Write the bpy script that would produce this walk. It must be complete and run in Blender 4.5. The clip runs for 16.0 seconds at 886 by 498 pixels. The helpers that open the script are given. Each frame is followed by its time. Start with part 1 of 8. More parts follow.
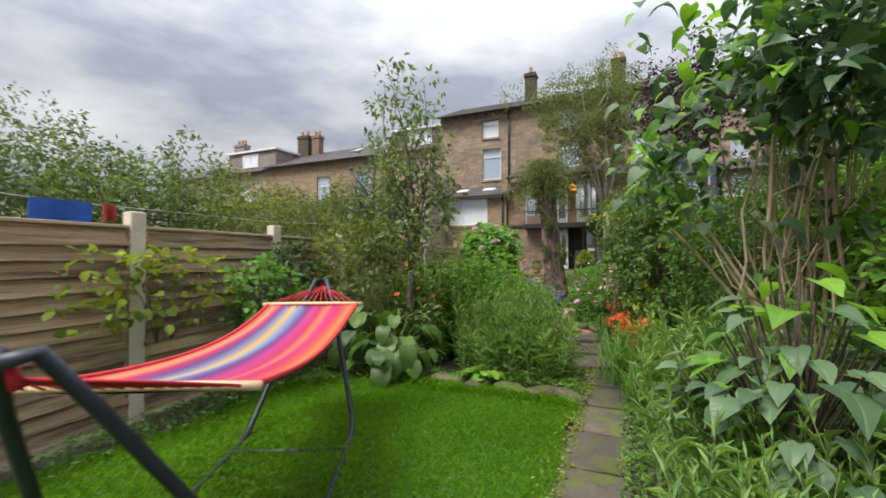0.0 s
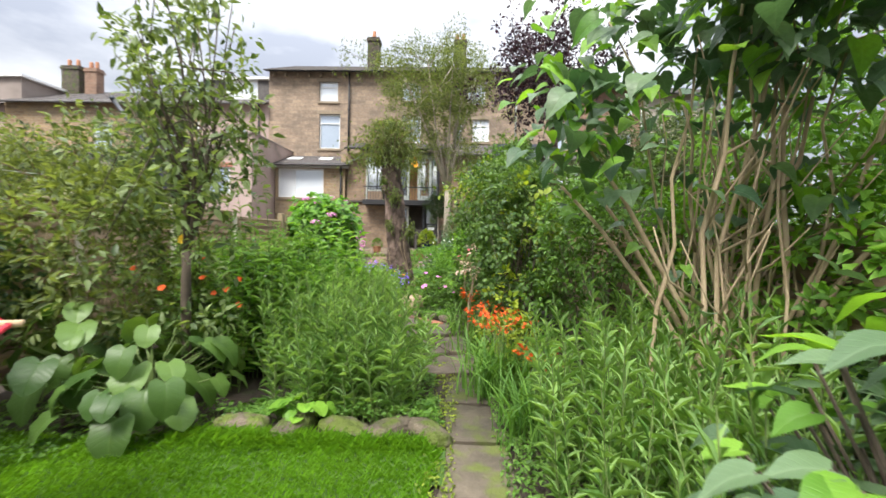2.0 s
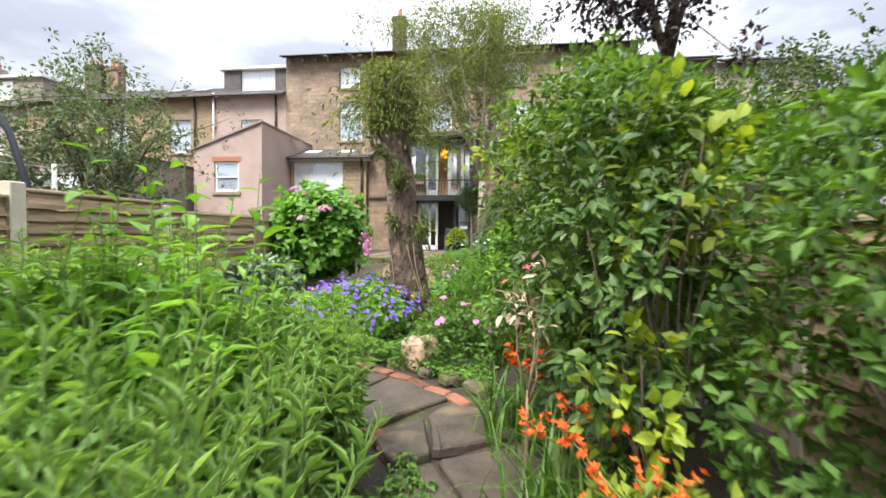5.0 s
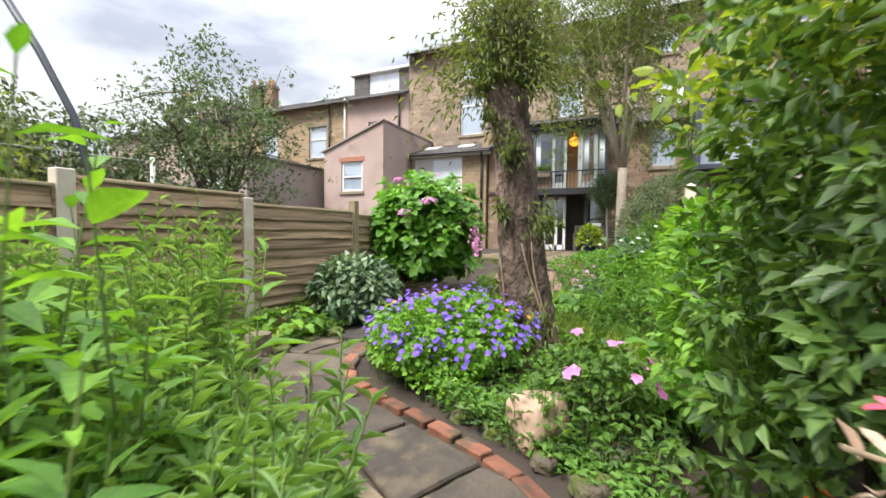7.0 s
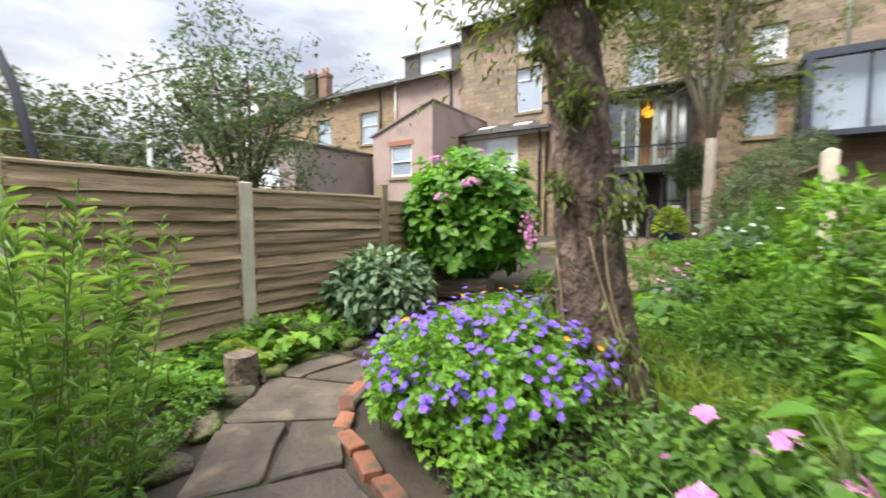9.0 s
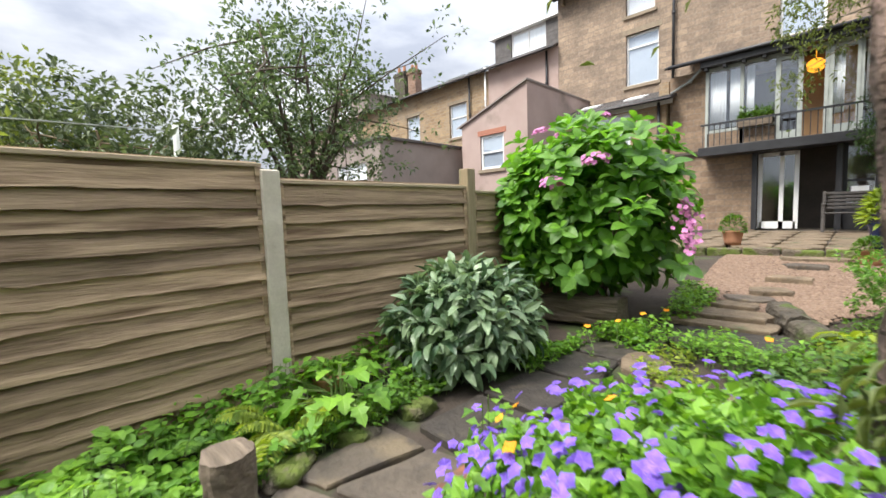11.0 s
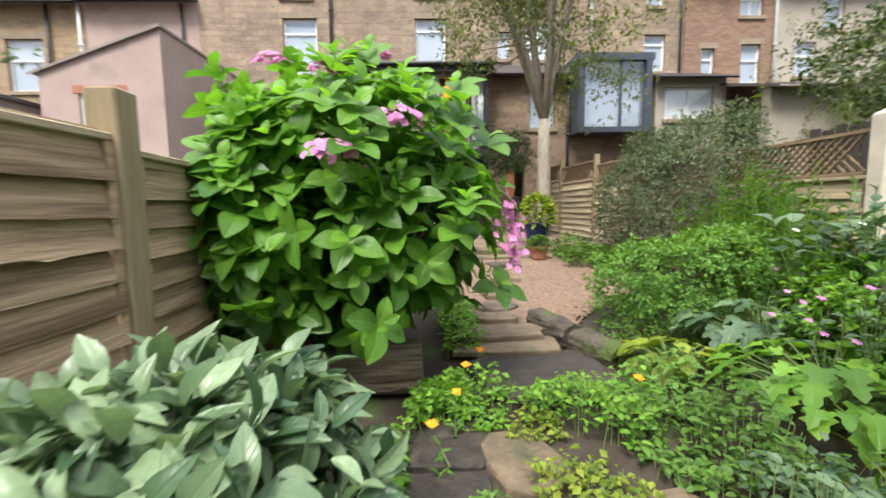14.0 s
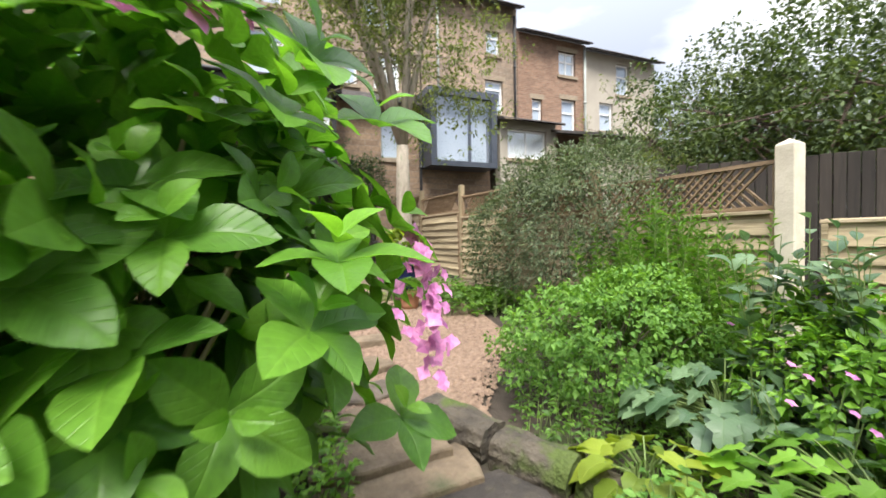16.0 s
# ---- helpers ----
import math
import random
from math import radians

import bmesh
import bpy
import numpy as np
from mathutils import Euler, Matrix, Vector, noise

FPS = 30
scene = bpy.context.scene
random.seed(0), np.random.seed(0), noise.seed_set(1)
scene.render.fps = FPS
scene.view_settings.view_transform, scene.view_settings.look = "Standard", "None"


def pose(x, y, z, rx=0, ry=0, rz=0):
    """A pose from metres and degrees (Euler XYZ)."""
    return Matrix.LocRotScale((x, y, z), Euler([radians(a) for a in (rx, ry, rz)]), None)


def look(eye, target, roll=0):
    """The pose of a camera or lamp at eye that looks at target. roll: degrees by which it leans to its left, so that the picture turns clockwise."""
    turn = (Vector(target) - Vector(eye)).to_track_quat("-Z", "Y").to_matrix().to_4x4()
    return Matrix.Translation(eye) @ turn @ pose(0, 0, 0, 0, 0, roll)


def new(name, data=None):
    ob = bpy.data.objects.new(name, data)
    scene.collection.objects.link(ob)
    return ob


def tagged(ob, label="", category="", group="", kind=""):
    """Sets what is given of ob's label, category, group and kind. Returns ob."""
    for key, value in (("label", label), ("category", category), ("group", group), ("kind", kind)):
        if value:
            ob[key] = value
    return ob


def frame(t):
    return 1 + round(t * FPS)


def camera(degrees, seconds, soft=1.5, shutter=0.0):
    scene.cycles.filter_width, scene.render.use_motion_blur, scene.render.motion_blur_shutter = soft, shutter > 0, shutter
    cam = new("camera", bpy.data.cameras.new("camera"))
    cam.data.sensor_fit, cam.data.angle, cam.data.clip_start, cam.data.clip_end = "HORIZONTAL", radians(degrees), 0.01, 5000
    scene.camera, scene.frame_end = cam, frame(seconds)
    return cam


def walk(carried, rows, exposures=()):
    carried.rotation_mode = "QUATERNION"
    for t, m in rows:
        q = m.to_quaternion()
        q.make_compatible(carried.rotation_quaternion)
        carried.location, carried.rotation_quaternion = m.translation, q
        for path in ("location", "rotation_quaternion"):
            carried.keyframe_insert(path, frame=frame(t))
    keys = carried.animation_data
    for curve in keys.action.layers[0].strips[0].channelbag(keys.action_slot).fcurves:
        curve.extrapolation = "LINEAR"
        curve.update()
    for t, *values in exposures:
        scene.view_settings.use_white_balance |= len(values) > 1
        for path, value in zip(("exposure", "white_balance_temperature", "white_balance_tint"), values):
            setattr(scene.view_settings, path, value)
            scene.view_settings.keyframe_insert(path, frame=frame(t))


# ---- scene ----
cam = camera(94.0, 16.0, soft=1.6, shutter=0.4)
PATH = [
    (0, (0.698, -3.741, 1.234), (-0.122, -1.917, 1.266), -0.1),
    (0.5, (0.65, -3.41, 1.239), (-0.017, -1.525, 1.255), 0.5),
    (1, (0.515, -3.055, 1.211), (0.073, -1.104, 1.174), 0.6),
    (1.5, (0.397, -2.728, 1.209), (0.159, -0.743, 1.145), 1.1),
    (2, (0.337, -2.353, 1.216), (0.266, -0.356, 1.149), 1.3),
    (2.5, (0.283, -1.99, 1.225), (0.328, 0.006, 1.112), 0.4),
    (3, (0.296, -1.62, 1.257), (0.339, 0.376, 1.126), -1.4),
    (3.2, (0.32, -1.463, 1.258), (0.332, 0.534, 1.154), -2.1),
    (5.3, (0.298, 0.719, 1.193), (0.0, 2.696, 1.124), 0.7),
    (5.5, (0.28, 0.899, 1.19), (-0.058, 2.869, 1.116), 0.4),
    (6, (0.192, 1.213, 1.199), (-0.283, 3.154, 1.13), 0.5),
    (6.5, (0.171, 1.537, 1.19), (-0.514, 3.415, 1.127), 0.4),
    (7, (0.087, 1.846, 1.165), (-0.731, 3.669, 1.085), 0.7),
    (7.5, (-0.056, 2.103, 1.149), (-0.834, 3.942, 1.031), 0.2),
    (8, (-0.123, 2.335, 1.15), (-0.851, 4.191, 0.992), -0.3),
    (8.5, (-0.13, 2.632, 1.177), (-0.939, 4.456, 1.036), -0.2),
    (9, (-0.196, 2.896, 1.193), (-1.26, 4.583, 1.043), -0.1),
    (9.2, (-0.26, 3.016, 1.182), (-1.447, 4.618, 1.032), -0.0),
    (11.3, (-1.311, 4.193, 1.196), (-2.723, 5.601, 1.035), -1.9),
    (11.5, (-1.457, 4.28, 1.17), (-2.786, 5.765, 1.008), -1.7),
    (12, (-1.775, 4.537, 1.18), (-2.899, 6.185, 1.025), -1.3),
    (12.5, (-2.044, 4.732, 1.182), (-2.908, 6.53, 1.037), -1.3),
    (13, (-2.323, 4.954, 1.213), (-2.904, 6.86, 1.043), -1.5),
    (13.5, (-2.525, 5.243, 1.203), (-2.832, 7.21, 1.015), -1.2),
    (14, (-2.621, 5.49, 1.2), (-2.556, 7.478, 0.996), -0.8),
    (14.5, (-2.694, 5.829, 1.229), (-2.376, 7.797, 1.073), -0.2),
    (15, (-2.685, 6.11, 1.2), (-2.198, 8.04, 1.005), 0.2),
    (15.5, (-2.607, 6.463, 1.236), (-1.996, 8.362, 1.09), 0.4),
    (16, (-2.556, 6.836, 1.241), (-1.776, 8.677, 1.186), -1.0),
]
walk(cam, [(t, look(eye, target, roll)) for t, eye, target, roll in PATH], exposures=[(0.0, 0.26), (1.5, 0.78), (3.0, 1.13), (6.0, 1.0), (9.0, 0.9), (11.5, 0.92), (12.5, 0.88), (14.5, 0.92), (16.0, 1.12)])

# ---- world and sun: bright overcast afternoon ----
world = bpy.data.worlds.new("world")
scene.world = world
world.use_nodes = True
wn, wl = world.node_tree.nodes, world.node_tree.links
wn.clear()
SUN_ELEV, SUN_ROT = radians(52), radians(200)
sky = wn.new("ShaderNodeTexSky")
sky.sky_type, sky.sun_disc, sky.sun_elevation, sky.sun_rotation = "NISHITA", False, SUN_ELEV, SUN_ROT
coord = wn.new("ShaderNodeTexCoord")
stretch = wn.new("ShaderNodeMapping")
stretch.inputs["Scale"].default_value = (1.0, 1.0, 2.6)
cloud = wn.new("ShaderNodeTexNoise")
cloud.inputs["Scale"].default_value, cloud.inputs["Detail"].default_value, cloud.inputs["Roughness"].default_value = 2.1, 7, 0.52
ramp = wn.new("ShaderNodeValToRGB")
ramp.color_ramp.elements[0].position, ramp.color_ramp.elements[0].color = 0.38, (3.5, 3.75, 4.4, 1)
ramp.color_ramp.elements[1].position, ramp.color_ramp.elements[1].color = 0.66, (8.9, 9.0, 9.1, 1)
blend = wn.new("ShaderNodeMixRGB")
blend.inputs[0].default_value = 0.9
back = wn.new("ShaderNodeBackground")
back.inputs["Strength"].default_value = 0.1
wout = wn.new("ShaderNodeOutputWorld")
wl.new(coord.outputs["Generated"], stretch.inputs["Vector"])
wl.new(stretch.outputs["Vector"], cloud.inputs["Vector"])
wl.new(cloud.outputs["Fac"], ramp.inputs["Fac"])
wl.new(sky.outputs["Color"], blend.inputs[1])
wl.new(ramp.outputs["Color"], blend.inputs[2])
axis = wn.new("ShaderNodeSeparateXYZ")
square = wn.new("ShaderNodeMath")
square.operation, square.inputs[1].default_value = "POWER", 1.8
rise = wn.new("ShaderNodeMapRange")
rise.inputs["To Min"].default_value, rise.inputs["To Max"].default_value = 0.63, 3.3
wl.new(coord.outputs["Generated"], axis.inputs[0])
wl.new(axis.outputs["Z"], square.inputs[0])
wl.new(square.outputs[0], rise.inputs["Value"])
gain = wn.new("ShaderNodeVectorMath")
gain.operation = "SCALE"
wl.new(blend.outputs["Color"], gain.inputs[0])
wl.new(rise.outputs[0], gain.inputs["Scale"])
wl.new(gain.outputs[0], back.inputs["Color"])
wl.new(back.outputs["Background"], wout.inputs["Surface"])
sun_data = bpy.data.lights.new("sun", "SUN")
sun_data.energy, sun_data.angle, sun_data.color = 3.5, radians(22), (1.0, 0.96, 0.88)
sun = new("sun", sun_data)
sun.matrix_world = look((0, 0, 30), (8, 18, 0))

rng = np.random.default_rng(7)


# ---- materials ----
def nodes_of(name):
    m = bpy.data.materials.new(name)
    m.use_nodes = True
    n, l = m.node_tree.nodes, m.node_tree.links
    return m, n, l, n["Principled BSDF"]


def surface(name, low, high, scale=6.0, rough=0.8, bump=0.3, fine=60.0, stretch=(1, 1, 1), metal=0.0, per_object=0.0, spec=0.5, blotch=None, relief=0.02):
    """A surface that varies between two colours at two scales, with fine relief."""
    m, n, l, p = nodes_of(name)
    tc = n.new("ShaderNodeTexCoord")
    mp = n.new("ShaderNodeMapping")
    mp.inputs["Scale"].default_value = stretch
    l.new(tc.outputs["Object"], mp.inputs["Vector"])
    vec = mp.outputs["Vector"]
    if per_object:
        info = n.new("ShaderNodeObjectInfo")
        add = n.new("ShaderNodeVectorMath")
        mul = n.new("ShaderNodeVectorMath")
        mul.operation = "SCALE"
        mul.inputs["Scale"].default_value = 40
        cmb = n.new("ShaderNodeCombineXYZ")
        for k in range(3):
            l.new(info.outputs["Random"], cmb.inputs[k])
        l.new(cmb.outputs[0], mul.inputs[0])
        l.new(vec, add.inputs[0])
        l.new(mul.outputs[0], add.inputs[1])
        vec = add.outputs[0]
    a = n.new("ShaderNodeTexNoise")
    a.inputs["Scale"].default_value, a.inputs["Detail"].default_value = scale, 5
    b = n.new("ShaderNodeTexNoise")
    b.inputs["Scale"].default_value, b.inputs["Detail"].default_value = fine, 4
    l.new(vec, a.inputs["Vector"])
    l.new(vec, b.inputs["Vector"])
    mixf = n.new("ShaderNodeMath")
    mixf.operation = "MULTIPLY_ADD"
    mixf.inputs[1].default_value = 0.45
    l.new(b.outputs["Fac"], mixf.inputs[0])
    half = n.new("ShaderNodeMath")
    half.operation = "MULTIPLY_ADD"
    half.inputs[1].default_value, half.inputs[2].default_value = 1.5, -0.48
    l.new(a.outputs["Fac"], half.inputs[0])
    l.new(half.outputs[0], mixf.inputs[2])
    cr = n.new("ShaderNodeMixRGB")
    cr.inputs[1].default_value, cr.inputs[2].default_value = (*low, 1), (*high, 1)
    l.new(mixf.outputs[0], cr.inputs[0])
    out = cr.outputs["Color"]
    if blotch:
        c = n.new("ShaderNodeTexNoise")
        c.inputs["Scale"].default_value, c.inputs["Detail"].default_value = blotch[1], 6
        l.new(vec, c.inputs["Vector"])
        r = n.new("ShaderNodeValToRGB")
        r.color_ramp.elements[0].position, r.color_ramp.elements[1].position = blotch[2], blotch[2] + 0.12
        l.new(c.outputs["Fac"], r.inputs["Fac"])
        mx = n.new("ShaderNodeMixRGB")
        mx.inputs[2].default_value = (*blotch[0], 1)
        l.new(r.outputs["Color"], mx.inputs[0])
        l.new(out, mx.inputs[1])
        out = mx.outputs["Color"]
    if per_object:
        hsv = n.new("ShaderNodeHueSaturation")
        v = n.new("ShaderNodeMapRange")
        v.inputs["To Min"].default_value, v.inputs["To Max"].default_value = 1 - per_object, 1 + per_object
        l.new(info.outputs["Random"], v.inputs["Value"])
        l.new(v.outputs[0], hsv.inputs["Value"])
        l.new(out, hsv.inputs["Color"])
        out = hsv.outputs["Color"]
    l.new(out, p.inputs["Base Color"])
    p.inputs["Roughness"].default_value, p.inputs["Metallic"].default_value = rough, metal
    p.inputs["Specular IOR Level"].default_value = spec
    if bump:
        bp = n.new("ShaderNodeBump")
        bp.inputs["Strength"].default_value, bp.inputs["Distance"].default_value = bump, relief
        l.new(mixf.outputs[0], bp.inputs["Height"])
        l.new(bp.outputs["Normal"], p.inputs["Normal"])
    return m


def leafy(name, dark, light, rough=0.5, through_light=0.3, hue=None):
    """A leaf: each one its own tone, with light coming through."""
    m, n, l, p = nodes_of(name)
    at = n.new("ShaderNodeAttribute")
    at.attribute_name = "tone"
    mx = n.new("ShaderNodeMixRGB")
    mx.inputs[1].default_value, mx.inputs[2].default_value = (*dark, 1), (*light, 1)
    l.new(at.outputs["Fac"], mx.inputs[0])
    tc = n.new("ShaderNodeTexCoord")
    nz = n.new("ShaderNodeTexNoise")
    nz.inputs["Scale"].default_value, nz.inputs["Detail"].default_value = 55, 3
    l.new(tc.outputs["Object"], nz.inputs["Vector"])
    hs = n.new("ShaderNodeHueSaturation")
    mr = n.new("ShaderNodeMapRange")
    mr.inputs["To Min"].default_value, mr.inputs["To Max"].default_value = 0.7, 1.3
    l.new(nz.outputs["Fac"], mr.inputs["Value"])
    l.new(mr.outputs[0], hs.inputs["Value"])
    l.new(mx.outputs["Color"], hs.inputs["Color"])
    rib, run = n.new("ShaderNodeAttribute"), n.new("ShaderNodeAttribute")
    rib.attribute_name, run.attribute_name = "rib", "run"
    slant = n.new("ShaderNodeMath")
    slant.operation, slant.inputs[1].default_value = "MULTIPLY_ADD", 0.32
    l.new(rib.outputs["Fac"], slant.inputs[0])
    l.new(run.outputs["Fac"], slant.inputs[2])
    many = n.new("ShaderNodeMath")
    many.operation, many.inputs[1].default_value = "MULTIPLY", 44.0
    l.new(slant.outputs[0], many.inputs[0])
    wave = n.new("ShaderNodeMath")
    wave.operation = "SINE"
    l.new(many.outputs[0], wave.inputs[0])
    thin = n.new("ShaderNodeMapRange")
    thin.inputs["From Min"].default_value, thin.inputs["From Max"].default_value, thin.inputs["To Max"].default_value = 0.75, 1.0, 0.4
    l.new(wave.outputs[0], thin.inputs["Value"])
    mid = n.new("ShaderNodeMath")
    mid.operation, mid.inputs[1].default_value = "POWER", 14.0
    l.new(rib.outputs["Fac"], mid.inputs[0])
    vein = n.new("ShaderNodeMath")
    vein.operation = "MAXIMUM"
    l.new(mid.outputs[0], vein.inputs[0])
    l.new(thin.outputs[0], vein.inputs[1])
    pale = n.new("ShaderNodeMixRGB")
    pale.blend_type = "MULTIPLY"
    pale.inputs[2].default_value = (1.3, 1.22, 1.25, 1)
    l.new(vein.outputs[0], pale.inputs[0])
    l.new(hs.outputs["Color"], pale.inputs[1])
    l.new(pale.outputs["Color"], p.inputs["Base Color"])
    bp = n.new("ShaderNodeBump")
    bp.invert = True
    bp.inputs["Strength"].default_value, bp.inputs["Distance"].default_value = 0.35, 0.01
    l.new(vein.outputs[0], bp.inputs["Height"])
    l.new(bp.outputs["Normal"], p.inputs["Normal"])
    p.inputs["Roughness"].default_value = rough
    p.inputs["Specular IOR Level"].default_value = 0.4
    tr = n.new("ShaderNodeBsdfTranslucent")
    br = n.new("ShaderNodeMixRGB")
    br.blend_type = "MULTIPLY"
    br.inputs[0].default_value = 1
    br.inputs[2].default_value = (*(hue or (2.0, 1.9, 0.8)), 1)
    l.new(hs.outputs["Color"], br.inputs[1])
    l.new(br.outputs["Color"], tr.inputs["Color"])
    ms = n.new("ShaderNodeMixShader")
    ms.inputs[0].default_value = through_light
    l.new(p.outputs[0], ms.inputs[1])
    l.new(tr.outputs[0], ms.inputs[2])
    l.new(ms.outputs[0], n["Material Output"].inputs["Surface"])
    return m


def masonry(name, c1, c2, joint, width, height, gap=0.012, stain=(0.06, 0.05, 0.045), stained=0.62, squash=1.0):
    """Coursed stone or brick on upright walls that stay far off."""
    m, n, l, p = nodes_of(name)
    tc = n.new("ShaderNodeTexCoord")
    sep = n.new("ShaderNodeSeparateXYZ")
    l.new(tc.outputs["Object"], sep.inputs[0])
    addm = n.new("ShaderNodeMath")
    l.new(sep.outputs["X"], addm.inputs[0])
    l.new(sep.outputs["Y"], addm.inputs[1])
    cmb = n.new("ShaderNodeCombineXYZ")
    l.new(addm.outputs[0], cmb.inputs["X"])
    l.new(sep.outputs["Z"], cmb.inputs["Y"])
    wob = n.new("ShaderNodeTexNoise")
    wob.inputs["Scale"].default_value = 1.7
    l.new(cmb.outputs[0], wob.inputs["Vector"])
    wadd = n.new("ShaderNodeMixRGB")
    wadd.blend_type = "ADD"
    wadd.inputs[0].default_value = 0.09 if width > 0.25 else 0.01
    l.new(cmb.outputs[0], wadd.inputs[1])
    l.new(wob.outputs["Color"], wadd.inputs[2])
    br = n.new("ShaderNodeTexBrick")
    br.inputs["Color1"].default_value, br.inputs["Color2"].default_value, br.inputs["Mortar"].default_value = (*c1, 1), (*c2, 1), (*joint, 1)
    br.inputs["Scale"].default_value, br.inputs["Mortar Size"].default_value = 1.0, gap
    br.inputs["Brick Width"].default_value, br.inputs["Row Height"].default_value = width, height
    br.squash, br.squash_frequency = squash, 3
    l.new(wadd.outputs["Color"], br.inputs["Vector"])
    a = n.new("ShaderNodeTexNoise")
    a.inputs["Scale"].default_value, a.inputs["Detail"].default_value, a.inputs["Roughness"].default_value = 1.1, 8, 0.65
    l.new(tc.outputs["Object"], a.inputs["Vector"])
    r = n.new("ShaderNodeValToRGB")
    r.color_ramp.elements[0].position, r.color_ramp.elements[1].position = stained - 0.12, stained + 0.12
    l.new(a.outputs["Fac"], r.inputs["Fac"])
    mx = n.new("ShaderNodeMixRGB")
    mx.inputs[2].default_value = (*stain, 1)
    sc = n.new("ShaderNodeMath")
    sc.operation = "MULTIPLY"
    sc.inputs[1].default_value = 0.6
    l.new(r.outputs["Color"], sc.inputs[0])
    l.new(sc.outputs[0], mx.inputs[0])
    l.new(br.outputs["Color"], mx.inputs[1])
    g = n.new("ShaderNodeTexNoise")
    g.inputs["Scale"].default_value, g.inputs["Detail"].default_value = 14, 6
    l.new(tc.outputs["Object"], g.inputs["Vector"])
    hs = n.new("ShaderNodeHueSaturation")
    mr = n.new("ShaderNodeMapRange")
    mr.inputs["To Min"].default_value, mr.inputs["To Max"].default_value = 0.55, 1.45
    l.new(g.outputs["Fac"], mr.inputs["Value"])
    l.new(mr.outputs[0], hs.inputs["Value"])
    l.new(mx.outputs["Color"], hs.inputs["Color"])
    l.new(hs.outputs["Color"], p.inputs["Base Color"])
    p.inputs["Roughness"].default_value = 0.9
    bp = n.new("ShaderNodeBump")
    bp.inputs["Strength"].default_value, bp.inputs["Distance"].default_value = 0.7, 0.03
    ad = n.new("ShaderNodeMath")
    ad.operation = "SUBTRACT"
    l.new(g.outputs["Fac"], ad.inputs[0])
    l.new(br.outputs["Fac"], ad.inputs[1])
    l.new(ad.outputs[0], bp.inputs["Height"])
    l.new(bp.outputs["Normal"], p.inputs["Normal"])
    return m


def glassy(name):
    m, n, l, p = nodes_of(name)
    gl, tp, ms = n.new("ShaderNodeBsdfGlossy"), n.new("ShaderNodeBsdfTransparent"), n.new("ShaderNodeMixShader")
    gl.inputs["Roughness"].default_value = 0.03
    gl.inputs["Color"].default_value = (0.9, 0.95, 1.0, 1)
    ms.inputs[0].default_value = 0.13
    l.new(tp.outputs[0], ms.inputs[1])
    l.new(gl.outputs[0], ms.inputs[2])
    l.new(ms.outputs[0], n["Material Output"].inputs["Surface"])
    return m


SOIL = surface("soil", (0.022, 0.016, 0.012), (0.06, 0.044, 0.032), 4, 0.95, 0.8, 45, blotch=((0.05, 0.075, 0.02), 2.2, 0.56))
LAWN = surface("turf", (0.03, 0.07, 0.006), (0.055, 0.115, 0.01), 2.5, 0.9, 0.5, 80)
SLAB = surface("flagstone", (0.026, 0.02, 0.016), (0.115, 0.09, 0.066), 4.5, 0.7, 0.9, 26, per_object=0.3, blotch=((0.165, 0.125, 0.078), 3.2, 0.56))
PALE = surface("pale_stone", (0.05, 0.036, 0.023), (0.235, 0.173, 0.112), 6, 0.85, 0.8, 34, per_object=0.25, blotch=((0.055, 0.06, 0.028), 3, 0.57), relief=0.03)
MOSSLAB = surface("mossy_flagstone", (0.03, 0.025, 0.018), (0.125, 0.1, 0.072), 5.0, 0.8, 0.9, 28, per_object=0.25, blotch=((0.075, 0.09, 0.018), 4.5, 0.5))
WETSLAB = surface("dark_flagstone", (0.016, 0.013, 0.011), (0.046, 0.037, 0.029), 9.0, 0.75, 0.9, 40, per_object=0.15, blotch=((0.06, 0.05, 0.034), 7, 0.58))
ROCK = surface("mossy_rock", (0.04, 0.033, 0.024), (0.17, 0.135, 0.095), 8, 0.9, 1.0, 35, per_object=0.3, blotch=((0.075, 0.1, 0.014), 6, 0.45), relief=0.05)
DARKROCK = surface("dark_mossy_rock", (0.025, 0.02, 0.016), (0.11, 0.09, 0.065), 7, 0.9, 1.0, 26, blotch=((0.06, 0.085, 0.015), 4, 0.52), relief=0.05)
PINKROCK = surface("pink_rock", (0.3, 0.19, 0.13), (0.5, 0.36, 0.27), 6, 0.85, 0.6, 40)
BRICK = surface("edging_brick", (0.1, 0.042, 0.027), (0.3, 0.115, 0.065), 8, 0.85, 0.7, 60, per_object=0.4, blotch=((0.075, 0.06, 0.035), 7, 0.53))
FENCE = surface("weathered_board", (0.09, 0.054, 0.03), (0.52, 0.375, 0.235), 3.4, 0.85, 0.6, 20, stretch=(0.7, 4, 5.5), per_object=0.24, blotch=((0.12, 0.073, 0.04), 1.8, 0.56))
CAPWOOD = surface("capping_wood", (0.24, 0.18, 0.11), (0.52, 0.42, 0.29), 4, 0.85, 0.4, 20, stretch=(0.6, 5, 5))
FENCEPALE = surface("pale_board", (0.22, 0.17, 0.1), (0.44, 0.36, 0.23), 4, 0.85, 0.4, 13, stretch=(0.7, 4, 6.5), per_object=0.15)
TRELLIS = surface("trellis_wood", (0.14, 0.09, 0.05), (0.29, 0.2, 0.12), 5, 0.85, 0.4, 34, stretch=(1, 6, 8), per_object=0.15)
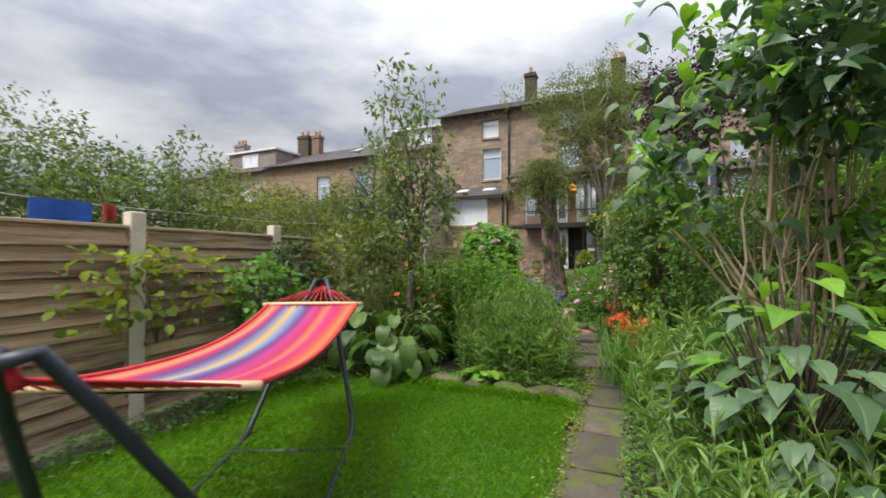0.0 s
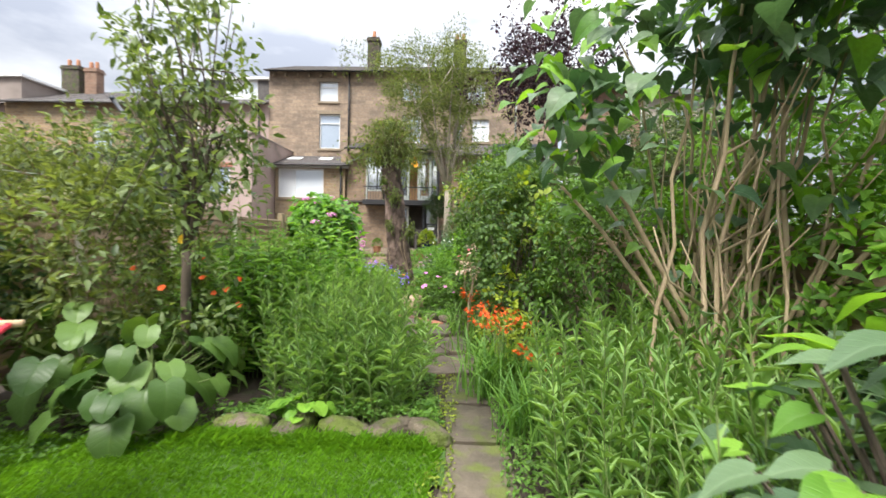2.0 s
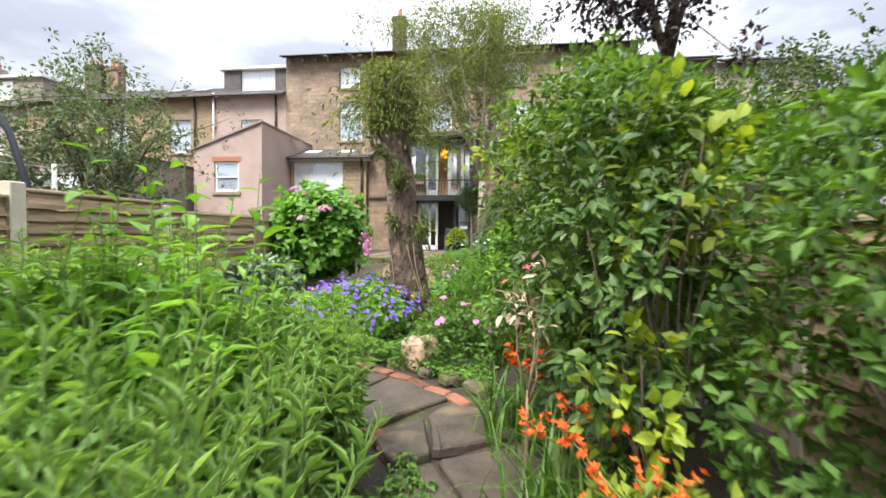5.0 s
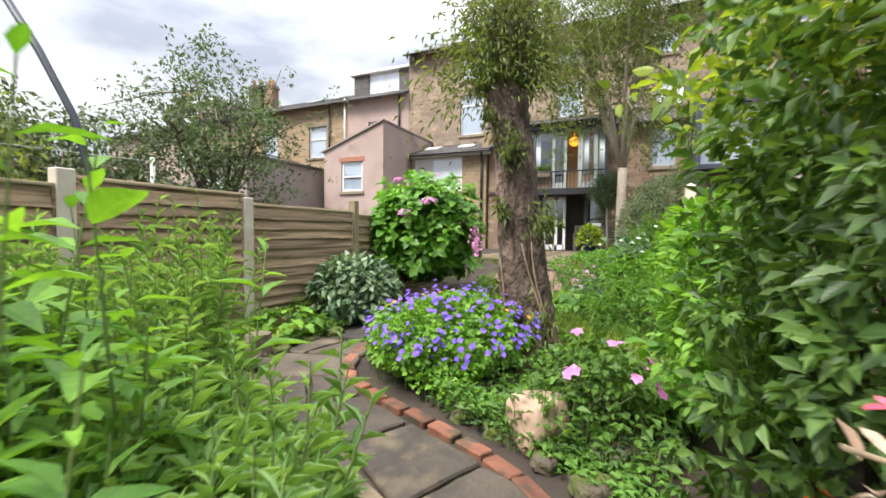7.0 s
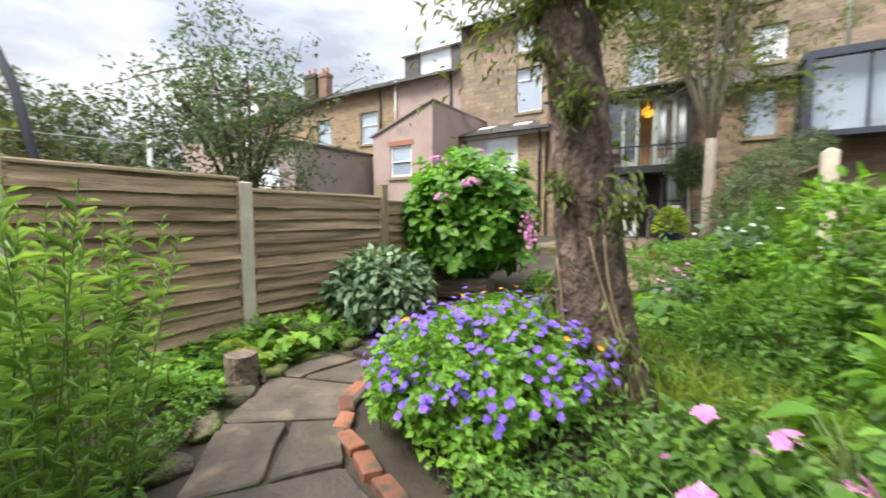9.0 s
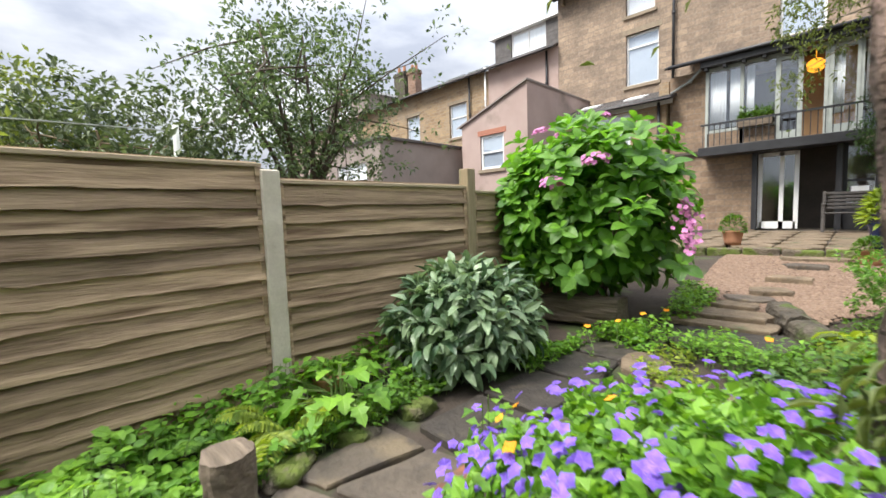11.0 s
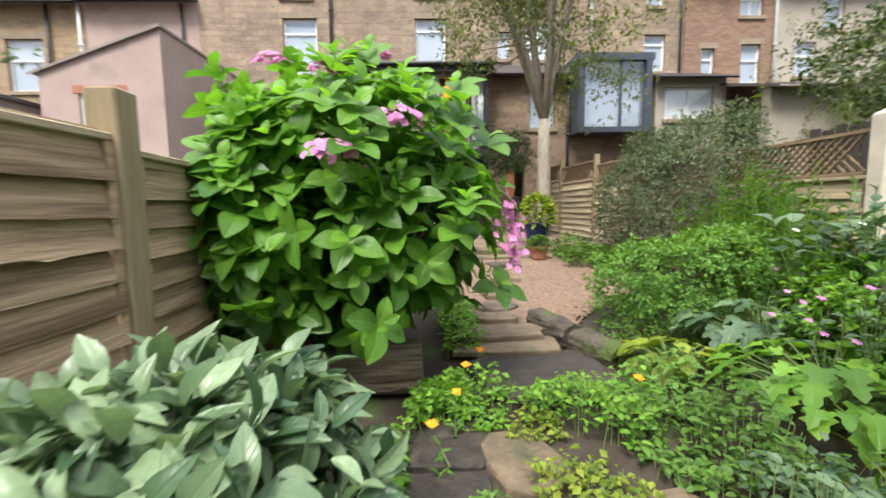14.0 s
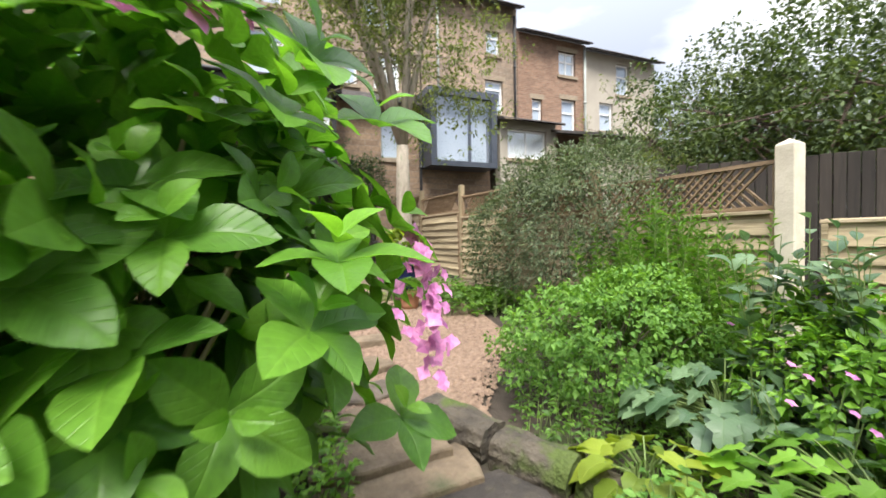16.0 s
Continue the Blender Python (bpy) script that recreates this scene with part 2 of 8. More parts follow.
POSTWOOD = surface("post_wood", (0.2, 0.15, 0.085), (0.36, 0.285, 0.175), 4, 0.85, 0.5, 30, stretch=(8, 8, 0.6), blotch=((0.12, 0.13, 0.06), 2, 0.6))
CONCRETE = surface("post_concrete", (0.44, 0.38, 0.3), (0.68, 0.61, 0.5), 7, 0.9, 0.3, 70, blotch=((0.2, 0.17, 0.11), 4, 0.62))
BARK = surface("trunk_bark", (0.018, 0.012, 0.01), (0.2, 0.138, 0.108), 6, 0.95, 1.0, 30, stretch=(2.2, 2.2, 1.1), blotch=((0.36, 0.25, 0.205), 1.7, 0.56), relief=0.08)
PALEBARK = surface("pale_bark", (0.2, 0.165, 0.125), (0.42, 0.37, 0.3), 6, 0.9, 0.6, 30, stretch=(3, 3, 1), blotch=((0.16, 0.17, 0.1), 3, 0.58))
STEM = surface("green_stem", (0.09, 0.14, 0.035), (0.17, 0.23, 0.07), 8, 0.7, 0.2, 60)
STEMWOOD = surface("pale_stem_wood", (0.22, 0.155, 0.09), (0.56, 0.44, 0.29), 8, 0.85, 0.4, 60, stretch=(2, 2, 0.7))
TWIG = surface("brown_twig", (0.13, 0.09, 0.055), (0.33, 0.25, 0.16), 8, 0.85, 0.4, 60, stretch=(2, 2, 0.7))
DARKTWIG = surface("dark_twig", (0.045, 0.035, 0.025), (0.12, 0.09, 0.065), 8, 0.9, 0.4, 60)
LOG = surface("sleeper_wood", (0.075, 0.058, 0.042), (0.27, 0.21, 0.155), 4, 0.9, 0.9, 30, stretch=(0.8, 8, 10))
GRAVEL = surface("gravel_chip", (0.08, 0.05, 0.034), (0.28, 0.19, 0.135), 24, 0.9, 0.3, 120)
STONEWALL = masonry("stone_wall", (0.37, 0.275, 0.195), (0.235, 0.175, 0.13), (0.27, 0.215, 0.165), 0.46, 0.2, 0.016, (0.12, 0.095, 0.078), 0.54)
STONEPALE = masonry("pale_stone_wall", (0.38, 0.265, 0.15), (0.24, 0.16, 0.095), (0.3, 0.24, 0.17), 0.4, 0.16, 0.014, (0.33, 0.27, 0.2), 0.55)
BRICKWALL = masonry("brick_wall", (0.29, 0.17, 0.115), (0.19, 0.105, 0.07), (0.25, 0.19, 0.145), 0.225, 0.075, 0.01, (0.1, 0.06, 0.045), 0.64)
WARMSTONE = masonry("warm_stone_wall", (0.32, 0.225, 0.15), (0.2, 0.135, 0.092), (0.24, 0.185, 0.14), 0.42, 0.18, 0.014, (0.1, 0.07, 0.05), 0.6)
PINKRENDER = surface("pink_render", (0.31, 0.225, 0.2), (0.46, 0.355, 0.32), 0.9, 0.9, 0.3, 50, blotch=((0.24, 0.19, 0.165), 0.8, 0.6))
CREAM = surface("cream_render", (0.28, 0.25, 0.21), (0.42, 0.38, 0.32), 0.9, 0.9, 0.3, 50, blotch=((0.3, 0.26, 0.2), 0.8, 0.6))
GREYRENDER = surface("grey_render", (0.2, 0.165, 0.145), (0.31, 0.26, 0.235), 1.2, 0.9, 0.3, 50)
SLATE = surface("roof_slate", (0.05, 0.045, 0.045), (0.13, 0.115, 0.11), 5, 0.6, 0.5, 30, stretch=(1, 1, 1), blotch=((0.15, 0.13, 0.1), 2, 0.62))
BLACK = surface("black_paint", (0.012, 0.012, 0.014), (0.03, 0.03, 0.034), 6, 0.5, 0.15, 60)
ANTHRA = surface("anthracite_frame", (0.036, 0.043, 0.058), (0.065, 0.075, 0.098), 6, 0.4, 0.1, 60)
WHITE = surface("white_frame", (0.66, 0.66, 0.66), (0.82, 0.82, 0.81), 5, 0.5, 0.1, 60)
GREYFRAME = surface("grey_frame", (0.27, 0.295, 0.275), (0.42, 0.445, 0.42), 5, 0.6, 0.2, 60)
SILL = surface("stone_sill", (0.2, 0.155, 0.11), (0.32, 0.26, 0.19), 6, 0.9, 0.4, 50)
REDLINTEL = surface("red_brick_lintel", (0.28, 0.11, 0.07), (0.42, 0.19, 0.13), 12, 0.9, 0.4, 60)
# pale blue sky reflection, put into the colour of sheets behind panes
SKYSHEET = surface("sky_reflection_tint", (0.3, 0.36, 0.44), (0.41, 0.47, 0.55), 1.0, 0.8, 0.1, 20)
NET = surface("white_net_curtain", (0.66, 0.7, 0.74), (0.84, 0.86, 0.88), 3.0, 0.9, 0.2, 20, stretch=(6, 1, 0.4))
# dimness of unlit rooms, put into the colour of walls and sheets
ROOMSHADE = surface("unlit_room_shade", (0.05, 0.042, 0.036), (0.11, 0.09, 0.075), 2, 0.9, 0.1, 20)
WARMROOM = surface("warm_room", (0.24, 0.13, 0.06), (0.4, 0.24, 0.12), 1.2, 0.8, 0.1, 20)
DOORWOOD = surface("door_wood", (0.24, 0.09, 0.035), (0.4, 0.17, 0.07), 3, 0.6, 0.2, 30, stretch=(8, 8, 0.7))
GLASS = glassy("window_glass")
CLAY = surface("terracotta", (0.3, 0.13, 0.07), (0.46, 0.23, 0.13), 8, 0.85, 0.3, 60)
POTBLUE = surface("blue_glaze", (0.012, 0.02, 0.09), (0.03, 0.045, 0.17), 5, 0.25, 0.1, 40)
# near-black brown that puts the shade below the tree into the boards
SHADETIMBER = surface("tree_shaded_timber", (0.014, 0.011, 0.009), (0.045, 0.034, 0.026), 5, 0.85, 0.4, 40, stretch=(6, 6, 0.8), per_object=0.3)
BENCH = surface("bench_timber", (0.06, 0.055, 0.052), (0.14, 0.125, 0.115), 5, 0.8, 0.4, 40, stretch=(1, 6, 6))
STEEL = surface("navy_tube", (0.012, 0.015, 0.024), (0.03, 0.034, 0.05), 10, 0.45, 0.1, 60)
ROPE = surface("red_cord", (0.4, 0.012, 0.025), (0.6, 0.03, 0.05), 20, 0.8, 0.3, 90)
BARWOOD = surface("spreader_wood", (0.55, 0.36, 0.2), (0.72, 0.52, 0.32), 6, 0.6, 0.2, 40, stretch=(1, 8, 8))
BLUECLOTH = surface("blue_cloth", (0.02, 0.07, 0.33), (0.04, 0.13, 0.5), 6, 0.9, 0.4, 90)
REDCLOTH = surface("red_cloth", (0.3, 0.03, 0.03), (0.45, 0.06, 0.05), 6, 0.9, 0.4, 90)
LINE = surface("washing_line", (0.4, 0.42, 0.38), (0.6, 0.62, 0.58), 10, 0.7, 0.1, 60)

L_GREEN = leafy("leaf_green", (0.04, 0.095, 0.014), (0.11, 0.22, 0.03))
L_BRIGHT = leafy("leaf_bright", (0.07, 0.18, 0.02), (0.2, 0.38, 0.045), 0.45, 0.35)
L_DARK = leafy("leaf_dark", (0.018, 0.048, 0.012), (0.06, 0.12, 0.03), 0.45, 0.2)
L_BLUE = leafy("leaf_blue_green", (0.042, 0.09, 0.042), (0.135, 0.21, 0.105), 0.42, 0.25, (1.5, 1.7, 1.0))
L_FERN = leafy("leaf_feathery", (0.06, 0.15, 0.022), (0.15, 0.29, 0.05), 0.6, 0.35)
L_HYD = leafy("leaf_hydrangea", (0.032, 0.1, 0.015), (0.155, 0.33, 0.036), 0.4, 0.38, (1.85, 1.9, 0.85))
L_ASTER = leafy("leaf_aster", (0.09, 0.18, 0.052), (0.25, 0.4, 0.125), 0.55, 0.35)
L_SYC = leafy("leaf_sycamore", (0.04, 0.078, 0.026), (0.15, 0.21, 0.075), 0.5, 0.35)
L_PEONY = leafy("leaf_grey_green", (0.026, 0.07, 0.028), (0.24, 0.33, 0.185), 0.33, 0.22, (1.5, 1.6, 1.0))
L_SHRUB = leafy("leaf_glossy_shrub", (0.028, 0.07, 0.016), (0.12, 0.21, 0.045), 0.42, 0.3)
L_LILY = leafy("leaf_lily", (0.09, 0.19, 0.045), (0.25, 0.4, 0.12), 0.5, 0.4)
L_TREE = leafy("leaf_dark_tree", (0.02, 0.04, 0.012), (0.085, 0.125, 0.036), 0.55, 0.25)
L_OLIVE = leafy("leaf_olive", (0.06, 0.085, 0.025), (0.18, 0.23, 0.07), 0.55, 0.35)
L_APPLE = leafy("leaf_apple", (0.05, 0.085, 0.028), (0.2, 0.27, 0.095), 0.45, 0.35)
L_LILAC = leafy("leaf_lilac", (0.04, 0.07, 0.032), (0.155, 0.205, 0.1), 0.5, 0.3, (1.6, 1.7, 1.0))
L_GREY = leafy("leaf_cotoneaster", (0.05, 0.075, 0.035), (0.15, 0.185, 0.095), 0.5, 0.25, (1.5, 1.6, 1.0))
L_YELLOW = leafy("leaf_yellow", (0.17, 0.27, 0.02), (0.42, 0.5, 0.05), 0.5, 0.4, (1.4, 1.3, 0.6))
L_LIME = leafy("leaf_lime", (0.09, 0.15, 0.018), (0.27, 0.34, 0.04), 0.5, 0.4)
L_PURPLE = leafy("leaf_purple", (0.014, 0.008, 0.012), (0.05, 0.022, 0.035), 0.4, 0.2, (1.6, 0.8, 0.9))
L_CREAM = leafy("leaf_cream_pink", (0.55, 0.36, 0.27), (0.75, 0.62, 0.5), 0.5, 0.3, (1.1, 0.95, 0.9))
P_VIOLET = leafy("petal_violet", (0.13, 0.07, 0.46), (0.3, 0.17, 0.74), 0.6, 0.3, (1.2, 1.0, 1.2))
P_PINK = leafy("petal_pink", (0.5, 0.16, 0.4), (0.78, 0.36, 0.62), 0.6, 0.3, (1.2, 1.0, 1.1))
P_ROSE = leafy("petal_rose", (0.6, 0.05, 0.12), (0.8, 0.15, 0.22), 0.6, 0.3, (1.2, 1.0, 1.0))
P_ORANGE = leafy("petal_orange", (0.7, 0.08, 0.015), (0.85, 0.2, 0.03), 0.6, 0.3, (1.2, 1.0, 1.0))
P_AMBER = leafy("petal_amber", (0.75, 0.28, 0.01), (0.85, 0.42, 0.02), 0.6, 0.3, (1.2, 1.0, 1.0))
P_YELLOW = leafy("petal_yellow", (0.7, 0.5, 0.02), (0.85, 0.65, 0.05), 0.6, 0.3, (1.2, 1.0, 1.0))
P_WHITE = leafy("petal_white", (0.65, 0.65, 0.6), (0.8, 0.8, 0.76), 0.6, 0.3, (1.1, 1.1, 1.0))
BLADE = leafy("grass_blade", (0.1, 0.23, 0.013), (0.18, 0.36, 0.024), 0.7, 0.4)


# ---- mesh building ----
class Build:
    """Gathers vertices and faces for one mesh."""

    def __init__(self):
        self.v, self.f, self.m = [], [], []

    def quad(self, pts, mat=0):
        k = len(self.v)
        self.v += [tuple(p) for p in pts]
        self.f.append(tuple(range(k, k + len(pts))))
        self.m.append(mat)

    def box(self, x0, y0, z0, x1, y1, z1, mat=0, bev=0.0):
        k = len(self.v)
        if bev <= 0:
            self.v += [(x, y, z) for z in (z0, z1) for y in (y0, y1) for x in (x0, x1)]
            fs = [(0, 2, 3, 1), (4, 5, 7, 6), (0, 1, 5, 4), (2, 6, 7, 3), (0, 4, 6, 2), (1, 3, 7, 5)]
            self.f += [tuple(k + i for i in q) for q in fs]
            self.m += [mat] * 6
            return
        b = bev
        rings = [(z0, b), (z0 + b, 0), (z1 - b, 0), (z1, b)]
        for z, d in rings:
            self.v += [(x0 + d + b, y0 + d, z), (x1 - d - b, y0 + d, z), (x1 - d, y0 + d + b, z), (x1 - d, y1 - d - b, z),
                       (x1 - d - b, y1 - d, z), (x0 + d + b, y1 - d, z), (x0 + d, y1 - d - b, z), (x0 + d, y0 + d + b, z)]
        self.f.append(tuple(k + i for i in range(7, -1, -1)))
        for r in range(3):
            for i in range(8):
                j = (i + 1) % 8
                self.f.append((k + r * 8 + i, k + r * 8 + j, k + r * 8 + 8 + j, k + r * 8 + 8 + i))
        self.f.append(tuple(k + 24 + i for i in range(8)))
        self.m += [mat] * 26

    def tube(self, pts, r0, r1=None, sides=6, mat=0, bump=0.0):
        pts = [Vector(p) for p in pts]
        r1 = r0 if r1 is None else r1
        k, n = len(self.v), len(pts)
        ref = None
        for i, p in enumerate(pts):
            d = (pts[min(i + 1, n - 1)] - pts[max(i - 1, 0)]).normalized()
            if ref is None:
                ref = d.orthogonal()
            ref = (ref - d * ref.dot(d)).normalized()
            other = d.cross(ref)
            r = r0 + (r1 - r0) * i / max(n - 1, 1)
            for s in range(sides):
                a = 2 * math.pi * s / sides
                q = r * (1 + bump * (noise.noise(p * 3 + Vector((math.cos(a), math.sin(a), 0)) * 1.5)))
                self.v.append(tuple(p + (ref * math.cos(a) + other * math.sin(a)) * q))
        for i in range(n - 1):
            for s in range(sides):
                t = (s + 1) % sides
                self.f.append((k + i * sides + s, k + i * sides + t, k + (i + 1) * sides + t, k + (i + 1) * sides + s))
                self.m.append(mat)
        self.f.append(tuple(k + s for s in range(sides - 1, -1, -1)))
        self.f.append(tuple(k + (n - 1) * sides + s for s in range(sides)))
        self.m += [mat, mat]

    def mesh(self, name, mats, smooth=False):
        me = bpy.data.meshes.new(name)
        me.from_pydata(self.v, [], self.f)
        for m in mats:
            me.materials.append(m)
        me.polygons.foreach_set("material_index", self.m)
        if smooth:
            me.polygons.foreach_set("use_smooth", [True] * len(self.f))
        me.update()
        return me

    def thing(self, name, mats, parent=None, smooth=False):
        ob = new(name, self.mesh(name, mats, smooth))
        ob.parent = parent
        return ob


def empty(name, x=0, y=0, z=0):
    ob = new(name)
    ob.location = (x, y, z)
    ob.empty_display_size = 0.1
    return ob


# leaf outlines: (along, half width, lift) rows between base and tip
SHAPES = {
    "plain": [(0.45, 1.0, 0.0)],
    "oval": [(0.07, 0.34, 0.0), (0.2, 0.74, 0.02), (0.38, 0.98, 0.05), (0.57, 0.96, 0.05), (0.75, 0.66, 0.02), (0.89, 0.3, 0.0)],
    "ovate": [(0.08, 0.3, 0.0), (0.22, 0.68, 0.02), (0.42, 0.98, 0.05), (0.6, 1.0, 0.05), (0.78, 0.74, 0.03), (0.91, 0.36, 0.0)],
    "lance": [(0.35, 1.0, 0.03), (0.7, 0.7, 0.0)],
    "small": [(0.3, 0.85, 0.03), (0.68, 0.85, 0.03)],
    "heart": [(-0.12, 0.5, 0.0), (0.0, 0.88, 0.02), (0.18, 1.0, 0.04), (0.4, 0.9, 0.06), (0.62, 0.62, 0.04), (0.82, 0.28, 0.0)],
    "lobed": [(-0.12, 0.5, 0.0), (0.06, 1.0, 0.05), (0.2, 0.62, 0.03), (0.42, 1.0, 0.07), (0.55, 0.5, 0.04), (0.75, 0.55, 0.03)],
    "round": [(-0.14, 0.5, 0.0), (-0.04, 0.84, 0.02), (0.16, 1.04, 0.07), (0.38, 1.0, 0.06), (0.58, 1.02, 0.1), (0.76, 0.78, 0.05), (0.9, 0.5, 0.03)],
}


def leaf_template(shape, fold=0.3, droop=0.25):
    """Vertices and faces of one leaf along +x, of length 1 and half width 1, with a folded midrib."""
    rows = SHAPES[shape]
    v = [(0, 0, 0)]
    for a, w, h in rows:
        d = -droop * max(a, 0) ** 2
        v += [(a, w, h + d + fold * w * 0.25), (max(a, 0.05), 0, h + d - 0.02), (a, -w, h + d + fold * w * 0.25)]
    v.append((1, 0, -droop))
    f = [(0, 2, 1), (0, 3, 2)]
    for i in range(len(rows) - 1):
        a, b = 1 + 3 * i, 4 + 3 * i
        f += [(a, a + 1, b + 1, b), (a + 1, a + 2, b + 2, b + 1)]
    a, tip = 1 + 3 * (len(rows) - 1), len(v) - 1
    f += [(a, a + 1, tip), (a + 1, a + 2, tip)]
    if len(rows) == 1:
        v = [(0, 0, 0), (rows[0][0], 1, 0.12), (1, 0, -droop), (rows[0][0], -1, 0.12)]
        f = [(0, 2, 1), (0, 3, 2)]
    return np.array(v, float), f


def leaf_mesh(name, pos, along, up, length, width, mat, shape="plain", fold=0.3, droop=0.25, tone=None):
    """Many leaves in one mesh: at pos, pointing along, facing up (rows of 3), each with its length and width."""
    pos, along, up = (np.asarray(a, float) for a in (pos, along, up))
    n = len(pos)
    length, width = np.broadcast_to(length, n), np.broadcast_to(width, n)
    along = along / (np.linalg.norm(along, axis=1, keepdims=True) + 1e-9)
    side = np.cross(up, along)
    side /= np.linalg.norm(side, axis=1, keepdims=True) + 1e-9
    face = np.cross(along, side)
    tv, tf = leaf_template(shape, fold, droop)
    v = pos[:, None] + along[:, None] * (tv[:, 0] * length[:, None])[..., None] + side[:, None] * (tv[:, 1] * width[:, None] * 0.5)[..., None] + face[:, None] * (tv[:, 2] * length[:, None])[..., None]
    k = len(tv)
    flat = np.concatenate([np.array(q) for q in tf])
    sizes = np.array([len(q) for q in tf])
    allflat = (flat[None] + (np.arange(n) * k)[:, None]).ravel()
    allsizes = np.tile(sizes, n)
    me = bpy.data.meshes.new(name)
    me.vertices.add(n * k)
    me.vertices.foreach_set("co", v.ravel())
    me.loops.add(len(allflat))
    me.loops.foreach_set("vertex_index", allflat)
    me.polygons.add(len(allsizes))
    starts = np.concatenate([[0], np.cumsum(allsizes)[:-1]])
    me.polygons.foreach_set("loop_start", starts)
    me.polygons.foreach_set("loop_total", allsizes)
    me.polygons.foreach_set("use_smooth", np.ones(len(allsizes), bool))
    at = me.attributes.new("tone", "FLOAT", "POINT")
    tone = rng.random(n) if tone is None else tone
    at.data.foreach_set("value", np.repeat(tone, k))
    rib = me.attributes.new("rib", "FLOAT", "POINT")
    rib.data.foreach_set("value", np.tile(1 - np.abs(tv[:, 1]), n))
    run = me.attributes.new("run", "FLOAT", "POINT")
    run.data.foreach_set("value", np.tile(tv[:, 0], n))
    me.materials.append(mat)
    me.update(calc_edges=True)
    return me


def unit(n):
    d = rng.normal(size=(n, 3))
    return d / np.linalg.norm(d, axis=1, keepdims=True)


def leaves_on(parent, pos, along, up, length, width, mat, shape="plain", name="leaves", fold=0.3, droop=0.25, tone=None):
    size, slim = float(np.median(length)), float(np.median(np.asarray(width) / np.asarray(length)))
    if shape in ("oval", "heart", "lobed") and size < 0.1:
        shape = "small"
    if shape == "lance" and (slim < 0.26 or len(pos) > 3500):
        shape = "plain"
    ob = new(name, leaf_mesh(name, pos, along, up, length, width, mat, shape, fold, droop, tone))
    ob.parent = parent
    tagged(ob, kind="stuff")
    return ob


def lumpy(d, amount=0.3, freq=1.6, seed=0.0):
    return np.array([1 + amount * noise.noise(Vector(q) * freq + Vector((seed, seed * 0.7, 3.1))) for q in d])


def bush(name, at, radii, count, size, aspect, mat, shape="plain", label="", category="shrub", stem_mat=None, stems=14, twig=9, spread=0.5,
         droop=0.25, lift=0.5, inner=0.35, seed=1.0, group="", amount=0.32, low=-0.75):
    """A shrub: stems from its foot, and leaves in sprays about twig ends all over and inside its uneven crown. at is its foot."""
    x, y, z = at
    rx, ry, rz = radii
    b = Build()
    centre = np.array([0, 0, rz * 0.95])
    for i in range(stems):
        d = unit(1)[0]
        d[2] = abs(d[2]) * 0.8 + 0.2
        end = centre + d * np.array([rx, ry, rz]) * 0.8
        foot = np.array([rng.normal() * rx * 0.12, rng.normal() * ry * 0.12, -0.05])
        mid = foot * 0.4 + end * 0.6 * np.array([0.7, 0.7, 1])
        b.tube([foot, (foot + mid) / 2 + rng.normal(size=3) * 0.02, mid, end], 0.004 + 0.007 * rz, 0.003, 5)
    body = b.thing(name, [stem_mat or DARKTWIG], smooth=True)
    body.location = (x, y, z)
    n = max(count // twig, 1)
    d = unit(n)
    d[:, 2] = np.where(d[:, 2] < low, -d[:, 2], d[:, 2])
    r = lumpy(d, amount, 1.7, seed) * np.where(rng.random(n) < inner, rng.uniform(0.45, 0.9, n), rng.uniform(0.86, 1.04, n))
    c = centre + d * r[:, None] * np.array([rx, ry, rz])
    c = np.repeat(c, twig, 0)
    out = np.repeat(d, twig, 0)
    m = len(c)
    jit = unit(m)
    along = out * 0.7 + jit * 0.9 + np.array([0, 0, -0.1])
    pos = c + jit * size * spread + along * 0
    pos[:, 2] = np.maximum(pos[:, 2], 0.02)
    up = out * (1 - lift) + np.array([0, 0, 1.0]) * lift + unit(m) * 0.35
    ln = size * rng.uniform(0.6, 1.2, m)
    leaves_on(body, pos, along, up, ln, ln * aspect, mat, shape, droop=droop)
    tagged(body, label, category, group)
    return body


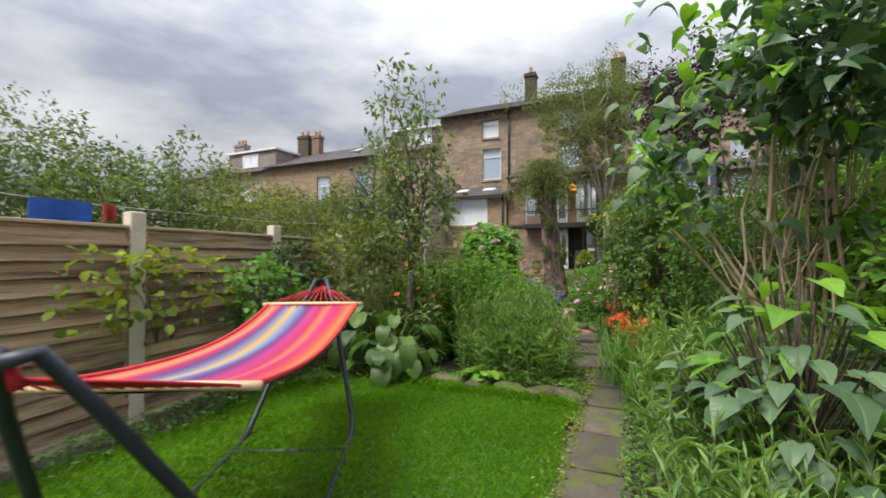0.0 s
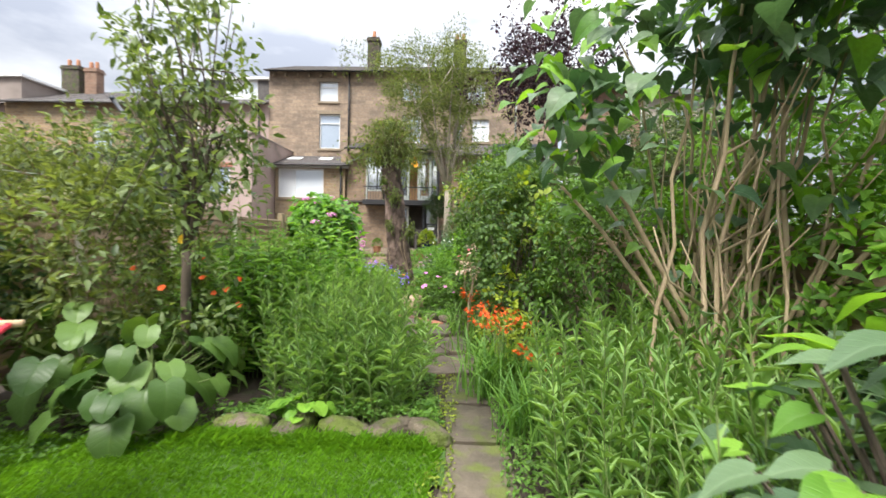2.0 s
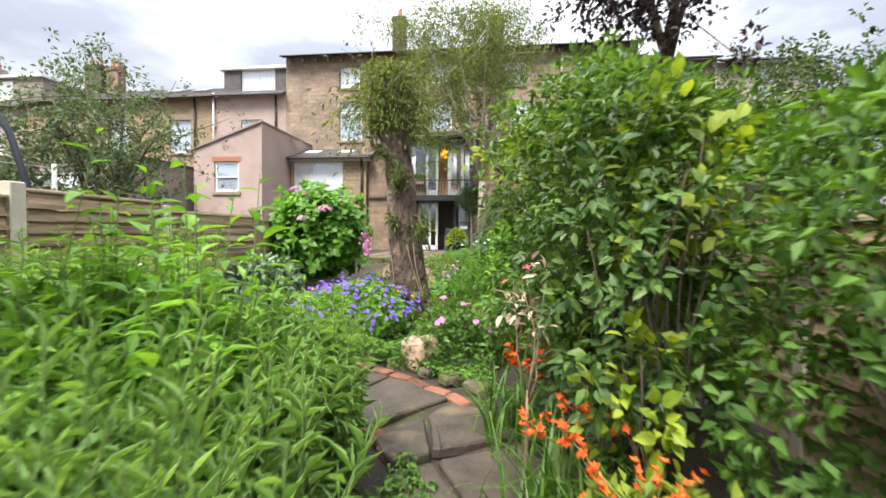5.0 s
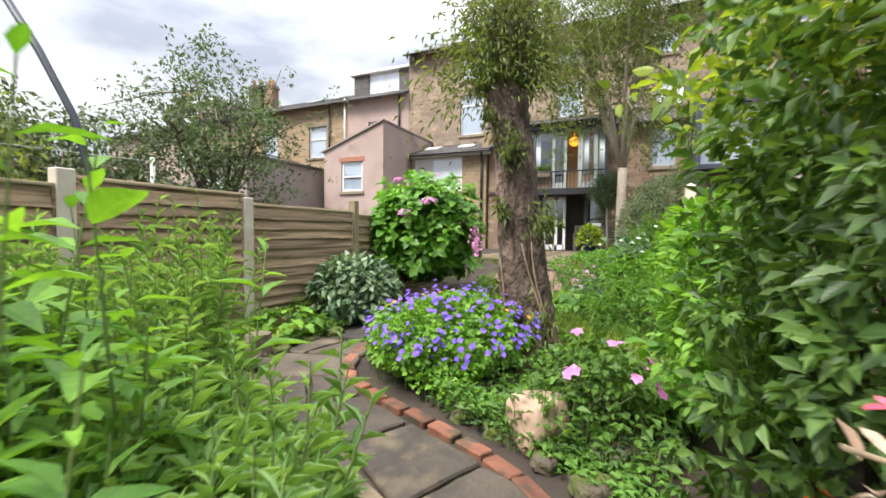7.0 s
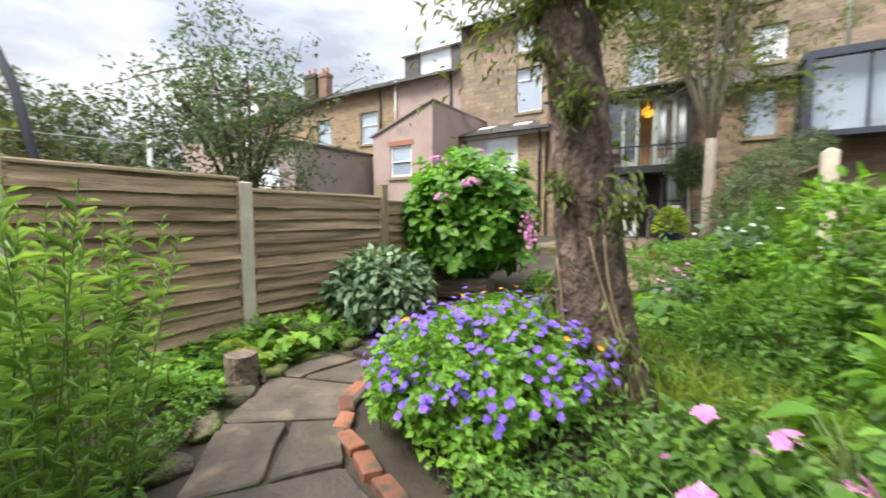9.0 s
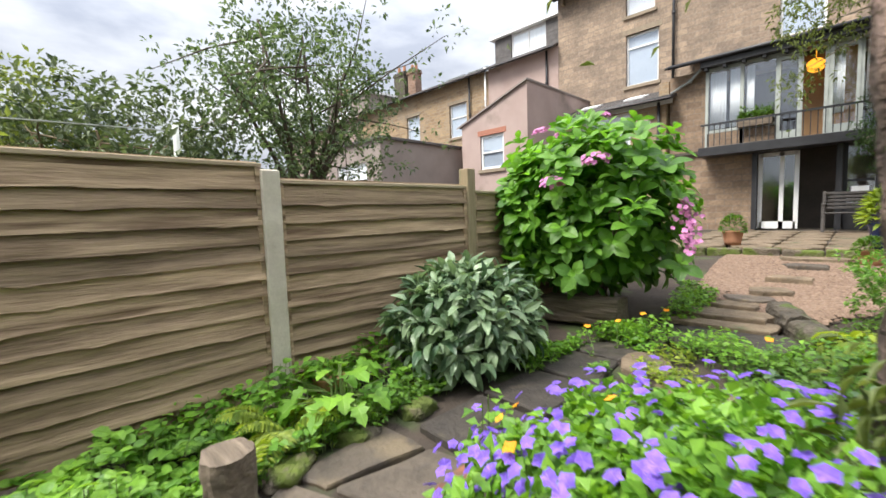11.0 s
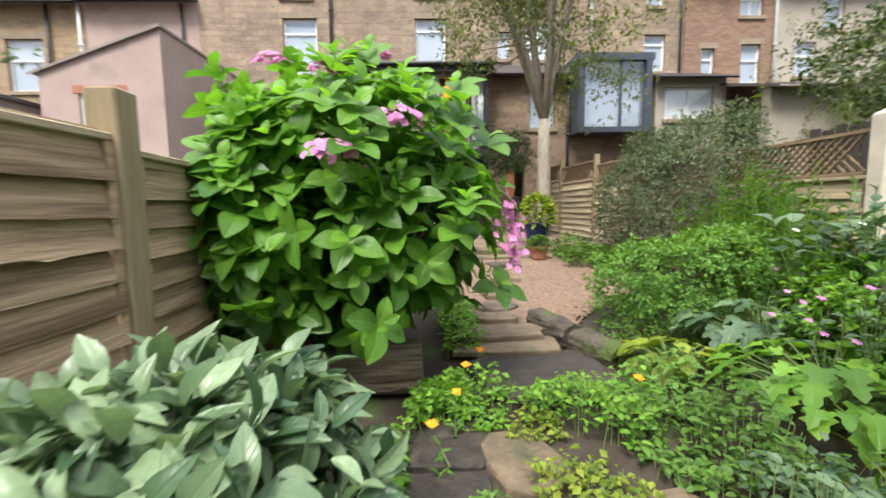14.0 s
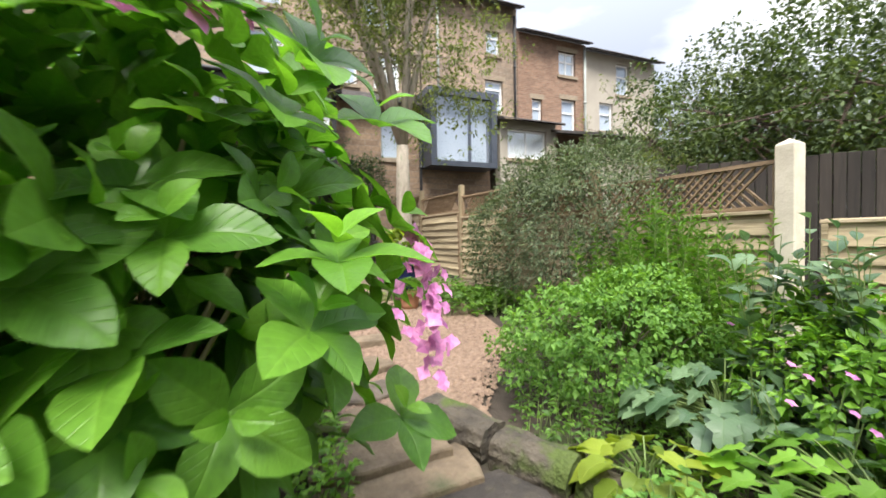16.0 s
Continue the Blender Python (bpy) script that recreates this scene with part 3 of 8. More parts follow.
def stalks(name, spots, height, leaf, aspect, mat, label, category="flower", per=26, shape="lance", stem_mat=None, lean=0.12, angle=0.5, top=0.15, group="", base=0.05, twirl=2.4, droop=0.3):
    """Upright leafy stems, each at one of the spots (x, y, z), with leaves up their length."""
    x0, y0, z0 = np.mean(spots, axis=0)
    z0 = min(s[2] for s in spots)
    b = Build()
    P, A, U, Ln = [], [], [], []
    for x, y, z in spots:
        h = height * rng.uniform(0.78, 1.1) * (1 + 0.28 * noise.noise(Vector((x * 2.3, y * 2.3, height))))
        tip = np.array([x - x0 + rng.normal() * lean * h, y - y0 + rng.normal() * lean * h, z - z0 + h])
        foot = np.array([x - x0, y - y0, z - z0 - 0.03])
        mid = (foot + tip) / 2 + np.array([rng.normal() * 0.03, rng.normal() * 0.03, 0])
        b.tube([foot, mid, tip], 0.0055, 0.002, 4)
        ph = rng.random() * 6
        for i in range(per):
            s = base + (1 - base) * (i + rng.random() * 0.8) / per
            q = (1 - s) ** 2 * foot + 2 * s * (1 - s) * mid + s * s * tip
            a = ph + i * twirl
            el = angle + rng.normal() * 0.25 + max(0, s - 0.8) * 2
            A.append((math.cos(a) * math.cos(el), math.sin(a) * math.cos(el), math.sin(el)))
            P.append(q)
            U.append((-math.cos(a) * math.sin(el) + rng.normal() * 0.2, -math.sin(a) * math.sin(el) + rng.normal() * 0.2, math.cos(el) + 0.2))
            Ln.append(leaf * rng.uniform(0.7, 1.15) * (1.0 - 0.55 * max(0, (s - (1 - top)) / top)))
    body = b.thing(name, [stem_mat or STEM])
    body.location = (x0, y0, z0)
    Ln = np.array(Ln)
    leaves_on(body, P, A, U, Ln, Ln * aspect, mat, shape, droop=droop)
    tagged(body, label, category, group)
    return body


def spots_in(poly, n, zf, seed=0, gap=0.0):
    """Random feet inside a polygon of the plan."""
    r = np.random.default_rng(seed)
    xs, ys = [p[0] for p in poly], [p[1] for p in poly]
    out = []
    while len(out) < n:
        x, y = r.uniform(min(xs), max(xs)), r.uniform(min(ys), max(ys))
        inside = False
        for (x1, y1), (x2, y2) in zip(poly, poly[1:] + poly[:1]):
            if (y1 > y) != (y2 > y) and x < (x2 - x1) * (y - y1) / (y2 - y1) + x1:
                inside = not inside
        if inside:
            out.append((x, y, zf(x, y)))
    return out


def petals(parent, heads, size, mat, n=5, name="petals", cup=0.5, shape="plain", aspect=0.9):
    """Flower heads, each n petals round a middle; heads: rows of (x, y, z, nx, ny, nz)."""
    P, A, U = [], [], []
    for x, y, z, nx, ny, nz in heads:
        nn = Vector((nx, ny, nz)).normalized()
        e = nn.orthogonal().normalized()
        g = nn.cross(e)
        ph = rng.random() * 6
        for i in range(n):
            a = ph + 2 * math.pi * i / n
            d = e * math.cos(a) + g * math.sin(a)
            P.append((x, y, z))
            A.append(tuple(d + nn * cup))
            U.append(tuple(nn - d * cup))
    ln = size * rng.uniform(0.8, 1.15, len(P))
    return leaves_on(parent, P, A, U, ln, ln * aspect, mat, shape, name, fold=0.2, droop=0.1)


# ---- the lie of the land ----
def smooth_step(a, b, t):
    t = min(max((t - a) / (b - a), 0), 1)
    return t * t * (3 - 2 * t)


def land(x, y):
    return -0.18 + 0.16 * smooth_step(0.8, 3.6, y) + 0.04 * smooth_step(5, 8, y) + 0.1 * smooth_step(8.75, 9.5, y) + 0.1 * smooth_step(10, 11.5, y) + 0.17 * smooth_step(10, 12.2, y) + 0.12 * smooth_step(12.25, 12.4, y)


def path_mid(y):
    """The walked path's middle line, x for y, up to the turn."""
    return 0.5 - 0.12 * smooth_step(1.0, 2.6, y)


def build_ground():
    xs = [-400, -120, -50, -30, -20, -14, -10] + list(np.arange(-7, 4.01, 0.1)) + [6, 10, 16, 24, 50, 120, 400]
    ys = [-400, -120, -50, -30, -18, -12, -8] + list(np.arange(-6, 14.01, 0.1)) + [16, 20, 30, 50, 120, 400]
    v = [(x, y, land(x, y) - 0.03 + 0.03 * noise.noise(Vector((x * 1.7, y * 1.7, 0))) * (abs(x) < 6)) for y in ys for x in xs]
    w = len(xs)
    f = [(j * w + i, j * w + i + 1, (j + 1) * w + i + 1, (j + 1) * w + i) for j in range(len(ys) - 1) for i in range(w - 1)]
    me = bpy.data.meshes.new("ground")
    me.from_pydata(v, [], f)
    me.polygons.foreach_set("use_smooth", [True] * len(f))
    me.materials.append(SOIL)
    tagged(new("ground", me), "dark garden soil with green moss and weeds", "soil", kind="structure")


build_ground()


def slab_object(name, pts, z, thick, mat, parent, rough=0.006):
    """A riven flag with the outline pts, its edges rounded and its face uneven."""
    b = Build()
    c = np.mean(pts, axis=0)
    n = len(pts)
    rings = [(1.0, -thick), (1.0, -0.012), (0.965, 0.0), (0.5, 0.003)]
    for s, dz in rings:
        for p in pts:
            q = c + (np.array(p) - c) * s
            b.v.append((q[0], q[1], z + dz + (noise.noise(Vector((q[0] * 6, q[1] * 6, z))) * rough if dz > -0.01 else 0)))
    for r in range(3):
        for i in range(n):
            j = (i + 1) % n
            b.f.append((r * n + i, r * n + j, (r + 1) * n + j, (r + 1) * n + i))
    b.f.append(tuple(3 * n + i for i in range(n)))
    b.m = [0] * len(b.f)
    ob = b.thing(name, [mat], parent)
    return ob


def ragged(cx, cy, w, d, turn, n=10, wob=0.06):
    out = []
    for i in range(n):
        a = 2 * math.pi * (i + 0.5) / n
        ca, sa = math.cos(a), math.sin(a)
        k = 1 / max(abs(ca), abs(sa))
        k = min(k, 1.3) * (1 + rng.normal() * wob)
        px, py = ca * k * w / 2, sa * k * d / 2
        out.append((cx + px * math.cos(turn) - py * math.sin(turn), cy + px * math.sin(turn) + py * math.cos(turn)))
    return out


def paving(parent, mid, width, mat, seed):
    """Flags of uneven width laid along a middle line of (x, y), with narrow joints."""
    r = np.random.default_rng(seed)
    pts = [Vector(q) for q in mid]
    rows = []
    for i, q in enumerate(pts):
        d = (pts[min(i + 1, len(pts) - 1)] - pts[max(i - 1, 0)]).normalized()
        side = Vector((-d.y, d.x))
        cut = r.uniform(-0.25, 0.25) * width
        rows.append([q + side * (width / 2 + r.normal() * 0.02), q + side * cut + d * r.normal() * 0.05, q - side * (width / 2 + r.normal() * 0.02)])
    for i in range(len(rows) - 1):
        a, c = rows[i], rows[i + 1]
        cells = [(a[0], a[2], c[2], c[0])] if width < 0.6 or r.random() < 0.35 else [(a[0], a[1], c[1], c[0]), (a[1], a[2], c[2], c[1])]
        for cell in cells:
            m = sum(cell, Vector((0, 0))) / 4
            out = []
            for k in range(4):
                p0, p1 = cell[k], cell[(k + 1) % 4]
                for s in (0.04, 0.35, 0.68, 0.96):
                    q = p0.lerp(p1, s)
                    q = m + (q - m) * (1 - 0.022 / max((q - m).length, 0.1))
                    out.append((q.x + r.normal() * 0.005, q.y + r.normal() * 0.005))
            slab_object("slab", out, land(m.x, m.y) + 0.012 + float(r.normal()) * 0.003, 0.06, mat, parent)


def build_path():
    path = empty("path")
    tagged(path, "worn dark flagstone garden path with mossy joints", "path", kind="structure")
    straight = [(0.5 + 0.025 * math.sin(i * 2.3), -5.2 + 0.62 * i) for i in range(12)]
    paving(path, straight, 0.46, MOSSLAB, 3)
    bend = [(0.44, 1.62), (0.32, 2.2), (0.12, 2.75), (-0.22, 3.2), (-0.72, 3.5), (-1.28, 3.72), (-1.85, 3.98), (-2.3, 4.4), (-2.58, 4.95), (-2.66, 5.5)]
    paving(path, bend, 0.8, SLAB, 4)
    paving(path, [(-2.64, 5.52), (-2.6, 6.1), (-2.55, 6.7), (-2.58, 7.25), (-2.5, 7.8)], 0.52, WETSLAB, 5)


# ---- fences ----
def board_mesh(k):
    """A waney-edged board, 1 m long, leaning out at its lower edge."""
    r = np.random.default_rng(50 + k)
    n = 44
    b = Build()
    ph, ph2 = r.random() * 9, r.random() * 9
    for i in range(n + 1):
        s = i / n
        wav = 0.003 * math.sin(s * 5 + ph) + 0.007 * noise.noise(Vector((s * 7, k * 7.3, 0))) + 0.004 * noise.noise(Vector((s * 26, k * 3.1, 4))) - 0.012 * math.exp(-((s - 0.15 - 0.7 * ph / 9) / 0.025) ** 2)
        bow = 0.005 * math.sin(s * 5 + ph2)
        for y, z in ((0.026 + bow, -0.006 + wav), (0.05 + bow, wav - 0.019), (0.047 + bow, wav - 0.009), (0.003, 0.165), (-0.006, 0.165)):
            b.v.append((s, y, z))
    for i in range(n):
        for j in range(5):
            q = (j + 1) % 5
            b.f.append((i * 5 + j, i * 5 + q, (i + 1) * 5 + q, (i + 1) * 5 + j))
    b.f += [(0, 1, 2, 3, 4), tuple(n * 5 + j for j in (4, 3, 2, 1, 0))]
    b.m = [0] * len(b.f)
    return b


BOARDS = [board_mesh(k).mesh("board", [FENCE], False) for k in range(6)]
PALEBOARDS = [board_mesh(k).mesh("board", [FENCEPALE], False) for k in range(6)]


def fence_panel(a, b, z, height, facing, boards=BOARDS, frame_mat=FENCE, label="", cap=True):
    """A lap panel from a to b (x, y) whose foot is at z; facing is the side that the boards lean to: 1 is left of a to b."""
    length = math.dist(a, b)
    turn = math.atan2(b[1] - a[1], b[0] - a[0])
    f = Build()
    f.box(0, -0.03, 0, length, -0.008, 0.035)
    for x in (0.0, length - 0.035):
        f.box(x, 0.03 * facing - 0.012, 0.03, x + 0.035, 0.03 * facing + 0.012, height - 0.03)
    f.box(0.0, -0.02, height - 0.06, length, 0.02, height - 0.022)
    if cap:
        f.box(-0.01, -0.04, height - 0.028, length + 0.01, 0.045, height, 1, bev=0.004)
    panel = f.thing("garden_fence", [frame_mat, CAPWOOD])
    panel.matrix_world = pose(a[0], a[1], z, 0, 0, math.degrees(turn))
    n = round((height - 0.06) / 0.118)
    step = (height - 0.07) / n
    for i in range(n):
        ob = new("board", boards[(i * 5 + int(a[1] * 7)) % 6])
        ob.parent = panel
        ob.matrix_basis = Matrix.Translation((0.01 if facing > 0 else length - 0.01, 0, 0.03 + i * step + float(rng.normal() * 0.003))) @ pose(0, 0, 0, 0, 0, 0 if facing > 0 else 180) @ Matrix.Diagonal((length - 0.02, 1, 1, 1))
    tagged(panel, label or "weathered brown waney-lap wooden fence panel between posts", "fence", "garden fences")
    return panel


def fence_post(x, y, z, height, mat, w=0.1, cap=0.0, label=""):
    b = Build()
    b.box(-w / 2, -w / 2, -0.1, w / 2, w / 2, height, bev=0.008)
    if cap:
        k = len(b.v)
        c = w / 2 - 0.004
        b.v += [(-c, -c, height), (c, -c, height), (c, c, height), (-c, c, height), (0, 0, height + cap)]
        b.f += [(k, k + 1, k + 4), (k + 1, k + 2, k + 4), (k + 2, k + 3, k + 4), (k + 3, k, k + 4)]
        b.m += [0] * 4
    ob = b.thing("fence_post", [mat])
    ob.location = (x, y, z)
    tagged(ob, label or "pale square concrete fence post", "fence post", "fence posts")
    return ob


LEFT_POSTS = [(-2.85, -5.3), (-3.05, -3.4), (-3.25, -1.55), (-3.45, 0.2), (-3.68, 1.85), (-3.88, 3.55), (-3.86, 5.19), (-3.75, 7.05), (-3.9, 9.0), (-4.0, 11.0), (-4.0, 12.9)]


def build_left_fence():
    for i, (x, y) in enumerate(LEFT_POSTS):
        wood = i >= 7
        z = land(x, y)
        top = (1.53, 1.63)[wood] if i > 5 else 1.62
        fence_post(x, y, z, top - z, POSTWOOD if wood else CONCRETE, 0.115 if wood else 0.125,
                   label="weathered square timber fence post" if wood else "pale weathered square concrete fence post")
    for (x1, y1), (x2, y2) in zip(LEFT_POSTS, LEFT_POSTS[1:]):
        d = math.dist((x1, y1), (x2, y2))
        ux, uy = (x2 - x1) / d * 0.055, (y2 - y1) / d * 0.055
        z = land((x1 + x2) / 2, (y1 + y2) / 2) + 0.03
        top = 1.47 if 5 < y1 < 7 else 1.43 if y1 > 7 else 1.57 if y1 > 3 else 1.5
        fence_panel((x1 + ux, y1 + uy), (x2 - ux, y2 - uy), z, top - z, -1)


build_left_fence()


def trellis_top(a, b, z, h):
    d = math.dist(a, b)
    t = Build()
    t.box(0, -0.02, 0, d, 0.02, 0.03)
    t.box(0, -0.025, h - 0.03, d, 0.025, h)
    for x in (0, d - 0.03):
        t.box(x, -0.018, 0.03, x + 0.03, 0.018, h - 0.03)
    n = int(d / 0.075)
    for i in range(-4, n + 1):
        for s, off in ((1, -0.006), (-1, 0.006)):
            x0 = i * 0.075
            p0, p1 = [x0, 0.03], [x0 + (h - 0.06), h - 0.03]
            if s < 0:
                p0, p1 = [x0 + (h - 0.06), 0.03], [x0, h - 0.03]
            lo, hi = sorted((p0[0], p1[0]))
            if lo < 0.02 or hi > d - 0.02:
                continue
            t.tube([(p0[0], off, p0[1]), (p1[0], off, p1[1])], 0.012, 0.012, 4)
    ob = t.thing("trellis", [TRELLIS])
    ob.matrix_world = pose(a[0], a[1], z, 0, 0, math.degrees(math.atan2(b[1] - a[1], b[0] - a[0])))
    tagged(ob, "brown diagonal wooden trellis on top of fence panel", "trellis", "trellis panels")


RIGHT_POSTS = [(0.86, 8.58), (0.8, 10.4), (0.72, 12.0), (0.62, 13.45), (0.55, 15.3), (0.5, 17.3)]


def build_right_fence():
    for i, (x, y) in enumerate(RIGHT_POSTS):
        z = land(x, y)
        fence_post(x, y, z, 1.86 + 0.1 * i - z, CONCRETE if i == 0 else POSTWOOD, 0.13 if i == 0 else 0.09, 0.04 if i == 0 else 0,
                   "pale concrete fence post with a pointed top" if i == 0 else "weathered square timber fence post")
    for i in range(len(RIGHT_POSTS) - 1):
        (x1, y1), (x2, y2) = RIGHT_POSTS[i], RIGHT_POSTS[i + 1]
        z = land(x1, y1) + 0.03
        fence_panel((x1, y1 + 0.07), (x2, y2 - 0.06), z, 1.4 + 0.1 * i - z, 1, PALEBOARDS, TRELLIS, "brown lap wooden fence panel below trellis")
        trellis_top((x1, y1 + 0.07), (x2, y2 - 0.06), 1.405 + 0.1 * i, 0.36)
    near = [(1.0, 8.5), (1.3, 6.7), (1.75, 4.9), (2.1, 3.0), (2.25, 1.1), (2.3, -0.8), (2.3, -2.7), (2.3, -4.6)]
    for (x1, y1), (x2, y2) in zip(near, near[1:]):
        z = land(x1, y1) + 0.02
        if y1 > 4:
            fence_panel((x1, y1 - 0.05), (x2, y2 + 0.05), z, 1.32 - z, -1, PALEBOARDS, FENCEPALE, "pale straw-coloured lap wooden fence panel")
        else:
            fence_panel((x1, y1 - 0.05), (x2, y2 + 0.05), z, 1.32 - z, -1)
        fence_post(x2, y2, land(x2, y2), 1.4 - land(x2, y2), CONCRETE)


build_right_fence()


def dark_fence(a, b, z, h):
    """A tall close-boarded fence of upright boards, coloured dark for shade under the tree."""
    d = math.dist(a, b)
    f = Build()
    for q in (0.3, h - 0.35):
        f.box(0, 0.02, q, d, 0.06, q + 0.09)
    ob = f.thing("boarded_fence", [SHADETIMBER])
    ob.matrix_world = pose(a[0], a[1], z, 0, 0, math.degrees(math.atan2(b[1] - a[1], b[0] - a[0])))
    n = int(d / 0.13)
    k = Build()
    k.box(0, -0.01, 0, 0.12, 0.012, 1, bev=0.003)
    me = k.mesh("board", [SHADETIMBER])
    for i in range(n):
        p = new("board", me)
        p.parent = ob
        p.matrix_basis = Matrix.Translation((i * 0.13, float(rng.normal()) * 0.004, 0)) @ Matrix.Diagonal((1, 1, h + float(rng.normal()) * 0.012, 1))
    tagged(ob, "tall dark brown close-boarded fence in a neighbouring garden, darkened for tree shade", "fence", "garden fences")


dark_fence((2.7, 11.2), (5.6, 7.6), 0.1, 2.1)


# ---- houses ----
def wall_part(parent, x0, x1, z0, z1, y, thick, openings, mat, name="wall"):
    """A wall in the plane y facing -y, with real openings (x0, z0, x1, z1)."""
    b = Build()
    xs = sorted({x0, x1, *[o[0] for o in openings], *[o[2] for o in openings]})
    zs = sorted({z0, z1, *[o[1] for o in openings], *[o[3] for o in openings]})
    for i in range(len(xs) - 1):
        for j in range(len(zs) - 1):
            cx, cz = (xs[i] + xs[i + 1]) / 2, (zs[j] + zs[j + 1]) / 2
            if not any(o[0] < cx < o[2] and o[1] < cz < o[3] for o in openings):
                b.box(xs[i], y, zs[j], xs[i + 1], y + thick, zs[j + 1])
    return b.thing(name, [mat], parent)


def window_part(parent, x0, z0, x1, z1, y, mat=None, bars=(), cross=(0.72,), back=None, sill=True, lintel=None, depth=0.12, fw=0.07, door=False):
    """A window set into an opening: frame, bars, panes, sill and the curtain or tinted sheet behind the glass."""
    mat = mat or WHITE
    b = Build()
    yy = y + depth
    for q in ((x0, z0, x0 + fw, z1), (x1 - fw, z0, x1, z1), (x0 + fw, z0, x1 - fw, z0 + fw), (x0 + fw, z1 - fw, x1 - fw, z1)):
        b.box(q[0], yy, q[1], q[2], yy + 0.06, q[3], bev=0.005)
    for s in bars:
        xm = x0 + (x1 - x0) * s
        b.box(xm - 0.025, yy - 0.005, z0 + fw, xm + 0.025, yy + 0.05, z1 - fw)
    for s in cross:
        zm = z0 + (z1 - z0) * s
        b.box(x0 + fw, yy - 0.012, zm - 0.03, x1 - fw, yy + 0.045, zm + 0.03)
    w = b.thing("door" if door else "window", [mat], parent)
    p = Build()
    p.box(x0 + fw * 0.6, yy + 0.02, z0 + fw * 0.6, x1 - fw * 0.6, yy + 0.028, z1 - fw * 0.6)
    pane = p.thing("pane", [GLASS], w)
    pane.visible_shadow = False
    if back is not False:
        # flat sheet close behind the glass; its default colour paints reflected sky
        c = Build()
        c.box(x0 + 0.01, yy + 0.045, z0 + 0.01, x1 - 0.01, yy + 0.055, z1 - 0.01)
        c.thing("pane_backing", [back or SKYSHEET], w)
    if sill:
        s = Build()
        s.box(x0 - 0.08, y - 0.07, z0 - 0.13, x1 + 0.08, y + depth, z0, bev=0.01)
        s.thing("sill", [SILL], w)
    if lintel:
        s = Build()
        s.box(x0 - 0.12, y - 0.012, z1, x1 + 0.12, y + 0.1, z1 + 0.2, bev=0.006)
        s.thing("lintel", [lintel], w)
    return w


def pitched_roof(parent, x0, x1, y0, z0, y1, z1, over=0.25, mat=None, name="roof"):
    """A slated slope from the eave (y0, z0) up to (y1, z1), in courses that overlap."""
    mat = mat or SLATE
    b = Build()
    n = max(int(math.hypot(y1 - y0, z1 - z0) / 0.28), 3)
    dy, dz = (y1 - y0) / n, (z1 - z0) / n
    y0, z0, n = y0 - dy, z0 - dz, n + 1
    for i in range(n):
        ya, za, yb, zb = y0 + dy * i, z0 + dz * i, y0 + dy * (i + 1), z0 + dz * (i + 1)
        b.quad([(x0, ya, za + 0.035), (x1, ya, za + 0.035), (x1, yb, zb + 0.015), (x0, yb, zb + 0.015)])
        b.quad([(x0, ya, za), (x1, ya, za), (x1, ya, za + 0.035), (x0, ya, za + 0.035)])
    b.quad([(x0, y0, z0 - 0.05), (x0, y1, z1 - 0.05), (x1, y1, z1 - 0.05), (x1, y0, z0 - 0.05)])
    for x in (x0, x1):
        b.quad([(x, y0, z0 - 0.05), (x, y1, z1 - 0.05), (x, y1, z1 + 0.035), (x, y0, z0 + 0.035)])
    return b.thing(name, [mat], parent)


def gutter(parent, x0, x1, y, z, mat=None, r=0.06):
    b = Build()
    b.tube([(x0, y, z), (x1, y, z)], r, r, 8)
    return b.thing("gutter", [mat or BLACK], parent, True)


def downpipe(parent, pts, mat=None, r=0.05):
    b = Build()
    b.tube(pts, r, r, 8)
    x, y, _ = pts[0]
    for p in pts[1:-1]:
        b.tube([(p[0], p[1], p[2] - 0.05), (p[0], p[1], p[2] + 0.05)], r * 1.35, r * 1.35, 8)
    return b.thing("downpipe", [mat or BLACK], parent, True)


def chimney(parent, x, y, z0, z1, w, d, mat, pots=2):
    b = Build()
    b.box(x - w / 2, y - d / 2, z0, x + w / 2, y + d / 2, z1 - 0.25)
    b.box(x - w / 2 - 0.06, y - d / 2 - 0.06, z1 - 0.25, x + w / 2 + 0.06, y + d / 2 + 0.06, z1 - 0.12)
    b.box(x - w / 2 - 0.02, y - d / 2 - 0.02, z1 - 0.12, x + w / 2 + 0.02, y + d / 2 + 0.02, z1)
    ch = b.thing("chimney", [mat], parent)
    for i in range(pots):
        p = Build()
        px = x + (i - (pots - 1) / 2) * w / max(pots, 1)
        p.tube([(px, y, z1), (px, y, z1 + 0.1), (px, y, z1 + 0.42), (px, y, z1 + 0.46)], 0.13, 0.1, 10)
        p.thing("chimney_pot", [CLAY], ch, True)
    return ch


FY = 21.17


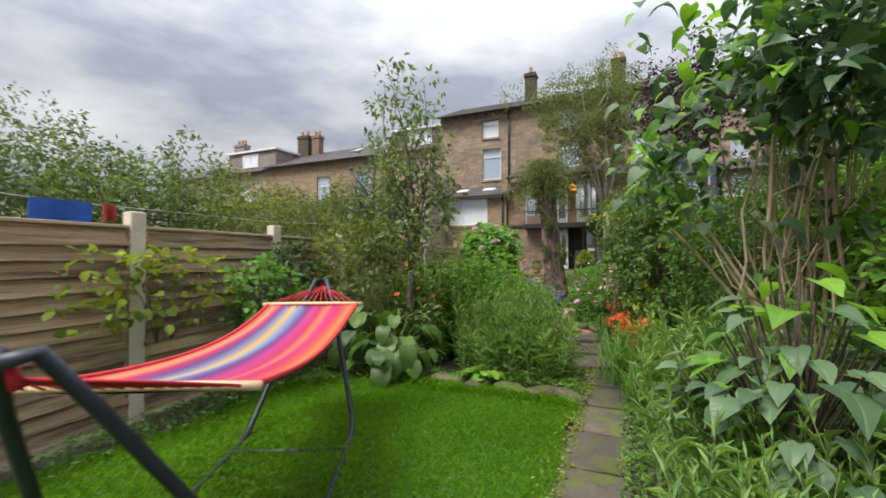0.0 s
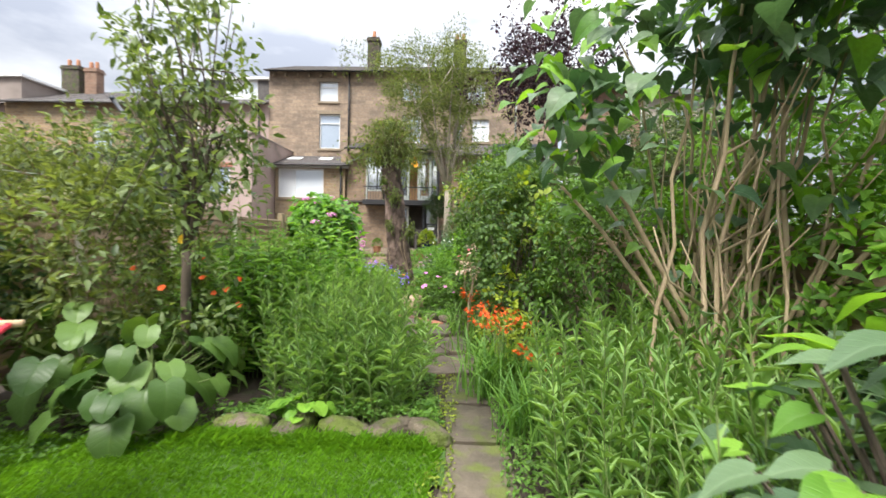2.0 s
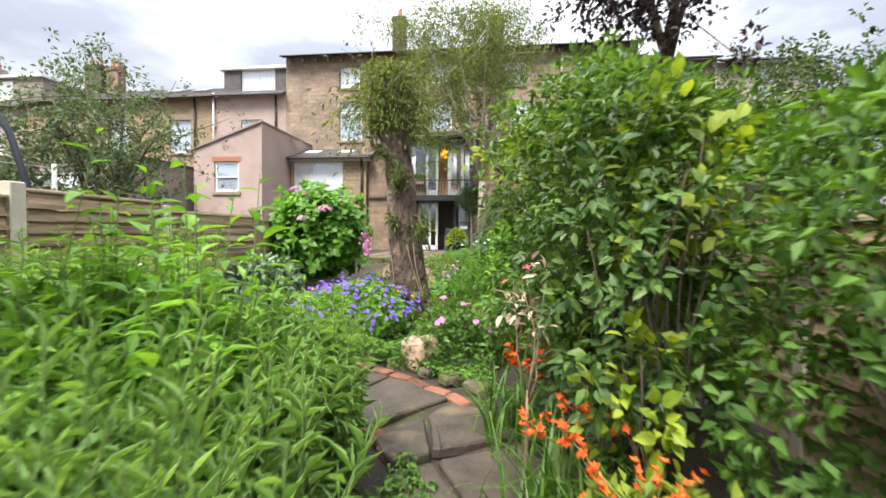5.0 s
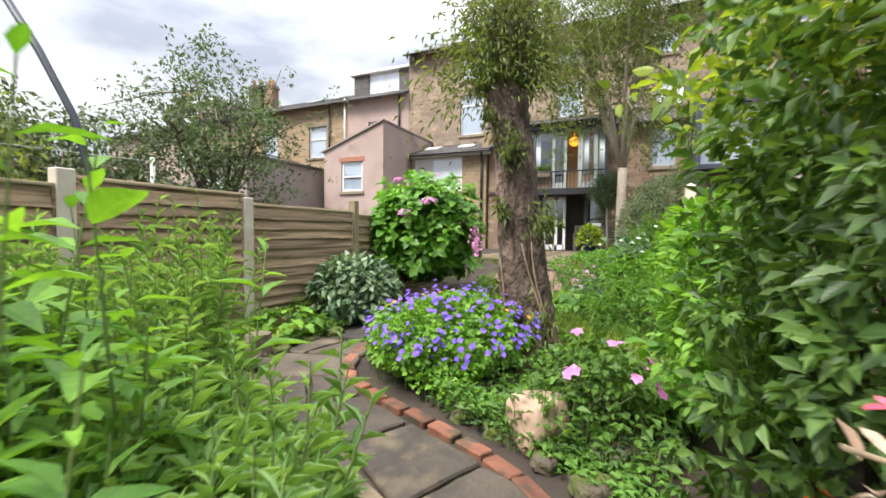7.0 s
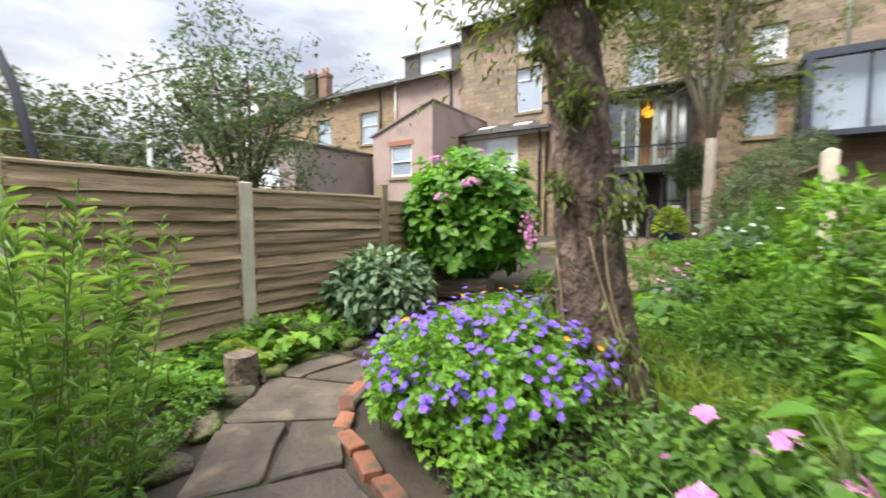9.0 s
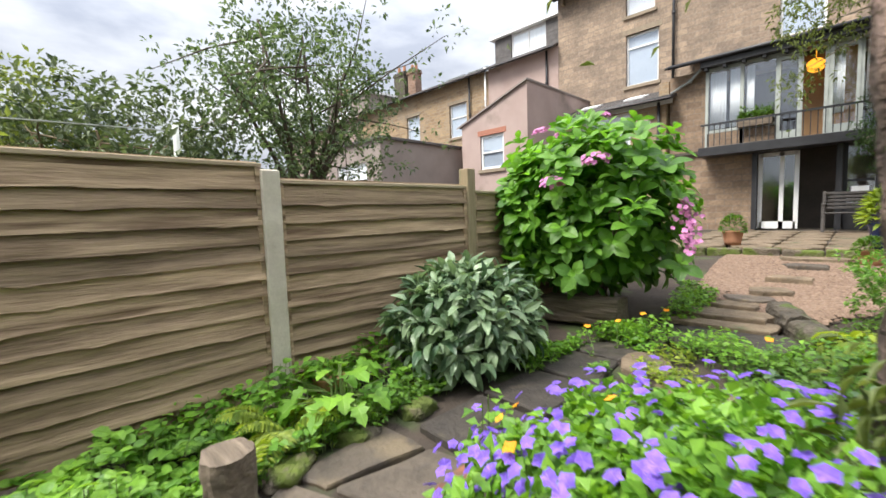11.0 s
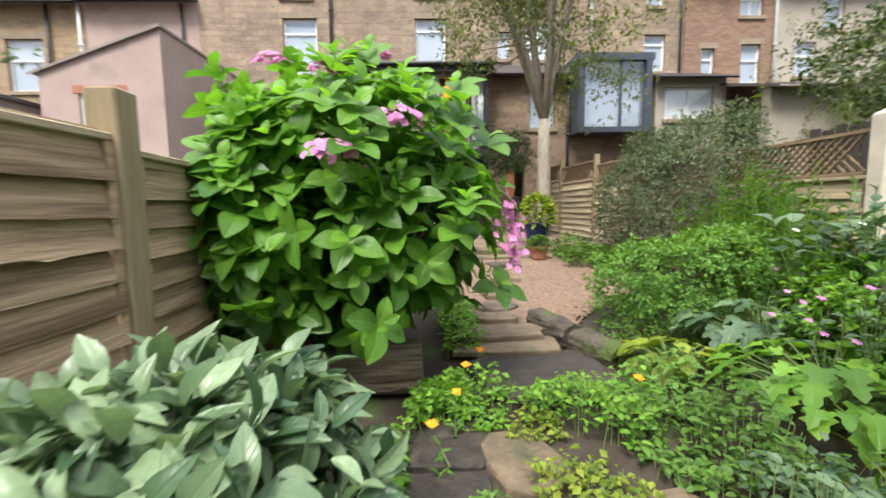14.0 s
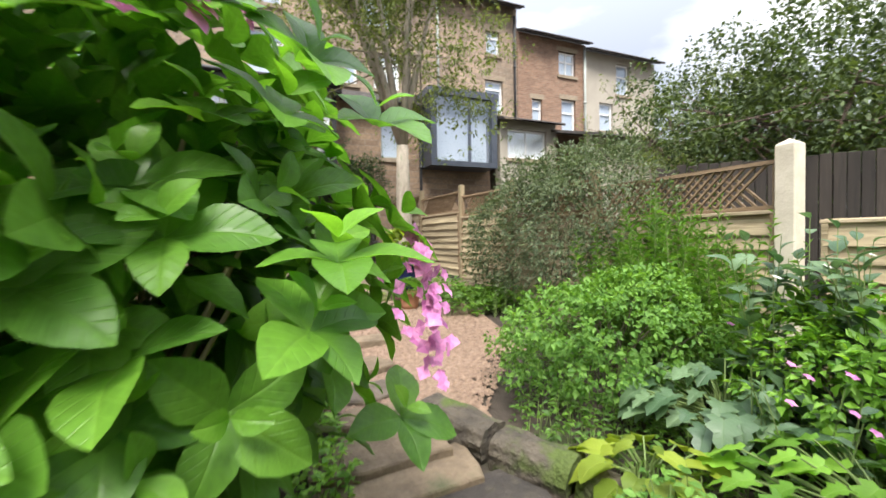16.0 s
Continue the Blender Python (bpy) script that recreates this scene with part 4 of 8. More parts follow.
def build_main_house():
    h = empty("house", -2, FY, 0.5)
    h.location = (0, 0, 0)
    wins = [(-7.73, 6.01, -6.53, 7.96), (-7.74, 8.67, -6.67, 9.78), (-3.01, 6.4, -1.91, 7.95), (0.0, 6.55, 0.42, 7.5), (1.0, 6.5, 1.95, 7.75), (5.43, 6.1, 6.23, 7.4), (5.5, 8.4, 6.1, 9.3), (-3.0, 8.75, -1.95, 9.8), (0.7, 8.6, 1.7, 9.7)]
    wall_part(h, -10.65, 6.9, 0.3, 10.4, FY, 0.45, wins, STONEWALL)
    for i, w in enumerate(wins):
        window_part(h, *w, FY, cross=(0.74,) if i not in (3,) else (), bars=(0.5,) if i in (4, 8) else (), lintel=SILL, back=NET if i in (1, 4) else SKYSHEET)
    pitched_roof(h, -10.75, 6.95, FY - 0.25, 10.35, FY + 4.2, 12.3)
    pitched_roof(h, -10.75, 6.95, FY + 8.6, 10.35, FY + 4.2, 12.3)
    b = Build()
    b.box(-10.65, FY + 8.2, 0.3, 6.9, FY + 8.6, 10.3)
    b.quad([(-10.65, FY, 10.4), (-10.65, FY + 8.6, 10.35), (-10.65, FY + 4.2, 12.25)])
    b.box(-10.65, FY + 0.45, 0.3, -10.2, FY + 8.2, 10.35)
    b.box(6.45, FY + 0.45, 0.3, 6.9, FY + 8.2, 10.35)
    b.thing("wall", [STONEWALL], h)
    gutter(h, -10.7, 6.9, FY - 0.3, 10.28)
    t = Build()
    t.box(0, -0.24, 10.02, 0.12, -0.004, 10.22, bev=0.01)
    corbel = t.mesh("bracket", [SILL])
    for i in range(26):
        ob = new("bracket", corbel)
        ob.parent = h
        ob.location = (-10.4 + i * 0.68, FY, 0)
    downpipe(h, [(-6.0, FY - 0.12, 10.2), (-6.0, FY - 0.12, 8.2), (-6.0, FY - 0.12, 5.6)])
    downpipe(h, [(3.4, FY - 0.12, 10.2), (3.4, FY - 0.12, 8.2), (3.4, FY - 0.12, 5.8)], GREYFRAME)
    downpipe(h, [(6.72, FY - 0.12, 10.0), (6.72, FY - 0.12, 8.0), (6.72, FY - 0.12, 4.0)])
    chimney(h, -5.1, FY + 2.2, 10.9, 13.2, 0.7, 0.6, DARKROCK, 1)
    chimney(h, 0.2, FY + 4.2, 11.6, 14.0, 0.8, 0.7, DARKROCK, 2)
    aer = Build()
    aer.tube([(-5.75, FY + 2.2, 11.2), (-5.75, FY + 2.2, 13.2)], 0.015, 0.015, 5)
    for k in range(4):
        aer.tube([(-6.0, FY + 2.1 + 0.05 * k, 12.85 + k * 0.09), (-5.5, FY + 2.1 + 0.05 * k, 12.85 + k * 0.09)], 0.008, 0.008, 4)
    aer.thing("aerial", [GREYFRAME], h)
    tagged(h, "tall coursed-stone terraced house with slate roof and white sash windows", "house", "terraced houses")
    return h


def build_lean_to():
    h = empty("extension")
    wall_part(h, -9.2, -5.56, 0.3, 4.68, 18.84, 0.3, [(-9.05, 3.0, -6.67, 4.5)], STONEPALE)
    window_part(h, -9.05, 3.0, -6.67, 4.5, 18.84, bars=(0.36,), cross=(), back=NET, depth=0.06, fw=0.08)
    pitched_roof(h, -9.22, -5.3, 18.7, 4.72, FY - 0.02, 5.55)
    b = Build()
    b.box(-5.86, 19.14, 0.3, -5.56, FY, 5.3)
    b.thing("wall", [STONEPALE], h)
    f = Build()
    f.box(-9.2, 18.74, 4.52, -5.35, 18.78, 4.66)
    f.thing("fascia", [WHITE], h)
    gutter(h, -9.2, -5.3, 18.66, 4.7)
    downpipe(h, [(-5.75, 18.76, 4.62), (-5.75, 18.76, 3.4), (-5.75, 18.76, 0.6)])
    for x0 in (-8.6, -6.9):
        r = Build()
        r.box(-0.35, -0.3, 0.05, 0.35, 0.3, 0.1)
        s = r.thing("rooflight", [WHITE], h)
        s.matrix_basis = pose(x0, 20.0, 5.14, math.degrees(math.atan2(0.83, 2.45)))
    tagged(h, "single-storey stone lean-to with slate roof and wide white window", "extension")


def build_pink_house():
    h = empty("house")
    wins = [(-13.2, 5.9, -12.0, 7.2)]
    wall_part(h, -14.6, -10.66, 0.3, 8.5, FY + 0.004, 0.4, wins, PINKRENDER)
    window_part(h, *wins[0], FY, cross=(0.66,), back=SKYSHEET)
    pitched_roof(h, -14.6, -10.66, FY - 0.2, 8.5, FY + 4.2, 10.7)
    gutter(h, -14.6, -10.68, FY - 0.24, 8.46)
    downpipe(h, [(-11.2, FY - 0.08, 8.4), (-11.2, FY - 0.08, 7.0), (-11.2, FY - 0.08, 5.6)])
    downpipe(h, [(-14.7, FY - 0.12, 8.6), (-14.7, FY - 0.12, 7.0), (-14.7, FY - 0.12, 4.2)], WHITE)
    for x0, x1, xs in ((-14.5, -13.5, -14.5), (-11.55, -10.75, -10.85)):
        d = Build()
        d.box(x0, FY + 0.5, 8.62, x1, FY + 0.7, 10.0)
        d.box(xs, FY + 0.7, 8.62, xs + 0.1, FY + 4.2, 10.0)
        for i in range(7):
            d.box(x0 + 0.01, FY + 0.485, 8.65 + i * 0.195, x1 - 0.01, FY + 0.51, 8.83 + i * 0.195)
        d.thing("dormer_cheek", [SLATE], h)
    r = Build()
    r.box(-14.7, FY + 0.3, 10.0, -10.68, FY + 4.4, 10.14, bev=0.01)
    r.thing("dormer_roof", [WHITE], h)
    window_part(h, -13.5, 8.62, -11.55, 9.98, FY + 0.45, bars=(0.5,), cross=(), back=NET, sill=False)
    chimney(h, -12.9, FY + 3.6, 10.0, 10.75, 0.5, 0.5, GREYRENDER, 1)
    tagged(h, "pink rendered terraced house with a flat-roofed slate dormer", "house", "terraced houses")
    a = empty("extension")
    b = Build()
    x0, x1, y0, z0, z1 = -12.3, -9.25, 16.5, 4.66, 5.74
    win = (-11.37, 2.88, -10.27, 4.15)
    wall_part(a, x0, x1, 0.3, z0, y0, 0.3, [win], PINKRENDER)
    for y in (y0, y0 + 0.3):
        b.quad([(x0, y, z0), (x1, y, z0), (x1, y, z1)])
    b.box(x1 - 0.3, y0 + 0.3, 0.3, x1, FY, z1)
    b.quad([(x1, y0, z0), (x1, y0 + 0.3, z0), (x1, y0 + 0.3, z1), (x1, y0, z1)])
    b.box(x0, y0 + 0.3, 0.3, x0 + 0.3, FY, z0)
    b.thing("wall", [PINKRENDER], a)
    r = Build()
    r.quad([(x0 - 0.2, y0 - 0.08, z0 - 0.02), (x1 + 0.04, y0 - 0.08, z1 + 0.06), (x1 + 0.04, FY, z1 + 0.06), (x0 - 0.2, FY, z0 - 0.02)])
    r.quad([(x0 - 0.2, y0 - 0.08, z0 - 0.09), (x1 + 0.04, y0 - 0.08, z1 - 0.01), (x1 + 0.04, y0 - 0.08, z1 + 0.06), (x0 - 0.2, y0 - 0.08, z0 - 0.02)])
    r.quad([(x1 + 0.04, y0 - 0.08, z1 - 0.01), (x1 + 0.04, FY, z1 - 0.01), (x1 + 0.04, FY, z1 + 0.06), (x1 + 0.04, y0 - 0.08, z1 + 0.06)])
    r.thing("roof", [GREYRENDER], a)
    window_part(a, *win, y0, cross=(0.5,), back=SKYSHEET, lintel=REDLINTEL, fw=0.09, depth=0.06)
    tagged(a, "pink rendered rear extension with a sloping parapet and white window", "extension")
    s = empty("outbuilding")
    wall_part(s, -16.2, -12.75, 0.2, 3.9, 12.8, 0.25, [(-15.6, 2.3, -13.6, 3.2)], GREYRENDER)
    window_part(s, -15.6, 2.3, -13.6, 3.2, 12.8, bars=(0.33, 0.66), cross=(), back=NET, sill=False, depth=0.05)
    b = Build()
    b.box(-13.0, 13.05, 0.2, -12.75, 16.9, 3.9)
    b.box(-16.2, 13.05, 0.2, -15.95, 16.9, 3.9)
    b.box(-16.2, 16.9, 0.2, -12.75, 17.1, 3.9)
    b.thing("wall", [GREYRENDER], s)
    r = Build()
    r.box(-16.3, 12.7, 3.9, -12.66, 17.2, 4.0, bev=0.01)
    r.thing("roof", [SLATE], s)
    tagged(s, "grey-brown rendered flat-roofed outbuilding with a dark coping", "outbuilding")
    y = empty("porch")
    wall_part(y, -12.74, -12.31, 0.3, 4.0, 17.4, 0.2, [(-12.7, 2.0, -12.36, 3.35)], PINKRENDER)
    # dark sheet behind the door glass paints the unlit inside
    window_part(y, -12.7, 2.0, -12.36, 3.35, 17.4, cross=(0.8,), back=ROOMSHADE, sill=False, depth=0.04, fw=0.04, door=True)
    tagged(y, "narrow rendered porch with a white-framed door", "porch")


def build_far_terrace():
    h = empty("house")
    wins = [(-17.5, 5.5, -16.2, 7.3), (-21.2, 5.5, -20.0, 7.3)]
    wall_part(h, -26.5, -14.62, 0.3, 8.5, FY + 0.1, 0.4, wins, STONEPALE)
    for w in wins:
        window_part(h, *w, FY + 0.1, cross=(0.6,), lintel=SILL, back=SKYSHEET)
    pitched_roof(h, -26.5, -14.62, FY - 0.1, 8.5, FY + 4.4, 10.5)
    gutter(h, -26.5, -14.62, FY - 0.14, 8.46)
    downpipe(h, [(-15.9, FY, 8.5), (-15.9, FY, 6.5), (-15.9, FY, 4.5)])
    chimney(h, -25.6, FY + 3.6, 9.8, 11.9, 1.2, 0.6, DARKROCK, 2)
    chimney(h, -24.2, FY + 3.6, 10.0, 11.75, 0.8, 0.6, BRICKWALL, 2)
    for x in (-19.0, -17.2):
        r = Build()
        r.box(-0.4, -0.5, 0.05, 0.4, 0.5, 0.12)
        v = r.thing("rooflight", [GREYFRAME], h)
        v.matrix_basis = pose(x, FY + 2.4, 9.62, 24)
    tagged(h, "stone terraced house with a slate roof and wide chimney", "house", "terraced houses")
    g = empty("house")
    wins = [(-29.5, 5.4, -28.2, 7.0)]
    wall_part(g, -38.0, -26.52, 0.3, 8.3, FY + 0.1, 0.4, wins, PINKRENDER)
    window_part(g, *wins[0], FY + 0.1, back=NET)
    pitched_roof(g, -38.0, -26.52, FY - 0.1, 8.3, FY + 4.4, 10.3)
    d = Build()
    d.box(-31.5, FY + 0.6, 8.5, -26.0, FY + 4.2, 10.1)
    d.thing("dormer", [GREYRENDER], g)
    r = Build()
    r.box(-31.7, FY + 0.4, 10.1, -25.8, FY + 4.3, 10.25)
    r.thing("dormer_roof", [WHITE], g)
    window_part(g, -29.8, 8.8, -28.0, 9.9, FY + 0.43, bars=(0.5,), cross=(), back=NET, sill=False)
    chimney(g, -33.5, FY + 3.6, 9.6, 12.0, 1.3, 0.7, GREYRENDER, 3)
    tagged(g, "pale rendered terraced house with a long dormer", "house", "terraced houses")


def build_right_houses():
    h = empty("house")
    wins = [(8.97, 8.05, 9.86, 9.05), (7.6, 5.95, 8.1, 6.9), (9.1, 5.65, 9.85, 7.05)]
    wall_part(h, 6.92, 10.38, 0.3, 9.5, FY - 0.02, 0.4, wins, BRICKWALL)
    for i, w in enumerate(wins):
        window_part(h, *w, FY - 0.02, bars=(0.5,) if i == 0 else (), cross=(0.6,), back=SKYSHEET, lintel=SILL)
    pitched_roof(h, 6.92, 10.4, FY - 0.25, 9.5, FY + 4.2, 11.3)
    gutter(h, 6.92, 10.38, FY - 0.28, 9.46)
    downpipe(h, [(10.3, FY - 0.1, 9.4), (10.3, FY - 0.1, 7.0), (10.3, FY - 0.1, 4.0)], GREYFRAME)
    tagged(h, "red-brown brick terraced house with white windows", "house", "terraced houses")
    g = empty("house")
    wins = [(12.2, 7.6, 13.0, 9.0), (11.2, 5.9, 12.0, 7.15)]
    wall_part(g, 10.4, 14.6, 0.3, 9.3, FY, 0.4, wins, CREAM)
    for w in wins:
        window_part(g, *w, FY, cross=(0.6,), back=SKYSHEET)
    pitched_roof(g, 10.4, 14.7, FY - 0.25, 9.3, FY + 4.2, 11.1)
    gutter(g, 10.4, 14.6, FY - 0.28, 9.26)
    tagged(g, "cream rendered terraced house with white windows", "house", "terraced houses")
    a = empty("extension")
    win = (5.0, 3.9, 6.6, 4.9)
    wall_part(a, 4.7, 7.0, 0.3, 5.2, 18.9, 0.3, [win], CREAM)
    window_part(a, *win, 18.9, bars=(0.5,), cross=(), back=NET)
    pitched_roof(a, 4.6, 7.1, 18.75, 5.2, FY - 0.03, 6.0)
    tagged(a, "cream rendered lean-to extension with a white window", "extension")
    s = empty("outbuilding")
    wall_part(s, 6.9, 11.5, 0.3, 4.4, 17.0, 0.3, [], CREAM)
    pitched_roof(s, 6.8, 11.6, 16.85, 4.4, FY - 0.05, 5.6)
    tagged(s, "pale rendered lean-to with a grey slate roof", "outbuilding")


def build_glazed_room():
    h = empty("conservatory")
    y = 18.84
    # brick side walls and the recessed rear
    wall_part(h, -5.5, -4.42, 0.4, 5.35, y + 0.2, 0.3, [], WARMSTONE)
    wall_part(h, -4.42, -3.2, 0.4, 2.75, y + 0.2, 0.3, [], WARMSTONE)
    wall_part(h, -0.7, 4.6, 0.4, 5.45, y + 0.6, 0.3, [(0.75, 3.75, 1.6, 5.2), (-0.1, 0.52, 0.6, 2.5), (2.2, 3.6, 4.25, 5.3)], WARMSTONE)
    window_part(h, 0.75, 3.75, 1.6, 5.2, y + 0.6, GREYFRAME, cross=(), back=SKYSHEET)
    b = Build()
    for x in (-4.42, -3.55, -2.75, -1.72, -1.12):
        b.box(x - 0.04, y, 2.95 if x < -3 else 2.75, x + 0.04, y + 0.08, 5.35)
    b.box(-4.42, y - 0.01, 5.2, -0.72, y + 0.09, 5.32)
    b.box(-4.42, y - 0.01, 3.4, -2.75, y + 0.09, 3.48)
    b.thing("frame", [GREYFRAME], h)
    k = Build()
    k.box(-4.55, y - 0.28, 5.3, -0.55, y + 0.1, 5.56, bev=0.01)
    for i in range(9):
        k.box(-4.45 + i * 0.46, y - 0.24, 5.22, -4.37 + i * 0.46, y - 0.02, 5.3)
    k.box(-4.5, y - 0.1, 2.68, -0.75, y + 0.14, 2.93, bev=0.01)
    for x in (-3.2, -1.45):
        k.box(x - 0.06, y - 0.08, 0.5, x + 0.06, y + 0.06, 2.7)
    k.box(-0.8, y - 0.02, 0.5, -0.68, y + 0.12, 5.4)
    k.thing("beam", [BLACK], h)
    for x0, x1, z0 in ((-4.38, -3.59, 3.48), (-3.51, -2.79, 3.48), (-2.71, -2.25, 2.95), (-1.68, -1.16, 2.95), (-1.08, -0.8, 2.95)):
        p = Build()
        p.box(x0, y + 0.03, z0, x1, y + 0.04, 5.2)
        g = p.thing("pane", [GLASS], h)
        g.visible_shadow = False
    d = Build()
    d.box(-4.4, y, 2.93, -2.75, y + 0.06, 3.4)
    d.thing("panel", [WARMSTONE], h)
    for x0, x1 in ((-4.36, -3.95), (-3.86, -3.62), (-3.46, -3.28), (-1.64, -1.42), (-1.04, -0.84)):
        cu = Build()
        n = 14
        for i in range(n + 1):
            q = x0 + (x1 - x0) * i / n
            for dy in (0.14, 0.15):
                cu.v += [(q, y + dy + 0.015 * math.sin(i * 2.2), 3.5), (q, y + dy + 0.015 * math.sin(i * 2.2), 5.18)]
        for i in range(n):
            a = i * 4
            cu.f += [(a, a + 4, a + 5, a + 1), (a + 3, a + 7, a + 6, a + 2), (a + 1, a + 5, a + 7, a + 3), (a, a + 2, a + 6, a + 4)]
        cu.m = [0] * len(cu.f)
        cu.thing("curtain", [NET], h, True)
    lf = Build()
    for x0, x1 in ((-2.75, -2.25), (-1.7, -1.14)):
        lf.box(x0, y - 0.03, 2.95, x0 + 0.07, y + 0.03, 5.18)
        lf.box(x1 - 0.07, y - 0.03, 2.95, x1, y + 0.03, 5.18)
        lf.box(x0 + 0.07, y - 0.03, 2.95, x1 - 0.07, y + 0.03, 3.2)
        lf.box(x0 + 0.07, y - 0.03, 5.08, x1 - 0.07, y + 0.03, 5.18)
    lf.thing("door_leaf", [GREYFRAME], h)
    rl = Build()
    for i in range(26):
        rl.box(-4.4 + i * 0.14, y - 0.52, 2.95, -4.38 + i * 0.14, y - 0.5, 3.55)
    rl.box(-4.45, y - 0.54, 3.55, -0.75, y - 0.48, 3.6)
    rl.box(-4.5, y - 0.58, 2.68, -0.72, y - 0.1, 2.93, bev=0.01)
    rl.thing("balcony_rail", [BLACK], h)
    dr = Build()
    for q in ((-2.3, 2.95, -2.22, 5.15), (-1.8, 2.95, -1.72, 5.15)):
        dr.box(q[0], y - 0.02, q[1], q[2], y + 0.06, q[3])
    dr.thing("door", [GREYFRAME], h)
    # rear wall and floor, coloured dark as an unlit room
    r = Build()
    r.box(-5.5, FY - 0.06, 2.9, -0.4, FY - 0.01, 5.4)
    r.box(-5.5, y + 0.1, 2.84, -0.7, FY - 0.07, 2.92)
    r.thing("interior_wall", [ROOMSHADE], h)
    wr = Build()
    wr.box(-2.3, y + 0.9, 2.93, -1.2, y + 0.95, 5.3)
    wr.thing("interior_wall", [WARMROOM], h)
    # sheet coloured dark for the shade inside the lower opening
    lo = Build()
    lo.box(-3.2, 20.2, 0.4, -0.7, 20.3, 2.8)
    lo.thing("interior_wall", [ROOMSHADE], h)
    pitched_roof(h, -5.5, -0.5, y - 0.1, 5.6, FY - 0.02, 6.35)
    pitched_roof(h, -0.48, 4.6, y + 0.45, 5.5, FY - 0.02, 6.3)
    gutter(h, -5.4, -0.5, y - 0.34, 5.52)
    gutter(h, -0.5, 2.1, y + 0.42, 5.4)
    downpipe(h, [(-4.5, y - 0.1, 5.4), (-4.9, y + 0.1, 5.1), (-5.45, y + 0.1, 4.85)], GREYFRAME, 0.04)
    downpipe(h, [(2.02, y + 0.5, 5.4), (2.02, y + 0.5, 3.5), (2.02, y + 0.5, 0.5)])
    # garden-level doors
    gd = Build()
    for x in (-3.1, -2.62, -2.3):
        gd.box(x - 0.05, y + 0.2, 0.52, x + 0.05, y + 0.28, 2.65)
    gd.box(-3.1, y + 0.2, 0.52, -2.3, y + 0.28, 0.72)
    gd.box(-3.1, y + 0.2, 2.55, -2.3, y + 0.28, 2.66)
    gd.thing("door", [WHITE], h)
    p = Build()
    p.box(-3.06, y + 0.23, 0.7, -2.34, y + 0.24, 2.56)
    p.thing("pane", [GLASS], h).visible_shadow = False
    w = Build()
    w.box(-1.38, y + 0.1, 0.5, -0.72, y + 0.16, 1.1)
    w.box(-1.38, y + 0.1, 1.1, -1.3, y + 0.16, 2.68)
    w.box(-1.3, y + 0.1, 1.72, -0.82, y + 0.16, 1.78)
    w.thing("panel", [BLACK], h)
    p = Build()
    p.box(-1.3, y + 0.12, 1.1, -0.8, y + 0.13, 2.68)
    p.thing("pane", [GLASS], h).visible_shadow = False
    sg = Build()
    sg.box(-1.22, y + 0.085, 1.42, -0.9, y + 0.1, 1.6)
    sg.thing("sign", [WHITE], h)
    o = Build()
    o.box(-0.08, y + 0.62, 0.52, 0.26, y + 0.68, 2.48)
    for i in range(4):
        o.box(-0.05 + i * 0.08, y + 0.605, 0.6, -0.02 + i * 0.08, y + 0.62, 2.4)
    o.thing("door", [DOORWOOD], h)
    # the dark box bay
    bx = Build()
    x0, x1, z0, z1, yb = 2.13, 4.33, 3.46, 5.85, y - 0.3
    bx.box(x0 - 0.12, yb, z1 - 0.22, x1 + 0.12, y + 0.9, z1)
    bx.box(x0 - 0.05, yb, z0, x1 + 0.05, y + 0.9, z0 + 0.16)
    bx.box(x0 - 0.05, yb, z0 + 0.16, x0 + 0.14, y + 0.9, z1 - 0.22)
    bx.box(x1 - 0.14, yb, z0 + 0.16, x1 + 0.05, y + 0.9, z1 - 0.22)
    bx.box(3.4, yb + 0.08, z0 + 0.16, 3.47, yb + 0.16, z1 - 0.22)
    bay = bx.thing("bay_window", [ANTHRA], h)
    p = Build()
    p.box(x0 + 0.14, yb + 0.1, z0 + 0.16, x1 - 0.14, yb + 0.11, z1 - 0.22)
    p.thing("pane", [GLASS], bay).visible_shadow = False
    # sheet in the bay painted with the blue of reflected sky
    c = Build()
    c.box(x0 + 0.14, yb + 0.4, z0 + 0.16, x1 - 0.14, yb + 0.42, z1 - 0.22)
    c.thing("pane_backing", [SKYSHEET], bay)
    tagged(h, "two-level glazed timber and stone rear extension with black beams", "conservatory")
    me = bpy.data.meshes.new("paper_lantern")
    bm = bmesh.new()
    bmesh.ops.create_uvsphere(bm, u_segments=18, v_segments=12, radius=0.2)
    for v in bm.verts:
        v.co.z *= 0.92
    bmesh.ops.create_cone(bm, segments=8, radius1=0.008, radius2=0.008, depth=0.3, cap_ends=True, matrix=Matrix.Translation((0, 0, 0.33)))
    bm.to_mesh(me)
    bm.free()
    lm, n, l, p = nodes_of("lit_lantern")
    p.inputs["Base Color"].default_value = (0.9, 0.45, 0.06, 1)
    p.inputs["Emission Color"].default_value = (1.0, 0.4, 0.03, 1)
    p.inputs["Emission Strength"].default_value = 0.9
    me.materials.append(lm)
    me.polygons.foreach_set("use_smooth", [True] * len(me.polygons))
    lamp = new("pendant_lamp", me)
    lamp.location = (-2.0, 19.2, 4.86)
    tagged(lamp, "round glowing orange paper pendant lamp behind glass", "lamp")


build_main_house()
build_lean_to()
build_pink_house()
build_far_terrace()
build_right_houses()
build_glazed_room()


